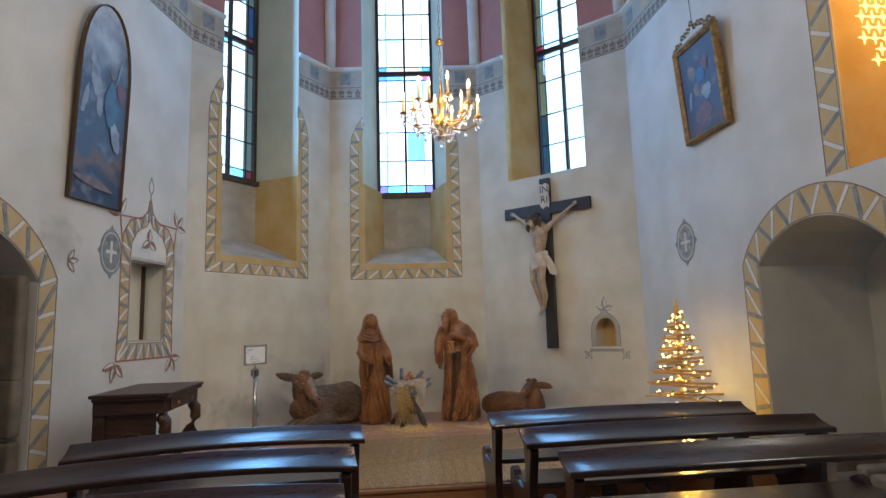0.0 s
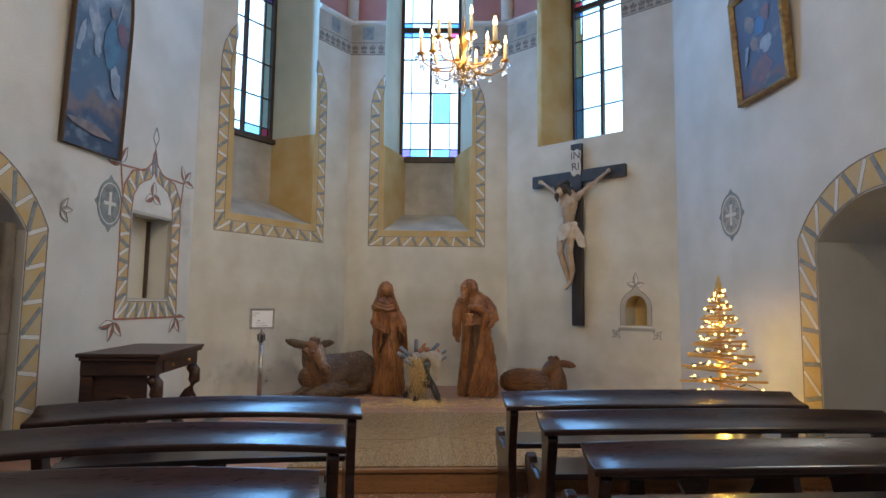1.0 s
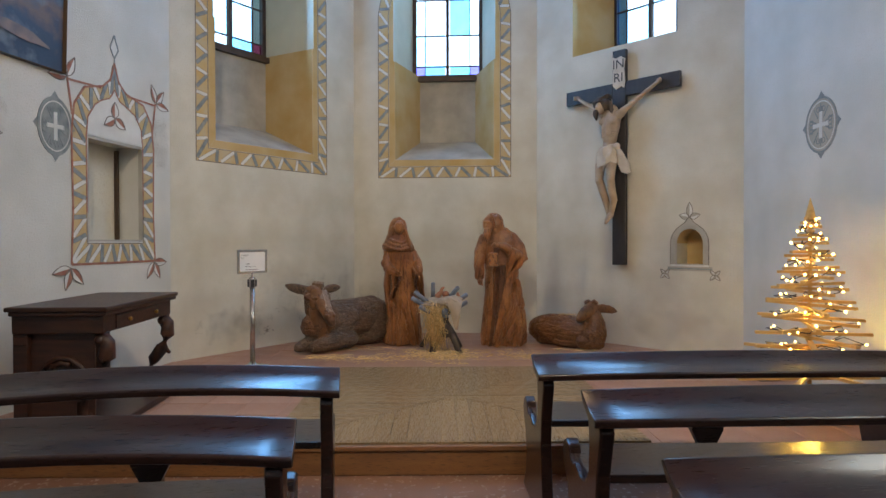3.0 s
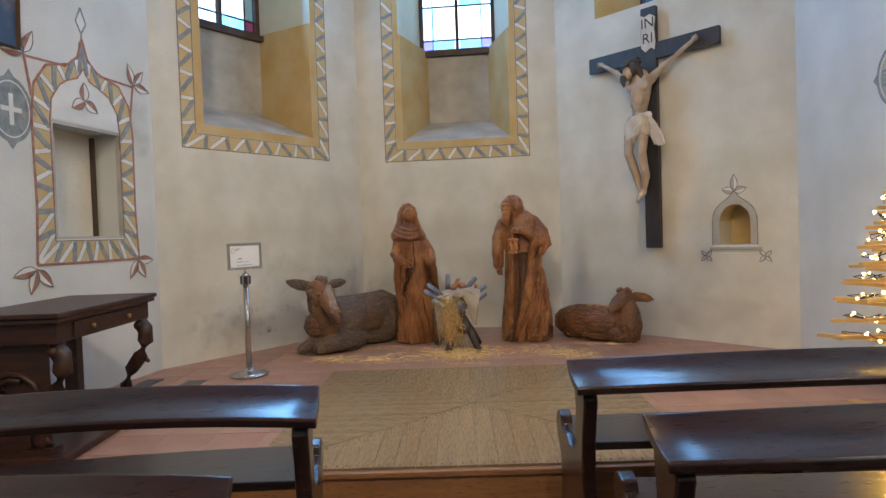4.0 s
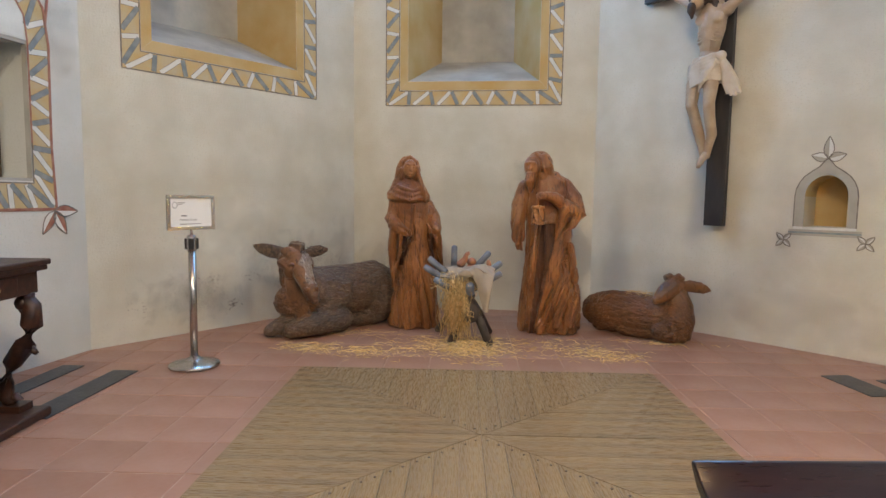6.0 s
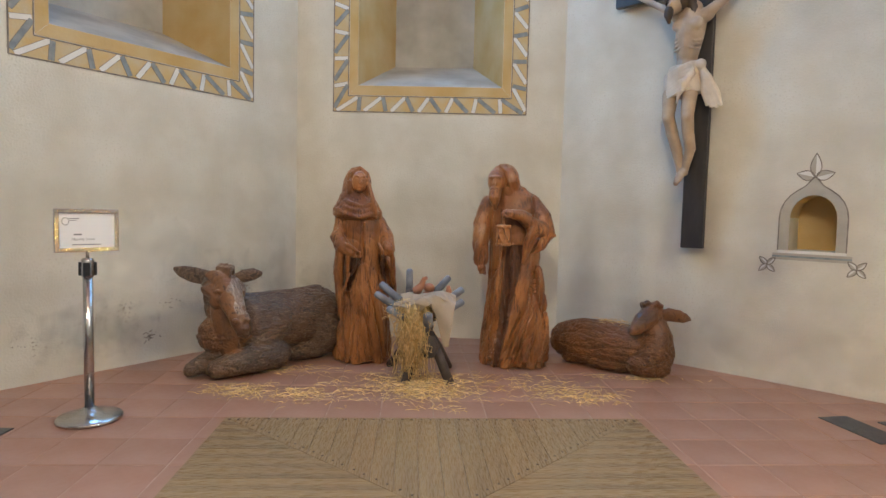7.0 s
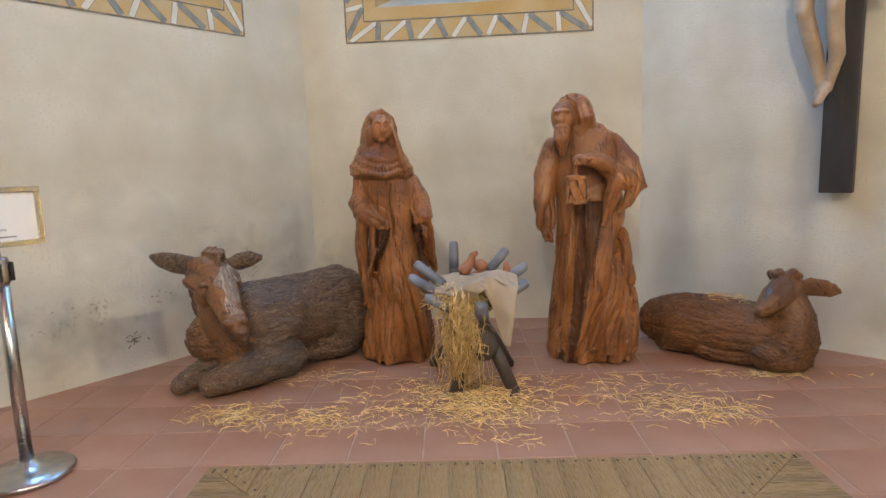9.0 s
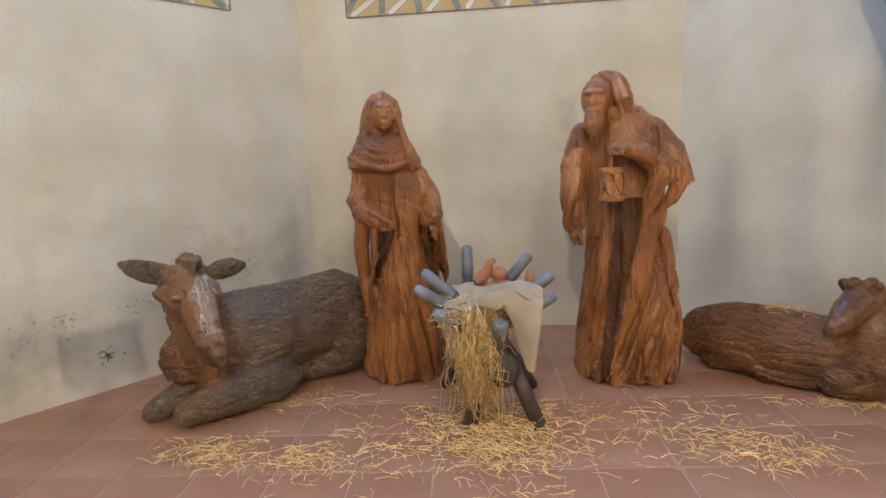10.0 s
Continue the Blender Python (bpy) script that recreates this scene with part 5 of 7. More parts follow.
# ---- sign stand ----
sm_ = Matrix.Translation((-1.745, 8.45, 0)) @ Matrix.Rotation(math.atan2(0.264, 0.186), 4, "Z")
t = thing("sign_stand", sm_, "brushed steel post with a framed paper sign on top", "sign stand")
bm = bmesh.new()
lathe(bm, [(0.165, 0.0), (0.168, 0.012), (0.160, 0.022), (0.10, 0.036), (0.045, 0.052), (0.030, 0.072)], sides=40)
part("base", bm, STEEL, t)
bm = bmesh.new()
lathe(bm, [(0.025, 0.06), (0.025, 0.80)], sides=20)
lathe(bm, [(0.030, 0.80), (0.031, 0.81), (0.031, 0.89), (0.028, 0.90), (0.009, 0.905)], sides=20)
lathe(bm, [(0.009, 0.90), (0.009, 0.94)], sides=12)
part("pole", bm, STEEL, t)
for a in (0, 2.2, 4.2):
    bm = bmesh.new()
    box(bm, 0.029, 0.043, -0.017, 0.017, 0.805, 0.88)
    ob = bevel(part("belt_clip", bm, BLACK_PLASTIC, t), 0.004)
    ob.rotation_euler.z = a
bm = bmesh.new()
w, h, z0 = 0.325, 0.232, 0.938
for x0, x1, a, b in ((-w / 2, w / 2, z0, z0 + 0.022), (-w / 2, w / 2, z0 + h - 0.022, z0 + h), (-w / 2, -w / 2 + 0.022, z0 + 0.022, z0 + h - 0.022), (w / 2 - 0.022, w / 2, z0 + 0.022, z0 + h - 0.022)):
    box(bm, x0, x1, -0.012, 0.006, a, b)
box(bm, -w / 2 + 0.01, w / 2 - 0.01, 0.0005, 0.0045, z0 + 0.01, z0 + h - 0.01)
bevel(part("frame", bm, STEEL, t), 0.003)
bm = bmesh.new()
box(bm, -w / 2 + 0.0205, w / 2 - 0.0205, -0.003, 0.0003, z0 + 0.0205, z0 + h - 0.0205)
paper = part("paper_sign", bm, PAPER, t, "white paper with small grey print")
writing("Nativity Scene", 0.020, pose(-0.02, -0.0036, z0 + 0.068, 90, 0, 0), INK, paper, 0.0003)
bm = bmesh.new()
for x0, x1, z, th in ((-0.068, -0.028, 0.090, 0.008), (-0.075, 0.07, 0.036, 0.005), (-0.088, -0.04, 0.178, 0.005), (-0.088, -0.055, 0.168, 0.004)):
    box(bm, x0, x1, -0.0036, -0.0029, z0 + z, z0 + z + th)
    part("print_line", bm, INK, paper)
    bm = bmesh.new()
tube(bm, [(-0.108 + 0.017 * math.cos(a), -0.0032, z0 + 0.165 + 0.02 * math.sin(a)) for a in [k * math.tau / 14 for k in range(15)]], 0.002, 5)
part("printed_ring", bm, INK, paper)

# ---- carved figures: solid masses fused into one skin ----
def loft(bm, rows, sides=40, folds=0, amp=0.0, swirl=0.0):
    """A closed body from rows of (z, cx, cy, rx, ry), fluted by folds towards the hem."""
    rings = []
    z_top = rows[-1][0]
    fine = []
    for a, b in zip(rows, rows[1:]):
        n = max(1, int((b[0] - a[0]) / 0.03))
        fine += [[a[j] + (b[j] - a[j]) * k / n for j in range(5)] for k in range(n)]
    fine.append(list(rows[-1]))
    for z, cx, cy, rx, ry in fine:
        g_ = amp * (1 - z / z_top) ** 0.5 if amp else 0
        ring = []
        for k in range(sides):
            a = k * math.tau / sides
            r = 1 + g_ * (math.sin(folds * a + swirl * z) + 0.6 * math.sin((folds + 4) * a + 1.3 + swirl * 1.6 * z))
            ring.append(bm.verts.new((cx + rx * r * math.cos(a), cy + ry * r * math.sin(a), z)))
        rings.append(ring)
    for r0, r1 in zip(rings, rings[1:]):
        for k in range(sides):
            bm.faces.new((r0[k], r0[(k + 1) % sides], r1[(k + 1) % sides], r1[k]))
    bm.faces.new(rings[0])
    bm.faces.new(rings[-1])


def limb(bm, pts, radii, sides=14, squash=1.0):
    """A tube with rounded ends."""
    tube(bm, pts, radii, sides, 0, squash)
    for p, r in ((pts[0], radii[0]), (pts[-1], radii[-1])):
        ball(bm, p, (r, r, r * 0.95), None, 12)


def carve(name, bm, materials, m, label, category, cut, paint_at=None, voxel=0.008, smooth=2):
    """Fuses the masses into one skin, then cuts grooves into it: cut(p) gives the depth at a point."""
    rough = link_mesh(name, bm, [])
    r = rough.modifiers.new("fuse", "REMESH")
    r.mode, r.voxel_size, r.use_smooth_shade = "VOXEL", voxel, True
    s = rough.modifiers.new("soften", "SMOOTH")
    s.factor, s.iterations = 0.5, smooth
    dg = bpy.context.evaluated_depsgraph_get()
    me = bpy.data.meshes.new_from_object(rough.evaluated_get(dg))
    bpy.data.objects.remove(rough)
    me.name = name
    normals = [v.normal.copy() for v in me.vertices]
    for v, nn in zip(me.vertices, normals):
        v.co += nn * cut(v.co)
    me.materials.clear()
    for q in materials:
        me.materials.append(q)
    for f in me.polygons:
        f.use_smooth = True
        f.material_index = paint_at(f.center) if paint_at else 0
    ob = new(name, me)
    ob.matrix_world = m
    return tagged(ob, label, category) if category else tagged(ob, label)


def ridge(v):
    return 1 - abs(noise.noise(v)) * 2.4


def robe_cut(face, eyes, hollows=(), panel=None, cracks=(), smooth_above=1.15, lean=-0.26, wave=1.3):
    """Deep folds low down, fine chisel marks all over, the face left smooth but for eye sockets and mouth."""
    f = Vector(face)
    dents = [(Vector(e), 0.012, 0.007) for e in eyes] + [(Vector(e), 0.034, 0.05) for e in hollows]

    def cut(p):
        d = 0.0
        near = (p - f).length
        for c, r, h in dents:
            q = (p - c).length_squared / (r * r)
            if q < 6:
                d -= h * math.exp(-q)
        if near < 0.085:
            return d
        if panel and panel(p):
            return d - 0.022 - 0.007 * max(0.0, ridge(Vector((p.x * 60 + p.z * 7, p.y * 30, p.z * 6))))
        for x0, x1, z0, z1 in cracks:
            if z0 < p.z < z1 and p.y < 0:
                off = p.x - (x0 + (x1 - x0) * (p.z - z0) / (z1 - z0)) - 0.012 * math.sin(p.z * 17)
                d -= 0.016 * math.exp(-(off / 0.007) ** 2)
        k = max(0.0, min(1.0, (smooth_above - p.z) / 0.45))
        low = max(0.0, min(1.0, (0.80 - p.z) / 0.4))
        a = math.atan2(p.y, p.x)
        fold = max(0.0, ridge(Vector(((p.x - lean * p.z) * 8.5, p.y * 8.5, p.z * wave + a * 0.5))))
        d -= 0.040 * k * fold ** 2.8
        d -= 0.005 * (1 - k) * max(0.0, ridge(Vector((p.x * 12 + p.z * 5, p.y * 12, p.z * 9)))) ** 3
        d -= (0.0012 + 0.0085 * low) * max(0.0, ridge(Vector(((p.x - lean * p.z) * 40, p.y * 40, p.z * 7)))) ** 2
        return d + 0.003 * k
    return cut


def hair_cut(ax, ay, head=None, dents=()):
    """Strands of hair cut along (ax, ay), softer on the head, with small hollows for eyes and nostrils."""
    pits = [Vector(d) for d in dents]

    def cut(p):
        u, w = p.x * ax + p.y * ay, -p.x * ay + p.y * ax
        wob = noise.noise(Vector((p.x * 6, p.y * 6, p.z * 6))) * 1.4
        soft = 0.25 if head and ((p - head).length < 0.24 or p.z > head.z + 0.08) else 1.0
        d = soft * (0.004 - 0.008 * max(0, ridge(Vector((u * 11, w * 58 + wob * 4, p.z * 58 + wob * 4)))) - 0.010 * max(0, ridge(Vector((u * 4, w * 11, p.z * 11)))) ** 3)
        for c in pits:
            q = (p - c).length_squared / 0.00022
            if q < 6:
                d -= 0.016 * math.exp(-q)
        return d
    return cut


bm = bmesh.new()
loft(bm, [(0.0, 0.0, 0, 0.235, 0.23), (0.10, 0.0, 0, 0.238, 0.235), (0.38, 0.0, 0, 0.215, 0.205), (0.62, 0.0, 0, 0.185, 0.17), (0.85, -0.02, 0, 0.165, 0.15), (1.05, -0.05, 0, 0.175, 0.145), (1.16, -0.075, 0, 0.18, 0.135), (1.24, -0.09, 0, 0.13, 0.11), (1.30, -0.10, 0, 0.07, 0.07)], 56, 5, 0.028, 1.2)
loft(bm, [(1.125, -0.085, -0.01, 0.165, 0.135), (1.15, -0.088, -0.012, 0.198, 0.165), (1.20, -0.09, -0.01, 0.196, 0.160), (1.27, -0.095, 0.0, 0.158, 0.135), (1.34, -0.105, 0.02, 0.118, 0.108), (1.43, -0.110, 0.035, 0.098, 0.095), (1.49, -0.110, 0.03, 0.078, 0.085), (1.53, -0.110, 0.015, 0.045, 0.06), (1.545, -0.110, 0.01, 0.012, 0.012)], 40)
for k, (dx, z) in enumerate(((-0.02, 1.175), (0.0, 1.215), (0.01, 1.255))):
    tube(bm, [(-0.28 + 0.03 * k, -0.05, z + 0.03), (-0.20 + 0.02 * k, -0.14, z - 0.005), (-0.07 + dx, -0.175 + 0.015 * k, z - 0.035), (0.05 - 0.02 * k, -0.13, z + 0.01), (0.09 - 0.03 * k, -0.04, z + 0.03)], [0.012, 0.02, 0.022, 0.018, 0.01], 8)
limb(bm, [(-0.03, -0.11, 1.44), (0.0, -0.12, 1.34), (0.03, -0.14, 1.22), (0.05, -0.13, 1.14)], [0.014, 0.022, 0.026, 0.014], 8)
ball(bm, (-0.092, -0.094, 1.420), (0.059, 0.055, 0.084), None, 20)
limb(bm, [(-0.160, -0.075, 1.34), (-0.165, -0.070, 1.42), (-0.150, -0.065, 1.48), (-0.092, -0.060, 1.525), (-0.035, -0.065, 1.48), (-0.020, -0.070, 1.42), (-0.025, -0.075, 1.34)], [0.026, 0.028, 0.027, 0.026, 0.027, 0.028, 0.026], 10)
limb(bm, [(-0.086, -0.145, 1.446), (-0.086, -0.160, 1.410)], [0.007, 0.012], 8)
ball(bm, (-0.088, -0.138, 1.380), (0.020, 0.014, 0.010))
ball(bm, (-0.088, -0.126, 1.354), (0.022, 0.018, 0.016))
for s in (-1, 1):
    limb(bm, [(-0.090 + s * 0.010, -0.150, 1.458), (-0.090 + s * 0.027, -0.146, 1.464), (-0.090 + s * 0.042, -0.132, 1.456)], [0.005, 0.006, 0.004], 8)
    ball(bm, (-0.090 + s * 0.026, -0.141, 1.440), (0.012, 0.008, 0.006))
limb(bm, [(-0.205, -0.01, 1.12), (-0.235, -0.05, 0.98), (-0.19, -0.13, 0.90), (-0.135, -0.175, 0.87)], [0.065, 0.068, 0.060, 0.042], 14)
limb(bm, [(-0.215, -0.10, 0.92), (-0.225, -0.10, 0.72), (-0.20, -0.11, 0.50), (-0.19, -0.12, 0.34)], [0.060, 0.062, 0.052, 0.018], 12, 0.7)
limb(bm, [(-0.15, -0.17, 0.88), (-0.155, -0.165, 0.72), (-0.165, -0.15, 0.58)], [0.030, 0.022, 0.012], 8)
limb(bm, [(0.075, -0.01, 1.10), (0.14, -0.05, 0.99), (0.15, -0.14, 0.90)], [0.072, 0.070, 0.060], 14)
limb(bm, [(0.155, -0.11, 0.92), (0.185, -0.08, 0.74), (0.225, -0.06, 0.56), (0.23, -0.05, 0.47)], [0.056, 0.055, 0.042, 0.016], 12, 0.7)
limb(bm, [(0.115, -0.165, 0.88), (0.12, -0.17, 0.74), (0.14, -0.17, 0.62)], [0.026, 0.020, 0.010], 8)
for pts in ([(-0.235, -0.10, 0.95), (-0.165, -0.19, 0.925), (-0.075, -0.215, 0.875), (-0.085, -0.205, 0.78), (-0.15, -0.185, 0.66), (-0.195, -0.155, 0.50), (-0.215, -0.13, 0.36)], [(0.07, -0.165, 0.95), (0.095, -0.20, 0.90), (0.10, -0.20, 0.80), (0.135, -0.185, 0.68), (0.185, -0.15, 0.56), (0.22, -0.11, 0.48)], [(0.16, -0.17, 0.93), (0.195, -0.155, 0.84), (0.21, -0.13, 0.70), (0.235, -0.10, 0.56)]):
    tube(bm, pts, [0.012] + [0.017] * (len(pts) - 2) + [0.008], 8)
for hx_, hz in ((-0.095, 0.825), (0.135, 0.83)):
    ball(bm, (hx_, -0.205, hz), (0.034, 0.026, 0.026))
    for q in range(4):
        tube(bm, [(hx_ - 0.005, -0.215, hz + 0.012 - 0.014 * q), (hx_ + 0.030, -0.225, hz - 0.012 - 0.012 * q)], [0.010, 0.008], 6)
for a, b in ((-1.9, 0.9), (-1.45, 0.75), (-1.1, 0.85), (-2.4, 0.6), (-0.7, 0.6)):
    tube(bm, [(0.15 * math.cos(a) - 0.01, 0.13 * math.sin(a), b), (0.195 * math.cos(a + 0.1), 0.19 * math.sin(a + 0.1), b * 0.5), (0.225 * math.cos(a + 0.05), 0.22 * math.sin(a + 0.05), 0.06)], [0.006, 0.014, 0.022], 8)


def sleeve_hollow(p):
    """Openings of both hanging sleeves and the cut below; their shade is painted in."""
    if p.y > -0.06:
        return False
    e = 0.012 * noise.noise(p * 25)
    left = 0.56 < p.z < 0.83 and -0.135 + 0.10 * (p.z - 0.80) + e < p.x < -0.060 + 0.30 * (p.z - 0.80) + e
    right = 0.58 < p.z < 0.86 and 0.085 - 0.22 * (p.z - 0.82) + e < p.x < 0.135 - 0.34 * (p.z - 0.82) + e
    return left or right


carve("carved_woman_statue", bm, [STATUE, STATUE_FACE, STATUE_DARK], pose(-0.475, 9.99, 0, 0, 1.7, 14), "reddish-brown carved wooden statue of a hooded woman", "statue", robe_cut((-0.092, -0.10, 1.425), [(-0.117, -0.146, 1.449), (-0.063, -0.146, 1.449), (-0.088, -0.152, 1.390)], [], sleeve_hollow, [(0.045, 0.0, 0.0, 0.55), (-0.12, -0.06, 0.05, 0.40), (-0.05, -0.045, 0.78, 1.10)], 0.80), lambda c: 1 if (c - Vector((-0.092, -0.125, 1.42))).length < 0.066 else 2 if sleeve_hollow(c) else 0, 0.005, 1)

bm = bmesh.new()
loft(bm, [(0.0, 0.0, 0, 0.28, 0.245), (0.12, 0.0, 0, 0.285, 0.25), (0.45, 0.015, 0, 0.252, 0.215), (0.82, 0.01, 0, 0.205, 0.18), (1.05, 0.0, 0, 0.195, 0.16), (1.24, 0.01, 0, 0.200, 0.15), (1.34, 0.02, 0, 0.165, 0.12), (1.41, -0.04, -0.01, 0.10, 0.10)], 56, 5, 0.03, 2.6)
ball(bm, (0.045, 0.02, 1.325), (0.165, 0.125, 0.085), Matrix.Rotation(0.42, 4, "Y"), 18)
limb(bm, [(0.0, 0.02, 1.40), (0.07, -0.04, 1.375), (0.115, -0.08, 1.32)], [0.045, 0.040, 0.030], 12)
ball(bm, (-0.075, -0.005, 1.490), (0.118, 0.108, 0.112), None, 20)
ball(bm, (-0.130, -0.065, 1.460), (0.080, 0.088, 0.108), None, 18)
limb(bm, [(-0.035, -0.075, 1.53), (-0.005, -0.080, 1.45), (0.015, -0.070, 1.375)], [0.046, 0.054, 0.040], 12)
for q in range(5):
    tube(bm, [(-0.12 + 0.018 * q, -0.09 + 0.012 * q, 1.585), (-0.055 + 0.016 * q, -0.108 + 0.02 * q, 1.53), (-0.035 + 0.018 * q, -0.118 + 0.022 * q, 1.44), (-0.015 + 0.018 * q, -0.108 + 0.02 * q, 1.37)], [0.010, 0.014, 0.014, 0.008], 7)
limb(bm, [(-0.165, 0.0, 1.50), (-0.160, 0.0, 1.40)], [0.036, 0.030], 10)
limb(bm, [(-0.148, -0.142, 1.480), (-0.157, -0.166, 1.436)], [0.008, 0.015], 8)
limb(bm, [(-0.190, -0.125, 1.488), (-0.150, -0.148, 1.490), (-0.105, -0.152, 1.486)], [0.010, 0.011, 0.010], 8)
limb(bm, [(-0.148, -0.120, 1.375), (-0.155, -0.145, 1.32), (-0.150, -0.150, 1.245)], [0.052, 0.050, 0.020], 12)
limb(bm, [(-0.200, -0.01, 1.29), (-0.252, -0.03, 1.12), (-0.268, -0.07, 0.97), (-0.262, -0.10, 0.84)], [0.068, 0.075, 0.070, 0.064], 14)
ball(bm, (-0.258, -0.118, 0.78), (0.040, 0.040, 0.042))
for q in range(3):
    tube(bm, [(-0.27 + 0.018 * q, -0.135, 0.78), (-0.262 + 0.018 * q, -0.14, 0.725)], [0.014, 0.010], 6)
limb(bm, [(0.130, -0.01, 1.28), (0.215, -0.06, 1.16), (0.255, -0.10, 1.05)], [0.085, 0.088, 0.066], 14)
limb(bm, [(0.23, -0.08, 1.12), (0.285, -0.10, 1.055), (0.315, -0.11, 1.03)], [0.055, 0.034, 0.014], 10)
limb(bm, [(0.26, -0.10, 1.05), (0.15, -0.18, 1.10), (0.05, -0.225, 1.19), (-0.02, -0.24, 1.205)], [0.060, 0.068, 0.050, 0.038], 14)
limb(bm, [(0.15, -0.19, 1.08), (0.105, -0.205, 0.97), (0.065, -0.215, 0.83)], [0.074, 0.064, 0.018], 12, 0.7)
limb(bm, [(0.25, -0.13, 1.03), (0.20, -0.16, 0.93), (0.15, -0.17, 0.90)], [0.045, 0.035, 0.012], 10)
ball(bm, (-0.055, -0.245, 1.205), (0.048, 0.034, 0.034))
for q in range(4):
    tube(bm, [(-0.085 + 0.02 * q, -0.27, 1.215), (-0.09 + 0.02 * q, -0.275, 1.175)], [0.011, 0.009], 6)
limb(bm, [(-0.085, -0.245, 1.19), (-0.085, -0.245, 1.12)], [0.010, 0.012], 6)
lathe(bm, [(0.048, 0.965), (0.048, 1.115)], (-0.085, -0.245, 0), 16)
for z in (0.968, 1.108):
    lathe(bm, [(0.060, z - 0.012), (0.062, z), (0.060, z + 0.012)], (-0.085, -0.245, 0), 16)
for a in range(6):
    for d in (-0.5, 0.5):
        a0, a1 = a * math.tau / 6 - d, a * math.tau / 6 + d
        tube(bm, [(-0.085 + 0.05 * math.cos(a0), -0.245 + 0.05 * math.sin(a0), 0.975), (-0.085 + 0.054 * math.cos(a), -0.245 + 0.054 * math.sin(a), 1.04), (-0.085 + 0.05 * math.cos(a1), -0.245 + 0.05 * math.sin(a1), 1.105)], 0.010, 6)
for pts in (((-0.10, -0.16, 0.98), (-0.13, -0.19, 0.6), (-0.20, -0.20, 0.06)), ((-0.02, -0.17, 0.98), (-0.03, -0.20, 0.6), (-0.11, -0.24, 0.06)), ((0.14, -0.13, 0.95), (0.10, -0.20, 0.5), (-0.03, -0.25, 0.08)), ((0.19, -0.10, 0.8), (0.19, -0.17, 0.45), (0.08, -0.25, 0.06)), ((0.21, -0.06, 0.6), (0.25, -0.12, 0.3), (0.20, -0.20, 0.05))):
    tube(bm, pts, [0.012, 0.024, 0.030], 8)


def tunic(p):
    """The dark tunic between the edges of the open coat, partly painted shade."""
    u = p.x - (-0.165 + 0.115 * p.z) - 0.008 * noise.noise(p * 12)
    return p.y < -0.07 and p.z < 0.96 and 0 < u < 0.035 + 0.115 * p.z and (p.y > -0.225 or p.z < 0.8)


def lantern_paint(c):
    """Pale lantern with dark crossed bars, lighter face, dark tunic with shade painted in."""
    if 0.955 < c.z < 1.125:
        r = math.hypot(c.x + 0.085, c.y + 0.245)
        if r < 0.075:
            return 2 if r > 0.0535 and 0.985 < c.z < 1.095 else 1
    if (c - Vector((-0.15, -0.14, 1.455))).length < 0.058:
        return 1
    return 2 if tunic(c) else 0


carve("carved_man_statue", bm, [STATUE, STATUE_FACE, STATUE_DARK], pose(0.757, 10.01, 0, 0, -1.6, -4), "reddish-brown carved wooden statue of a bearded man with lantern", "statue", robe_cut((-0.14, -0.11, 1.46), [(-0.119, -0.150, 1.466), (-0.174, -0.132, 1.466), (-0.157, -0.165, 1.398)], [(-0.255, -0.125, 0.835)], tunic, [(-0.22, -0.15, 0.0, 0.7), (0.02, 0.17, 0.05, 0.6), (0.12, 0.20, 0.05, 0.8), (-0.10, 0.12, 0.02, 0.62), (-0.02, 0.19, 0.02, 0.74), (0.13, 0.16, 1.15, 1.36)], lean=0.41, wave=0.4), lantern_paint, 0.005, 1)


# the pale figure on the crucifix: fused skin, hair and loincloth
def fused(name, bm, material, parent, label, voxel, cut=None):
    """One carved skin from overlapping masses, as a part of its thing."""
    ob = carve(name, bm, [material], Matrix(), label, "", cut or (lambda p: 0.0), None, voxel, 1)
    ob.parent = parent
    return ob


Y = -0.19
bm = bmesh.new()
for pts, rad in (([(-0.53, -0.125, 3.02), (-0.42, Y + 0.03, 2.945), (-0.30, Y + 0.01, 2.865), (-0.20, Y, 2.79), (-0.13, Y, 2.735)], [0.022, 0.026, 0.028, 0.040, 0.058]),
                 ([(0.49, -0.125, 3.045), (0.37, Y + 0.03, 2.955), (0.24, Y + 0.01, 2.86), (0.13, Y, 2.79), (0.06, Y, 2.735)], [0.022, 0.026, 0.029, 0.042, 0.058]),
                 ([(-0.04, Y, 2.79), (-0.045, Y, 2.70), (-0.055, Y - 0.005, 2.60), (-0.065, Y, 2.50), (-0.075, Y + 0.01, 2.41), (-0.08, Y, 2.31), (-0.08, Y, 2.2)], [0.075, 0.118, 0.117, 0.098, 0.080, 0.094, 0.09]),
                 ([(-0.135, Y, 2.27), (-0.165, Y - 0.05, 2.14), (-0.160, Y - 0.085, 1.98), (-0.135, Y - 0.055, 1.86), (-0.105, Y - 0.02, 1.72), (-0.085, Y - 0.01, 1.60), (-0.075, Y, 1.54)], [0.070, 0.066, 0.052, 0.050, 0.046, 0.030, 0.027]),
                 ([(-0.03, Y, 2.27), (-0.02, Y - 0.05, 2.14), (-0.015, Y - 0.085, 1.98), (-0.015, Y - 0.055, 1.86), (-0.005, Y - 0.02, 1.73), (-0.03, Y - 0.01, 1.61), (-0.045, Y, 1.55)], [0.072, 0.066, 0.052, 0.050, 0.046, 0.030, 0.027])):
    limb(bm, pts, rad, 14, 0.9)
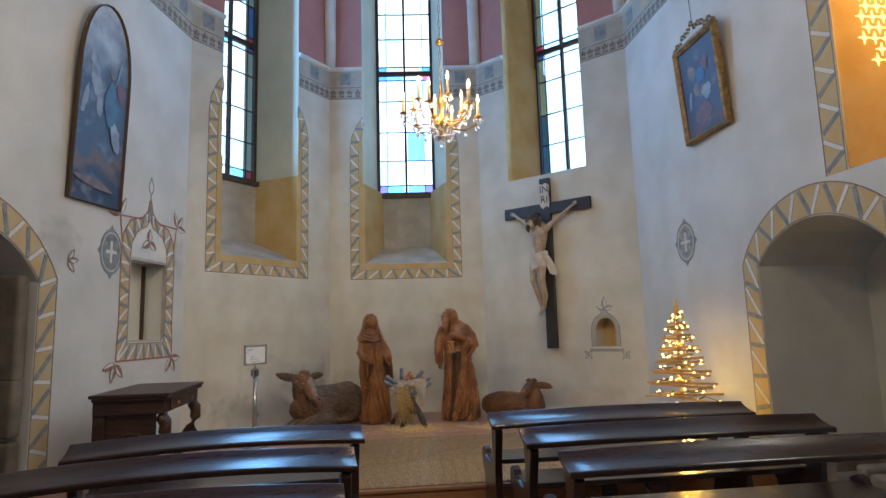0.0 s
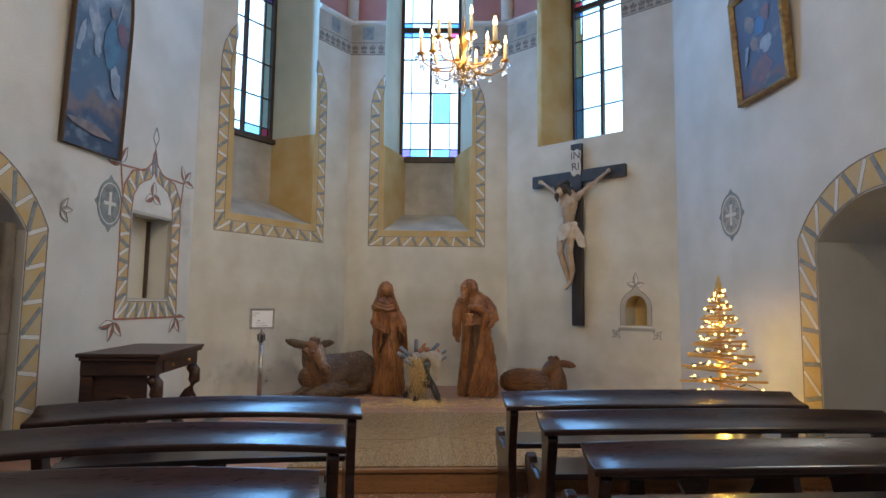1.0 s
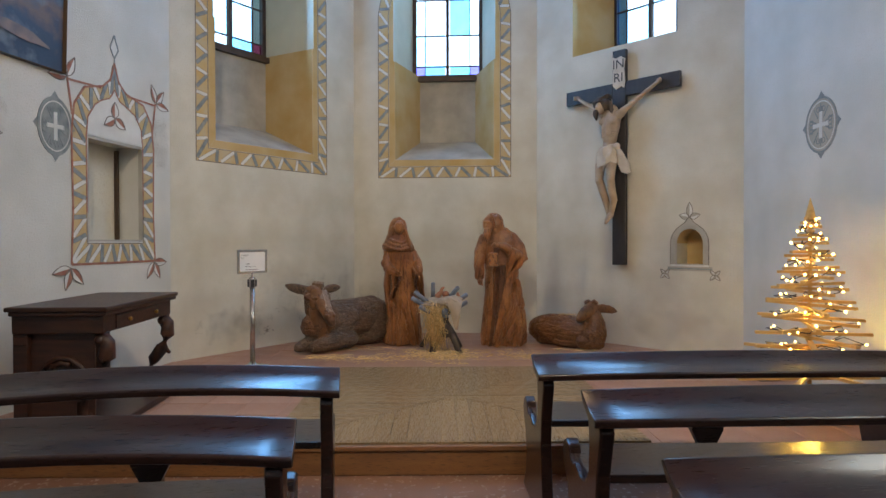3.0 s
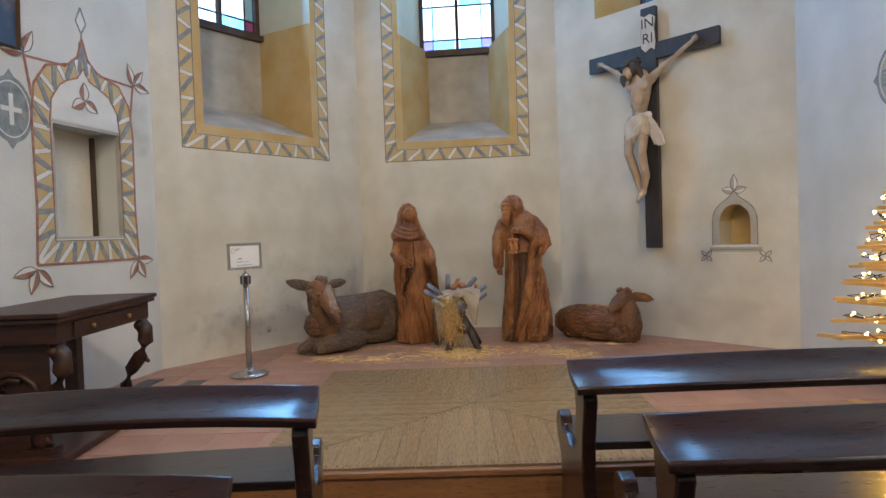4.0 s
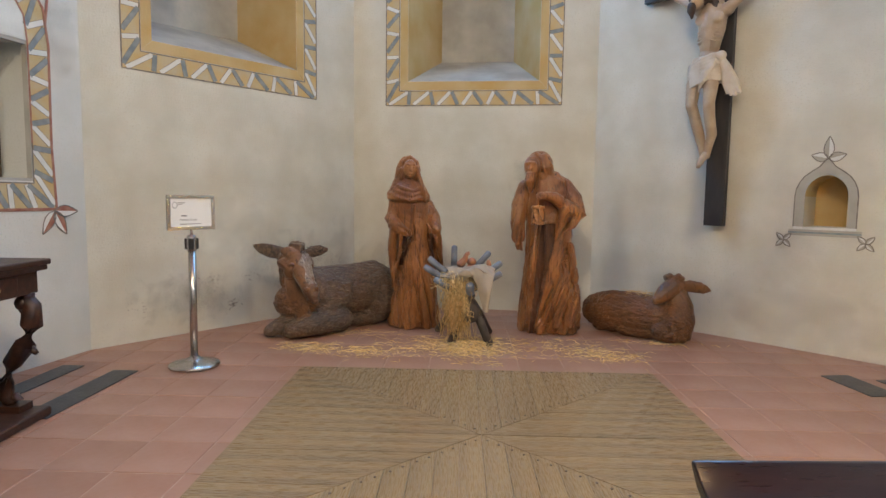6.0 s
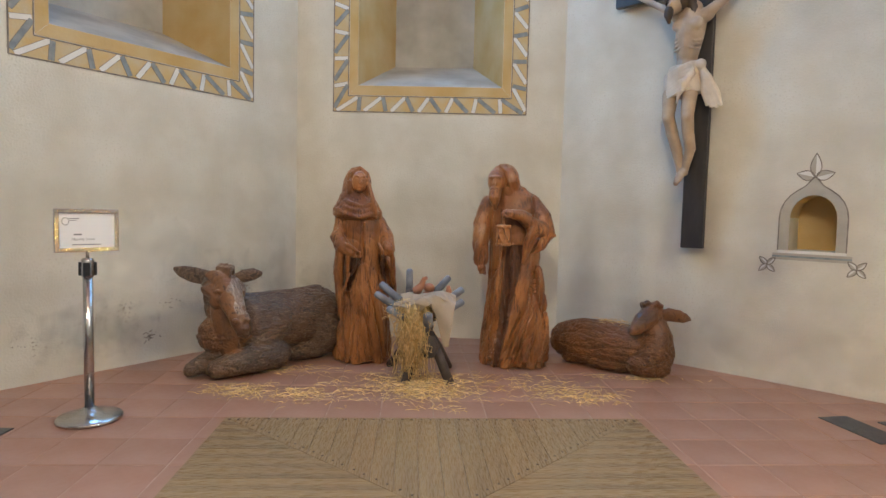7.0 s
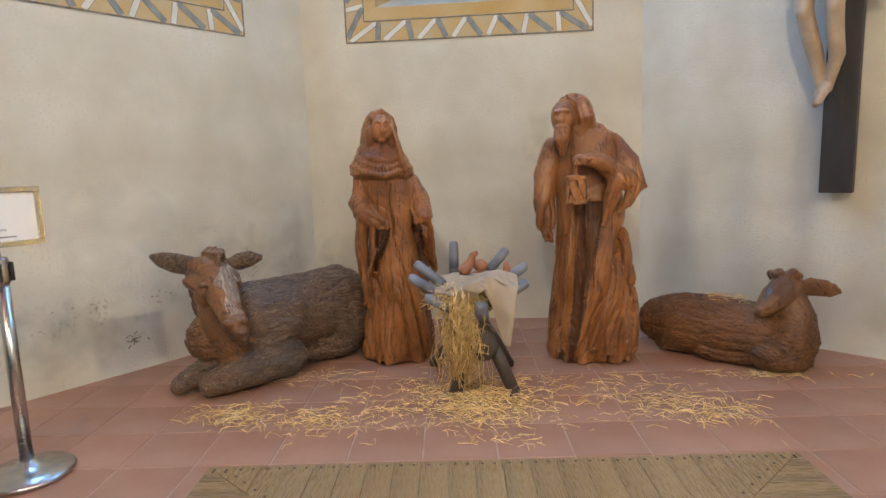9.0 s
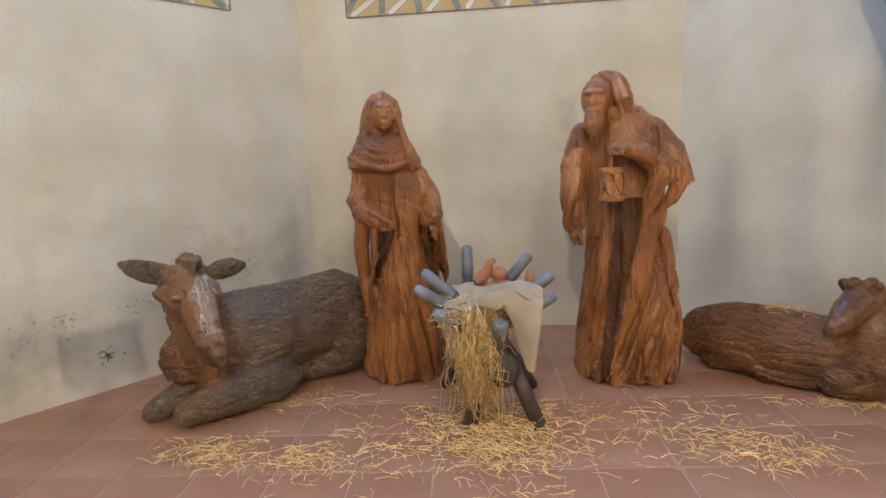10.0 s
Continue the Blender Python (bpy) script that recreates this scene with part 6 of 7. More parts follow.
for x in (-0.16, -0.015):
    ball(bm, (x, Y - 0.10, 1.965), (0.040, 0.040, 0.045))
limb(bm, [(-0.075, Y, 1.55), (-0.078, Y - 0.045, 1.50), (-0.082, Y - 0.07, 1.465)], [0.028, 0.028, 0.020], 10)
limb(bm, [(-0.045, Y - 0.01, 1.57), (-0.055, Y - 0.065, 1.52), (-0.066, Y - 0.095, 1.475)], [0.028, 0.028, 0.020], 10)
for sgn, hx_, hz in ((-1, -0.545, 3.03), (1, 0.505, 3.055)):
    ball(bm, (hx_, -0.13, hz), (0.034, 0.026, 0.032))
    for q in range(4):
        tube(bm, [(hx_ + sgn * 0.01, -0.14, hz + 0.018 - 0.012 * q), (hx_ + sgn * 0.03, -0.165, hz + 0.022 - 0.014 * q), (hx_ + sgn * 0.012, -0.178, hz + 0.012 - 0.012 * q)], [0.009, 0.009, 0.007], 6)
for sgn in (-1, 1):
    ball(bm, (-0.045 + sgn * 0.058, Y - 0.085, 2.66), (0.062, 0.035, 0.050))
    for q in range(4):
        tube(bm, [(-0.055 + sgn * 0.02, Y - 0.10 + 0.004 * q, 2.585 - 0.028 * q), (-0.058 + sgn * 0.065, Y - 0.085, 2.565 - 0.03 * q), (-0.06 + sgn * 0.10, Y - 0.03, 2.57 - 0.028 * q)], [0.007, 0.009, 0.007], 6)
limb(bm, [(-0.05, Y, 2.76), (-0.10, Y - 0.05, 2.83)], [0.045, 0.045], 10)
ball(bm, (-0.135, Y - 0.105, 2.825), (0.058, 0.068, 0.086), Matrix.Rotation(0.42, 4, "Y"), 16)
limb(bm, [(-0.145, Y - 0.165, 2.83), (-0.155, Y - 0.178, 2.80)], [0.007, 0.012], 8)
figure = fused("carved_figure", bm, SKIN, CRUCIFIX, "pale painted carved wooden figure", 0.006)
bm = bmesh.new()
ball(bm, (-0.118, Y - 0.075, 2.86), (0.085, 0.088, 0.085), Matrix.Rotation(0.42, 4, "Y"), 16)
for pts, rad in (([(-0.05, Y - 0.06, 2.86), (-0.02, Y - 0.05, 2.78), (0.0, Y - 0.09, 2.70)], [0.045, 0.036, 0.014]), ([(-0.19, Y - 0.08, 2.84), (-0.195, Y - 0.10, 2.76), (-0.175, Y - 0.13, 2.68)], [0.030, 0.024, 0.010]),
                 ([(-0.165, Y - 0.155, 2.77), (-0.17, Y - 0.15, 2.73), (-0.168, Y - 0.14, 2.685)], [0.036, 0.034, 0.014])):
    limb(bm, pts, rad, 10)
for q in range(3):
    tube(bm, [(-0.122 + (0.096 + 0.004 * q) * math.cos(k * math.tau / 16), Y - 0.085 + 0.10 * math.sin(k * math.tau / 16), 2.885 + 0.016 * q + 0.045 * math.cos(k * math.tau / 16) + 0.012 * math.sin(k * 2.4 + q * 2)) for k in range(17)], 0.012, 6)
fused("hair", bm, HAIR, figure, "dark brown painted hair, beard and twisted crown", 0.006, lambda p: -0.004 * max(0.0, ridge(Vector((p.x * 60, p.y * 60, p.z * 16)))))
bm = bmesh.new()
loft(bm, [(2.16, -0.085, Y - 0.01, 0.145, 0.118), (2.22, -0.082, Y - 0.01, 0.150, 0.122), (2.30, -0.08, Y, 0.135, 0.115), (2.365, -0.078, Y, 0.118, 0.105)], 36)
for k in range(8):
    z = 2.355 - k * 0.026
    tube(bm, [(-0.225, Y - 0.02, z - 0.05), (-0.165, Y - 0.105, z - 0.055), (-0.08, Y - 0.128, z - 0.02), (0.0, Y - 0.105, z + 0.012), (0.055, Y - 0.03, z + 0.03 - 0.004 * k)], [0.012, 0.015, 0.016, 0.015, 0.012], 8)
for k in range(3):
    tube(bm, [(0.02, Y - 0.10, 2.33 - 0.02 * k), (-0.05, Y - 0.13, 2.22 - 0.03 * k), (-0.09, Y - 0.115, 2.07 + 0.02 * k)], [0.015, 0.022, 0.008], 8)
ball(bm, (0.06, Y - 0.07, 2.355), (0.042, 0.036, 0.040))
for k in range(7):
    u = k / 6
    tube(bm, [(0.06, Y - 0.06, 2.345), (0.085 + 0.035 * u, Y - 0.055, 2.25), (0.085 + 0.085 * u, Y - 0.03 + 0.02 * (k % 2), 2.14), (0.105 + 0.10 * u, Y - 0.02, 2.02 + 0.05 * abs(u - 0.55) + 0.015 * (k % 2))], [0.018, 0.024, 0.026, 0.012], 8)
fused("loincloth", bm, DRAPE, figure, "cream painted draped loincloth with a hanging end", 0.006)


def ear(bm, pts, rad):
    """A long leaf-shaped ear with its broad side upright."""
    tube(bm, pts, [r * 0.5 for r in rad], 12, 0, 2.0)


bm = bmesh.new()
limb(bm, [(-1.42, 9.44, 0.28), (-1.30, 9.57, 0.33), (-1.08, 9.82, 0.335), (-0.88, 10.06, 0.33), (-0.78, 10.18, 0.29)], [0.16, 0.235, 0.228, 0.250, 0.18], 22)
ball(bm, (-0.84, 10.06, 0.28), (0.22, 0.24, 0.275), None, 20)
limb(bm, [(-1.33, 9.52, 0.36), (-1.42, 9.46, 0.52), (-1.445, 9.42, 0.64)], [0.17, 0.130, 0.092], 18)
limb(bm, [(-1.40, 9.43, 0.60), (-1.37, 9.38, 0.46), (-1.34, 9.38, 0.28), (-1.31, 9.42, 0.16)], [0.085, 0.090, 0.092, 0.085], 18)
head_from = len(bm.verts)
# the head hangs forward: broad brow, flat cheeks, narrow nose, squared muzzle
limb(bm, [(-1.44, 9.395, 0.690), (-1.405, 9.325, 0.645), (-1.345, 9.255, 0.560), (-1.285, 9.200, 0.475), (-1.245, 9.172, 0.420), (-1.225, 9.160, 0.385)], [0.078, 0.100, 0.084, 0.066, 0.066, 0.054], 22)
for sgn in (-1, 1):
    sx, sy = 0.65 * sgn, 0.60 * sgn
    ball(bm, (-1.395 + sx * 0.055, 9.310 + sy * 0.055, 0.585), (0.075, 0.075, 0.105), Matrix.Rotation(0.5, 4, "Y"), 14)
    ball(bm, (-1.362 + sx * 0.085, 9.250 + sy * 0.085, 0.622), (0.020, 0.020, 0.014))
    ball(bm, (-1.225 + sx * 0.045, 9.128 + sy * 0.045, 0.435), (0.026, 0.022, 0.026))
limb(bm, [(-1.255, 9.185, 0.385), (-1.225, 9.165, 0.352), (-1.205, 9.155, 0.345)], [0.046, 0.044, 0.034], 12)
ear(bm, [(-1.49, 9.40, 0.672), (-1.57, 9.40, 0.690), (-1.66, 9.405, 0.710), (-1.74, 9.415, 0.732), (-1.79, 9.42, 0.748)], [0.036, 0.056, 0.060, 0.042, 0.014])
ear(bm, [(-1.385, 9.41, 0.685), (-1.32, 9.43, 0.705), (-1.25, 9.44, 0.722), (-1.19, 9.45, 0.725)], [0.032, 0.050, 0.046, 0.014])
for k in range(9):
    x = -1.50 + 0.0155 * k
    tube(bm, [(x, 9.45 - 0.010 * k, 0.68), (x + 0.004, 9.425 - 0.011 * k, 0.775 + 0.012 * math.sin(k * 1.9)), (x + 0.012, 9.375 - 0.011 * k, 0.765), (x + 0.016, 9.35 - 0.010 * k, 0.715)], [0.026, 0.022, 0.018, 0.010], 8)
for v in list(bm.verts)[head_from:]:
    out = max(0.0, min(1.0, (-1.52 - v.co.x) / 0.25))
    v.co += Vector((0.065, 0.040, 0.0)) * (1 - 0.5 * out)
limb(bm, [(-1.04, 9.58, 0.12), (-1.14, 9.44, 0.125), (-1.26, 9.33, 0.105), (-1.36, 9.25, 0.075)], [0.105, 0.105, 0.088, 0.070], 16)
ball(bm, (-0.82, 10.02, 0.25), (0.20, 0.22, 0.245), None, 18)
limb(bm, [(-1.08, 9.66, 0.36), (-1.16, 9.55, 0.24), (-1.18, 9.46, 0.14)], [0.15, 0.13, 0.10], 14)
limb(bm, [(-1.40, 9.44, 0.15), (-1.49, 9.35, 0.09), (-1.555, 9.28, 0.06)], [0.095, 0.070, 0.055], 14)
limb(bm, [(-0.84, 9.95, 0.13), (-1.00, 9.84, 0.085), (-1.10, 9.78, 0.06)], [0.13, 0.085, 0.055], 14)
limb(bm, [(-1.05, 9.62, 0.06), (-1.3, 9.42, 0.05), (-1.45, 9.34, 0.04)], [0.06, 0.05, 0.04], 10)
bmesh.ops.translate(bm, verts=bm.verts, vec=(1.2, -9.6, 0))
BROW, MUZZLE = Vector((-0.150, -0.245, 0.68)), Vector((0.035, -0.405, 0.40))


def donkey_paint(c):
    """Reddish head, warm light on the breast painted in the same wood, a pale streaked blaze down the face, dark coat
    elsewhere.
    """
    ax = MUZZLE - BROW
    k = (c - BROW).dot(ax) / ax.length_squared
    off = c - BROW - ax * max(0.0, min(1.0, k))
    wob = noise.noise(c * 16)
    if c.z > 0.705:
        return 1 if abs(c.x + 0.19) < 0.09 else 0
    if off.length < 0.17 and -0.15 < k < 1.3 and c.y < -0.17:
        if off.dot(Vector((0.72, -0.30, 0.45))) > 0.052 - 0.02 * k + 0.035 * wob and k < 0.86:
            return 2
        return 1
    if (c - Vector((-0.16, -0.24, 0.34))).length < 0.19 + 0.05 * wob:
        return 1
    return 0



carve("carved_donkey_statue", bm, [FUR, FACE_WOOD, BLAZE], pose(-1.2, 9.6, 0), "dark brown carved wooden donkey lying on the tiles", "statue", hair_cut(0.64, 0.77, Vector((-0.055, -0.32, 0.53)), [(-0.040, -0.265, 0.600), (-0.147, -0.365, 0.600), (0.065, -0.425, 0.420), (0.010, -0.475, 0.420)]), donkey_paint, 0.0055, 1)

bm = bmesh.new()
limb(bm, [(1.20, 10.13, 0.18), (1.33, 10.04, 0.19), (1.52, 9.90, 0.19), (1.70, 9.77, 0.19), (1.85, 9.68, 0.18)], [0.15, 0.185, 0.185, 0.175, 0.15], 20)
limb(bm, [(1.84, 9.66, 0.18), (1.86, 9.67, 0.32), (1.84, 9.68, 0.42)], [0.17, 0.130, 0.088], 16)
limb(bm, [(1.86, 9.68, 0.480), (1.80, 9.66, 0.465), (1.72, 9.62, 0.420), (1.66, 9.59, 0.375), (1.635, 9.58, 0.36)], [0.064, 0.086, 0.076, 0.056, 0.040], 16)
for k in range(6):
    ball(bm, (1.75 + 0.024 * k, 9.68 - 0.006 * k, 0.545 + 0.012 * math.sin(k * 2)), (0.028, 0.044, 0.024))
ear(bm, [(1.87, 9.65, 0.475), (1.94, 9.65, 0.478), (2.04, 9.66, 0.465), (2.11, 9.67, 0.445), (2.15, 9.68, 0.438)], [0.034, 0.052, 0.048, 0.030, 0.010])
ear(bm, [(1.81, 9.71, 0.50), (1.765, 9.745, 0.53), (1.74, 9.76, 0.545)], [0.03, 0.034, 0.012])
limb(bm, [(1.70, 9.64, 0.10), (1.80, 9.60, 0.09), (1.90, 9.62, 0.08)], [0.09, 0.085, 0.075], 14)
limb(bm, [(1.42, 9.86, 0.08), (1.55, 9.77, 0.07), (1.64, 9.72, 0.06)], [0.075, 0.065, 0.05], 12)
limb(bm, [(1.22, 10.05, 0.08), (1.35, 9.96, 0.06)], [0.08, 0.055], 12)
for v in bm.verts:
    v.co.x, v.co.y = 1.20 + (v.co.x - 1.20) * 0.90, 10.13 + (v.co.y - 10.13) * 0.93
bmesh.ops.translate(bm, verts=bm.verts, vec=(-1.5, -9.85, 0))
carve("carved_lamb_statue", bm, [FUR_RED, FACE_WOOD], pose(1.5, 9.85, 0), "reddish-brown carved wooden lamb lying on the tiles", "statue", hair_cut(0.8, -0.6, Vector((0.24, -0.20, 0.43)), [(0.245, -0.272, 0.462)]), lambda c: 1 if c.z > 0.345 + 0.04 * noise.noise(c * 20) and c.x > 0.06 and c.z < 0.535 else 0, 0.0055, 1)


# ---- manger ----
def straw_blades(bm, place, count, rng_, lean=0.12, ln=(0.05, 0.16)):
    for _ in range(count):
        p = Vector(place(rng_))
        a = rng_.uniform(0, math.tau)
        d = Vector((math.cos(a), math.sin(a), rng_.uniform(-lean, lean))).normalized() * rng_.uniform(*ln)
        b = d.cross(Vector((0, 0, 1))).normalized() * rng_.uniform(0.0012, 0.0026)
        u = Vector((0, 0, rng_.uniform(0.0015, 0.003)))
        m_ = p + d * 0.5 + Vector((rng_.uniform(-0.012, 0.012), rng_.uniform(-0.012, 0.012), rng_.uniform(0, 0.01)))
        rings = []
        for q in (p, m_, p + d):
            rings.append([bm.verts.new(q - b), bm.verts.new(q + b), bm.verts.new(q + u)])
        for r0, r1 in zip(rings, rings[1:]):
            for k in range(3):
                bm.faces.new((r0[k], r0[(k + 1) % 3], r1[(k + 1) % 3], r1[k]))


mg = thing("manger", pose(0.03, 9.48, 0), "rough manger of crossed grey logs filled with straw", "manger")
logs = [((-0.10, 0.12, 0.40), (-0.10, 0.16, 0.80), 0.028), ((0.06, 0.02, 0.38), (-0.33, 0.02, 0.70), 0.028), ((0.08, -0.04, 0.36), (-0.36, -0.05, 0.635), 0.028), ((0.06, -0.10, 0.36), (-0.25, -0.14, 0.535), 0.028),
        ((-0.08, 0.10, 0.40), (0.22, 0.16, 0.75), 0.028), ((-0.06, 0.03, 0.38), (0.33, 0.06, 0.67), 0.028), ((-0.04, -0.05, 0.36), (0.33, -0.04, 0.59), 0.028), ((0.055, -0.10, 0.30), (0.062, -0.22, 0.515), 0.036)]
for a, b, r in logs:
    bm = bmesh.new()
    a, b = Vector(a), Vector(a).lerp(Vector(b), 0.9)
    k = a.lerp(b, 0.62)
    tube(bm, [a, a.lerp(b, 0.3) + Vector((0, 0, 0.01)), k], [r * 1.05, r * 1.02, r], 10, 0)
    tube(bm, [k, b, b + (b - a).normalized() * 0.014], [r, r * 0.92, r * 0.55], 10, 1)
    part("stake", bm, [LOG, LOG_SKYLIT], mg)
for a, b in (((0.225, -0.17, 0.0), (0.04, -0.02, 0.36)), ((-0.09, -0.18, 0.0), (0.02, -0.03, 0.36)), ((-0.25, 0.30, 0.0), (-0.02, 0.06, 0.38)), ((0.20, 0.30, 0.0), (0.02, 0.06, 0.38))):
    bm = bmesh.new()
    d = (Vector(b) - Vector(a))
    tube(bm, [Vector(a) + Vector((0, 0, 0.004)), Vector(a) + d * 0.5 + Vector((0.01, 0, 0)), b], [0.034, 0.036, 0.034], 10)
    part("leg", bm, LOG, mg)
bm = bmesh.new()
ball(bm, (0.065, -0.14, 0.26), (0.075, 0.055, 0.085), None, 12)
part("knot", bm, LOG, mg)
rs = random.Random(21)
bm = bmesh.new()
straw_blades(bm, lambda r: (r.gauss(-0.03, 0.085), r.gauss(0.0, 0.08), 0.44 + abs(r.gauss(0, 0.04))), 620, rs, 0.5, (0.04, 0.11))
straw_blades(bm, lambda r: (r.gauss(-0.12, 0.035), r.uniform(-0.16, 0.06), r.uniform(0.42, 0.56)), 420, rs, 0.9, (0.02, 0.07))
for _ in range(520):
    x, y = rs.gauss(-0.055, 0.048), rs.uniform(-0.20, -0.02)
    z0, z1 = rs.uniform(0.35, 0.58), rs.uniform(0.02, 0.35)
    p0, p1 = Vector((x * 0.9, y, z0)), Vector((x * 1.1 + rs.gauss(0.02, 0.03), y + rs.gauss(-0.02, 0.02), z1))
    curl = [p0.lerp(p1, q / 5) + Vector((rs.gauss(0, 0.018), rs.gauss(-0.012, 0.018), rs.gauss(0, 0.012))) * (0.4 if q in (0, 5) else 1) for q in range(6)]
    tube(bm, curl, 0.0021, 3)
tagged(part("hanging_straw", bm, STRAW, mg), "golden straw hanging out of the manger", kind="stuff")
bm = bmesh.new()
ball(bm, (-0.03, 0.04, 0.46), (0.13, 0.12, 0.08), None, 16)
part("straw_core", bm, mat("packed_straw", (0.30, 0.18, 0.06), (0.18, 0.10, 0.04), 0.9, scale=30, fine=120, bump=0.8), mg)

bm = bmesh.new()
NU, NV = 30, 34
grid = []
for j in range(NV + 1):
    row = []
    v = j / NV
    for i in range(NU + 1):
        u = i / NU
        if v < 0.6:
            k = v / 0.6
            x = -0.185 + 0.435 * u
            y = 0.13 - 0.26 * k
            z = 0.560 + 0.030 * math.sin(u * 3.1) + 0.022 * math.sin(6 * u + 4 * k) + 0.016 * math.sin(9 * k - 5 * u) - 0.045 * max(0, 0.22 - u) * 4
        else:
            k = (v - 0.6) / 0.4
            x = -0.185 + 0.435 * (u * (1 - 0.55 * k) + 0.55 * k * 0.80)
            y = -0.13 - 0.045 * math.sin(min(1, k * 2) * 1.57) + 0.028 * math.sin(10 * u + 2 * k)
            z = 0.560 + 0.030 * math.sin(u * 3.1) - k * (0.05 + 0.26 * max(0, min(1, (u - 0.40) * 2.4))) + 0.022 * math.sin(6 * u + 4) * (1 - k)
        nz_ = noise.noise(Vector((x * 7, y * 7, 3.0)))
        wr = max(0.0, 1 - abs(noise.noise(Vector((x * 8 + y * 9, y * 6 - x * 3, 1.7)))) * 3.2)
        row.append(bm.verts.new((x + 0.010 * nz_, y - 0.012 * wr, z + 0.014 * nz_ + 0.026 * wr)))
    grid.append(row)
for j in range(NV):
    for i in range(NU):
        f = bm.faces.new((grid[j][i], grid[j][i + 1], grid[j + 1][i + 1], grid[j + 1][i]))
        f.smooth = True
cl = link_mesh("draped_cloth", bm, CLOTH)
cl.matrix_world = pose(0.03, 9.48, 0)
sd = cl.modifiers.new("thick", "SOLIDIFY")
sd.thickness = 0.008
sd.offset = 1
ss = cl.modifiers.new("subdivide", "SUBSURF")
ss.levels = ss.render_levels = 1
tagged(cl, "crumpled cream cloth draped over the straw manger", "cloth")
bm = bmesh.new()
tube(bm, [(-0.07, 0.03, 0.56), (-0.04, 0.035, 0.625), (0.0, 0.04, 0.670), (0.015, 0.03, 0.715), (0.035, 0.02, 0.725)], [0.038, 0.036, 0.026, 0.017, 0.014], 10)
tube(bm, [(0.19, 0.07, 0.56), (0.195, 0.075, 0.63), (0.19, 0.07, 0.665)], [0.028, 0.022, 0.013], 10)
ball(bm, (0.05, 0.09, 0.645), (0.042, 0.042, 0.036), None, 12)
tube(bm, [(-0.06, 0.035, 0.562), (0.05, 0.085, 0.605), (0.19, 0.07, 0.565)], [0.02, 0.026, 0.02], 8)
ob = link_mesh("carved_infant_statue", bm, CLAY)
ob.matrix_world = pose(0.03, 9.48, 0)
tagged(ob, "small terracotta-coloured carved figure lying under the cloth", "statue")

# loose straw on the tiles
for (cx, cy, sx, sy, n) in ((0.10, 9.12, 0.20, 0.16, 620), (0.0, 9.35, 0.24, 0.16, 420), (-1.12, 9.02, 0.14, 0.08, 190), (-0.72, 8.98, 0.26, 0.12, 230), (-0.35, 9.15, 0.28, 0.22, 130), (0.95, 9.30, 0.26, 0.20, 190), (1.15, 9.12, 0.16, 0.08, 170), (1.60, 9.60, 0.20, 0.05, 90), (0.5, 9.35, 0.3, 0.25, 110), (-0.95, 9.55, 0.25, 0.12, 90), (0.2, 8.78, 0.10, 0.03, 30)):
    bm = bmesh.new()
    straw_blades(bm, lambda r: (r.gauss(cx, sx * 0.8), r.gauss(cy, sy * 0.75), 0.002 + abs(r.gauss(0, 0.008)) * (2.4 if n > 400 else 1)), int(n * 0.85), rs, 0.04, (0.02, 0.11))
    tagged(link_mesh("scattered_straw", bm, STRAW), "loose golden straw scattered on the terracotta tiles", "straw", kind="stuff")
bm = bmesh.new()
straw_blades(bm, lambda r: (r.gauss(1.52, 0.06), r.gauss(9.93, 0.05), 0.365 + abs(r.gauss(0, 0.006))), 60, rs, 0.1, (0.03, 0.08))
tagged(link_mesh("straw_tuft", bm, STRAW), "small straw tuft lying on the lamb's back", "straw", kind="stuff")

# ---- wooden slat tree with lights ----
TX, TY = 2.80, 7.14
tr = thing("slat_tree", pose(TX, TY, 0), "slatted pale pine tree wound with warm fairy lights", "christmas tree")
bm = bmesh.new()
tube(bm, [(0, 0, 0.05), (0, 0, 1.42)], [0.016, 0.012], 8)
part("pole", bm, PINE, tr)
bm = bmesh.new()
lathe(bm, [(0.030, 1.40), (0.034, 1.41), (0.024, 1.46), (0.002, 1.545)], sides=10)
part("finial", bm, PINE, tr)
for a in (0, 90):
    bm = bmesh.new()
    z = 0.0 if a == 0 else 0.031
    box(bm, -0.30, 0.30, -0.03, 0.03, z + 0.001, z + 0.03)
    ob = bevel(part("foot", bm, PINE, tr), 0.003)
    ob.rotation_euler.z = radians(a + 25)
rt = random.Random(9)
levels = 40
slat_ends = []
for k in range(levels):
    u = k / (levels - 1)
    z = 0.28 + u * 1.12
    half = 0.44 * (1 - u) ** 0.92 + 0.045
    ang = k * radians(47) + rt.uniform(-0.15, 0.15)
    bm = bmesh.new()
    box(bm, -half, half * rt.uniform(0.9, 1.05), -0.017, 0.017, -0.010, 0.010)
    ob = bevel(part("slat", bm, PINE, tr), 0.002)
    ob.matrix_basis = pose(0, 0, z, 0, rt.uniform(-2, 2), math.degrees(ang))
    slat_ends += [(half * 0.85 * math.cos(ang), half * 0.85 * math.sin(ang), z), (-half * 0.85 * math.cos(ang), -half * 0.85 * math.sin(ang), z)]
path = []
for k in range(230):
    u = k / 229
    z = 0.32 + u * 1.08
    r = (0.34 * (1 - u) ** 0.9 + 0.04) * (0.72 + 0.28 * math.sin(k * 1.7))
    a = u * math.tau * 9
    path.append((r * math.cos(a), r * math.sin(a), z + 0.022 * math.sin(k * 2.3)))
bm = bmesh.new()
tube(bm, path, 0.0035, 5)
part("light_cable", bm, CABLE, tr)
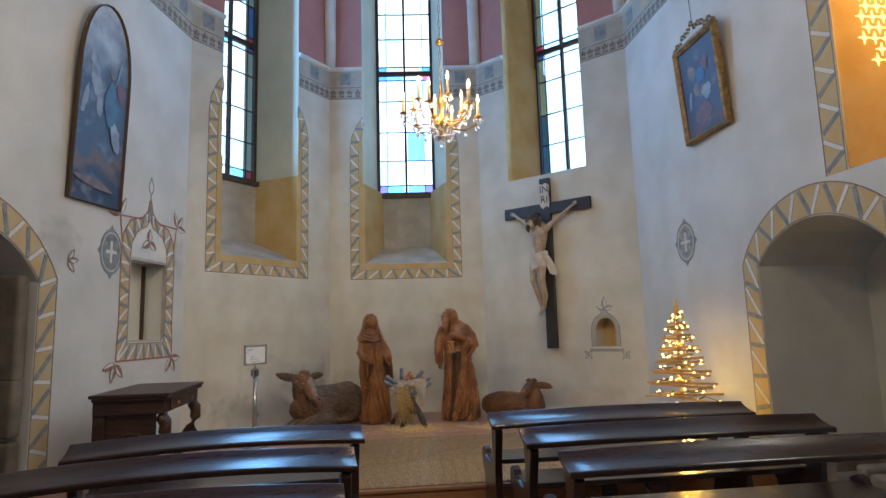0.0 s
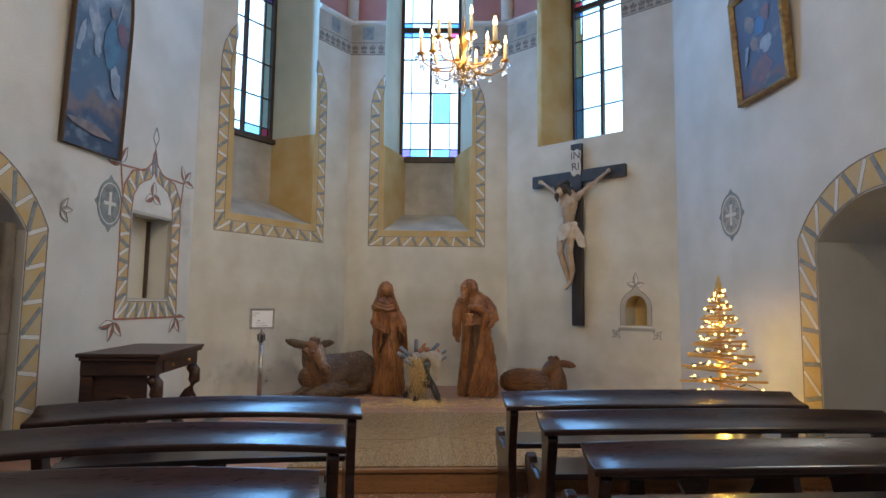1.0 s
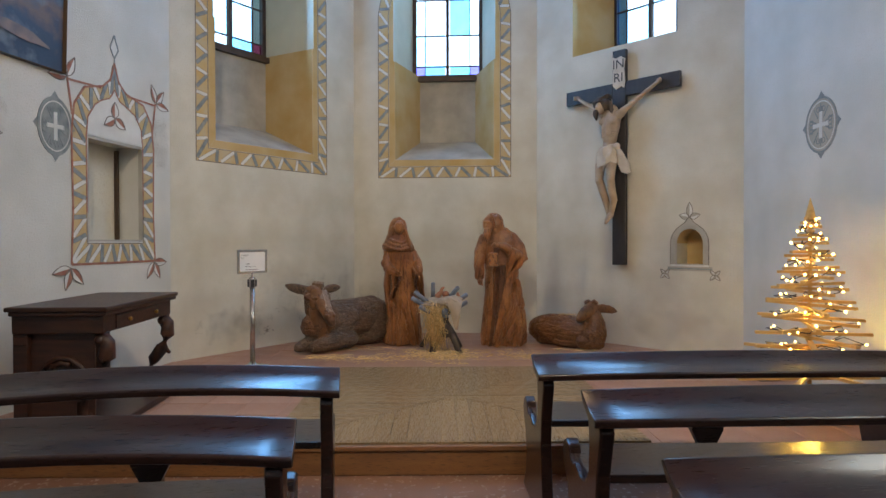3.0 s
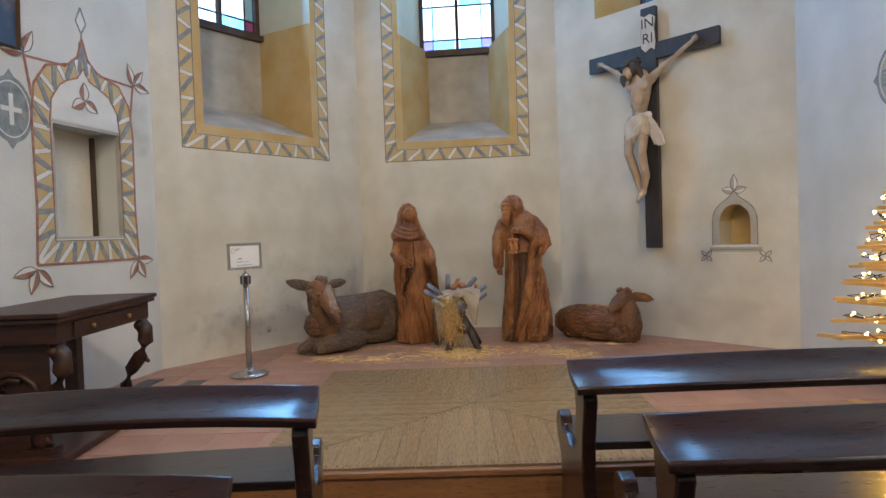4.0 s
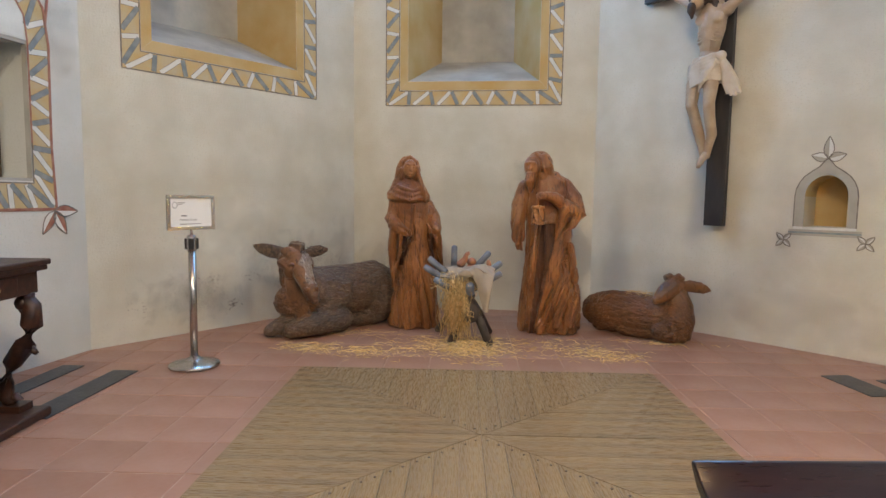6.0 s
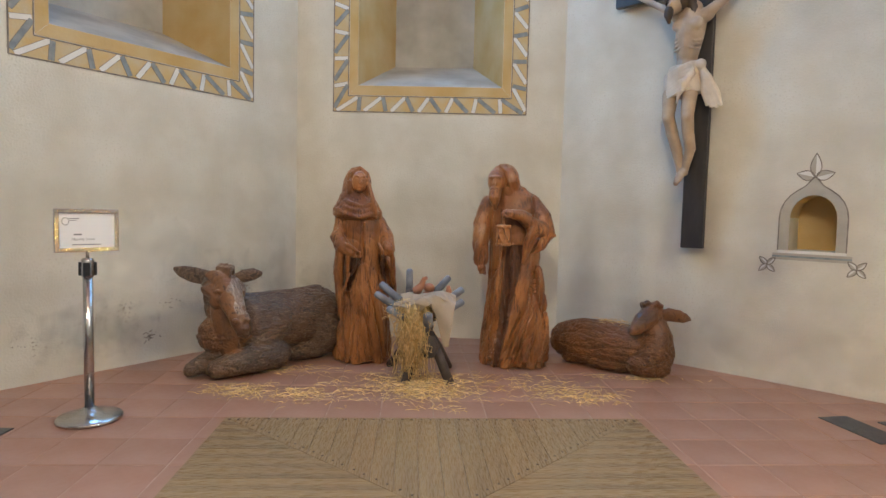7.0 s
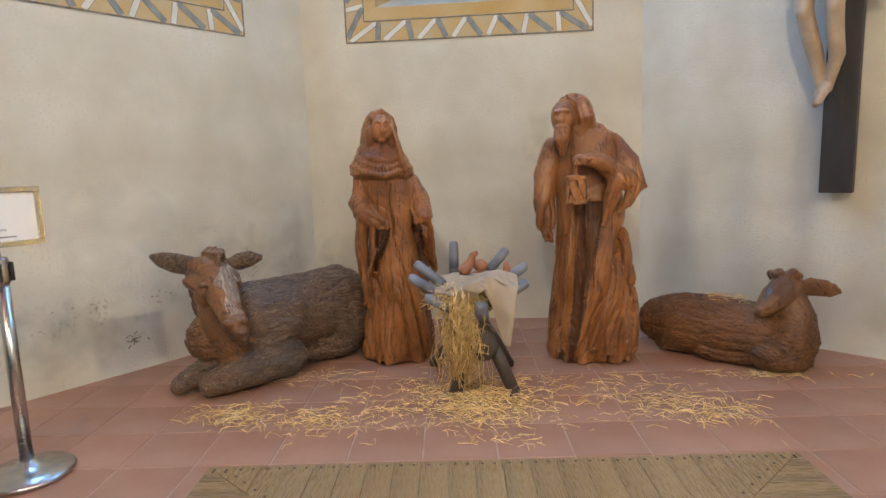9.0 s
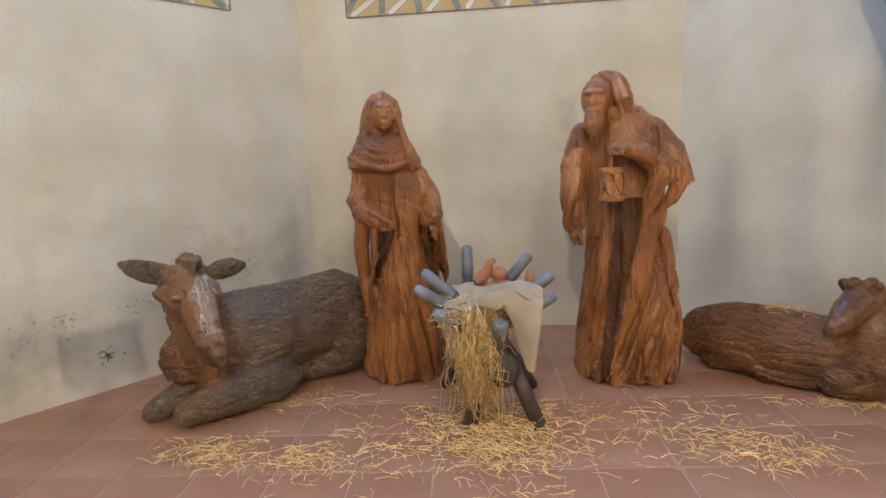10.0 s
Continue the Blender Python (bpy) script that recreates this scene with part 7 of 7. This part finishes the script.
for k in range(1, 230, 2):
    bm = bmesh.new()
    p = Vector(path[k])
    bmesh.ops.create_icosphere(bm, subdivisions=1, radius=rt.uniform(0.008, 0.0115), matrix=Matrix.Translation(p * 1.0 + Vector((p.x, p.y, 0)).normalized() * 0.012))
    part("bulb", bm, BULB, tr)

# ---- chandelier ----
CX, CY, CZ = 0.48, 5.95, 2.99
ch = thing("chandelier", pose(CX, CY, CZ), "gilded crystal chandelier with lit electric candles", "chandelier")
bm = bmesh.new()
lathe(bm, [(0.004, -0.16), (0.020, -0.14), (0.012, -0.10), (0.03, -0.07), (0.055, -0.03), (0.05, 0.0), (0.02, 0.03), (0.014, 0.09), (0.03, 0.14), (0.036, 0.18), (0.018, 0.23), (0.012, 0.30), (0.008, 0.36)], sides=16)
part("stem", bm, GILT, ch)
bm = bmesh.new()
for k in range(73):
    z = 0.36 + k * 0.07
    tube(bm, [(0.010 * math.cos(a) * (k % 2), 0.010 * math.cos(a) * (1 - k % 2), z + 0.042 * math.sin(a)) for a in [q * math.tau / 8 for q in range(9)]], 0.0028, 4)
lathe(bm, [(0.012, 0.66), (0.035, 0.68), (0.03, 0.70), (0.008, 0.72)], sides=12)
part("chain", bm, GILT, ch)


def drop(bm, p, s):
    lathe(bm, [(0.0005, 0.0), (0.0028 * s, -0.006 * s), (0.0085 * s, -0.022 * s), (0.0075 * s, -0.030 * s), (0.0005, -0.037 * s)], p, 6)


for k in range(12):
    a = k * math.tau / 12 + 0.2
    up = k % 2
    r = 0.315 if not up else 0.24
    top = 0.05 if not up else 0.13
    ca, sa = math.cos(a), math.sin(a)
    bm = bmesh.new()
    prof = [(0.03, 0.0), (0.10, -0.06 + 0.05 * up), (0.20, -0.065 + 0.06 * up), (r - 0.02, -0.01 + 0.07 * up), (r, top)]
    tube(bm, [(q * ca, q * sa, z) for q, z in prof], 0.0065, 7)
    lathe(bm, [(0.006, top - 0.01), (0.032, top), (0.034, top + 0.006), (0.014, top + 0.012), (0.012, top + 0.02)], (r * ca, r * sa, 0), 12)
    arm = part("arm", bm, GILT, ch)
    bm = bmesh.new()
    lathe(bm, [(0.0125, top + 0.018), (0.0125, top + 0.125), (0.009, top + 0.13)], (r * ca, r * sa, 0), 12)
    candle = part("candle", bm, IVORY, arm)
    bm = bmesh.new()
    lathe(bm, [(0.004, top + 0.13), (0.0125, top + 0.145), (0.011, top + 0.165), (0.003, top + 0.195), (0.0005, top + 0.205)], (r * ca, r * sa, 0), 10)
    part("bulb", bm, FLAME, arm)
    bm = bmesh.new()
    for q in range(6):
        b = q * math.tau / 6
        drop(bm, (r * ca + 0.034 * math.cos(b), r * sa + 0.034 * math.sin(b), top - 0.005), 1.1)
    for q in range(3):
        drop(bm, (prof[1 + q][0] * ca, prof[1 + q][0] * sa, prof[1 + q][1] - 0.008), 1.5)
    drop(bm, (r * ca, r * sa, top - 0.05), 1.6)
    part("crystal_drops", bm, CRYSTAL, arm, "cut glass drops")
bm = bmesh.new()
for k in range(14):
    a = k * math.tau / 14
    drop(bm, (0.075 * math.cos(a), 0.075 * math.sin(a), -0.06), 1.6)
    drop(bm, (0.035 * math.cos(a), 0.035 * math.sin(a), -0.115), 1.4)
drop(bm, (0, 0, -0.16), 2.2)
part("crystal_drops", bm, CRYSTAL, ch, "cut glass drops")

# ---- lit recess of the high east window ----
bm = bmesh.new()
s0, s1 = WIN_R[0], WIN_R[1]
prism(bm, [(s0 - 0.01, 0.01, 2.36), (s0 - 0.01, 0.9, 2.75), (s0 - 0.01, 0.9, 2.36)], (s1 - s0 + 0.02, 0, 0))
wall("window_east_sill", WR, bm, PLASTER_SIDE, "sloping plaster sill of the high window")
bm = bmesh.new()
for q in (0, 1):
    x0, x1 = (s0 - 0.02, s0 + 0.0) if q == 0 else (s1, s1 + 0.02)
    box(bm, s0 + 0.001, s0 + 0.008, 0.003, 0.95, 2.4, 4.88) if q == 0 else box(bm, s1 - 0.008, s1 - 0.001, 0.003, 0.95, 2.4, 4.88)
wall("window_east_reveal", WR, bm, OCHRE, "ochre painted reveal of the high window")
bm = bmesh.new()
box(bm, s0 - 0.1, s1 + 0.1, 0.96, 1.0, 2.4, 4.95)
wall("window_east_blind", WR, bm, OCHRE, "ochre closed back of the high window recess")

# glowing four-pointed shapes added on the reveal, imitating the light pattern cast there
AMBER = mat("amber_light_pattern", (1.0, 0.72, 0.28), None, 0.3, bump=0, emit=(1.0, 0.66, 0.22), power=3.2)
lattice = thing("window_east_light_pattern", WR @ pose(s0 + 0.012, 0, 0), "glowing amber stars on the reveal imitating light through the high window", "window", kind="structure")
star_bm = bmesh.new()
prism(star_bm, [(0.0, (0.055 if k % 2 == 0 else 0.016) * math.cos(k * math.pi / 4), (0.055 if k % 2 == 0 else 0.016) * math.sin(k * math.pi / 4)) for k in range(8)], (0.006, 0, 0))
star_me = bpy.data.meshes.new("pane")
star_bm.to_mesh(star_me)
star_bm.free()
star_me.materials.append(AMBER)
for row in range(20):
    for col in range(7):
        y_, z_ = 0.26 + col * 0.095, 3.12 + row * 0.09
        if z_ < 3.16 + 0.12 * abs(col - 2) or z_ > 4.82:
            continue
        ob = new("pane", star_me)
        ob.parent = lattice
        ob.location = (0, y_ + (0.0475 if row % 2 else 0.0), z_)
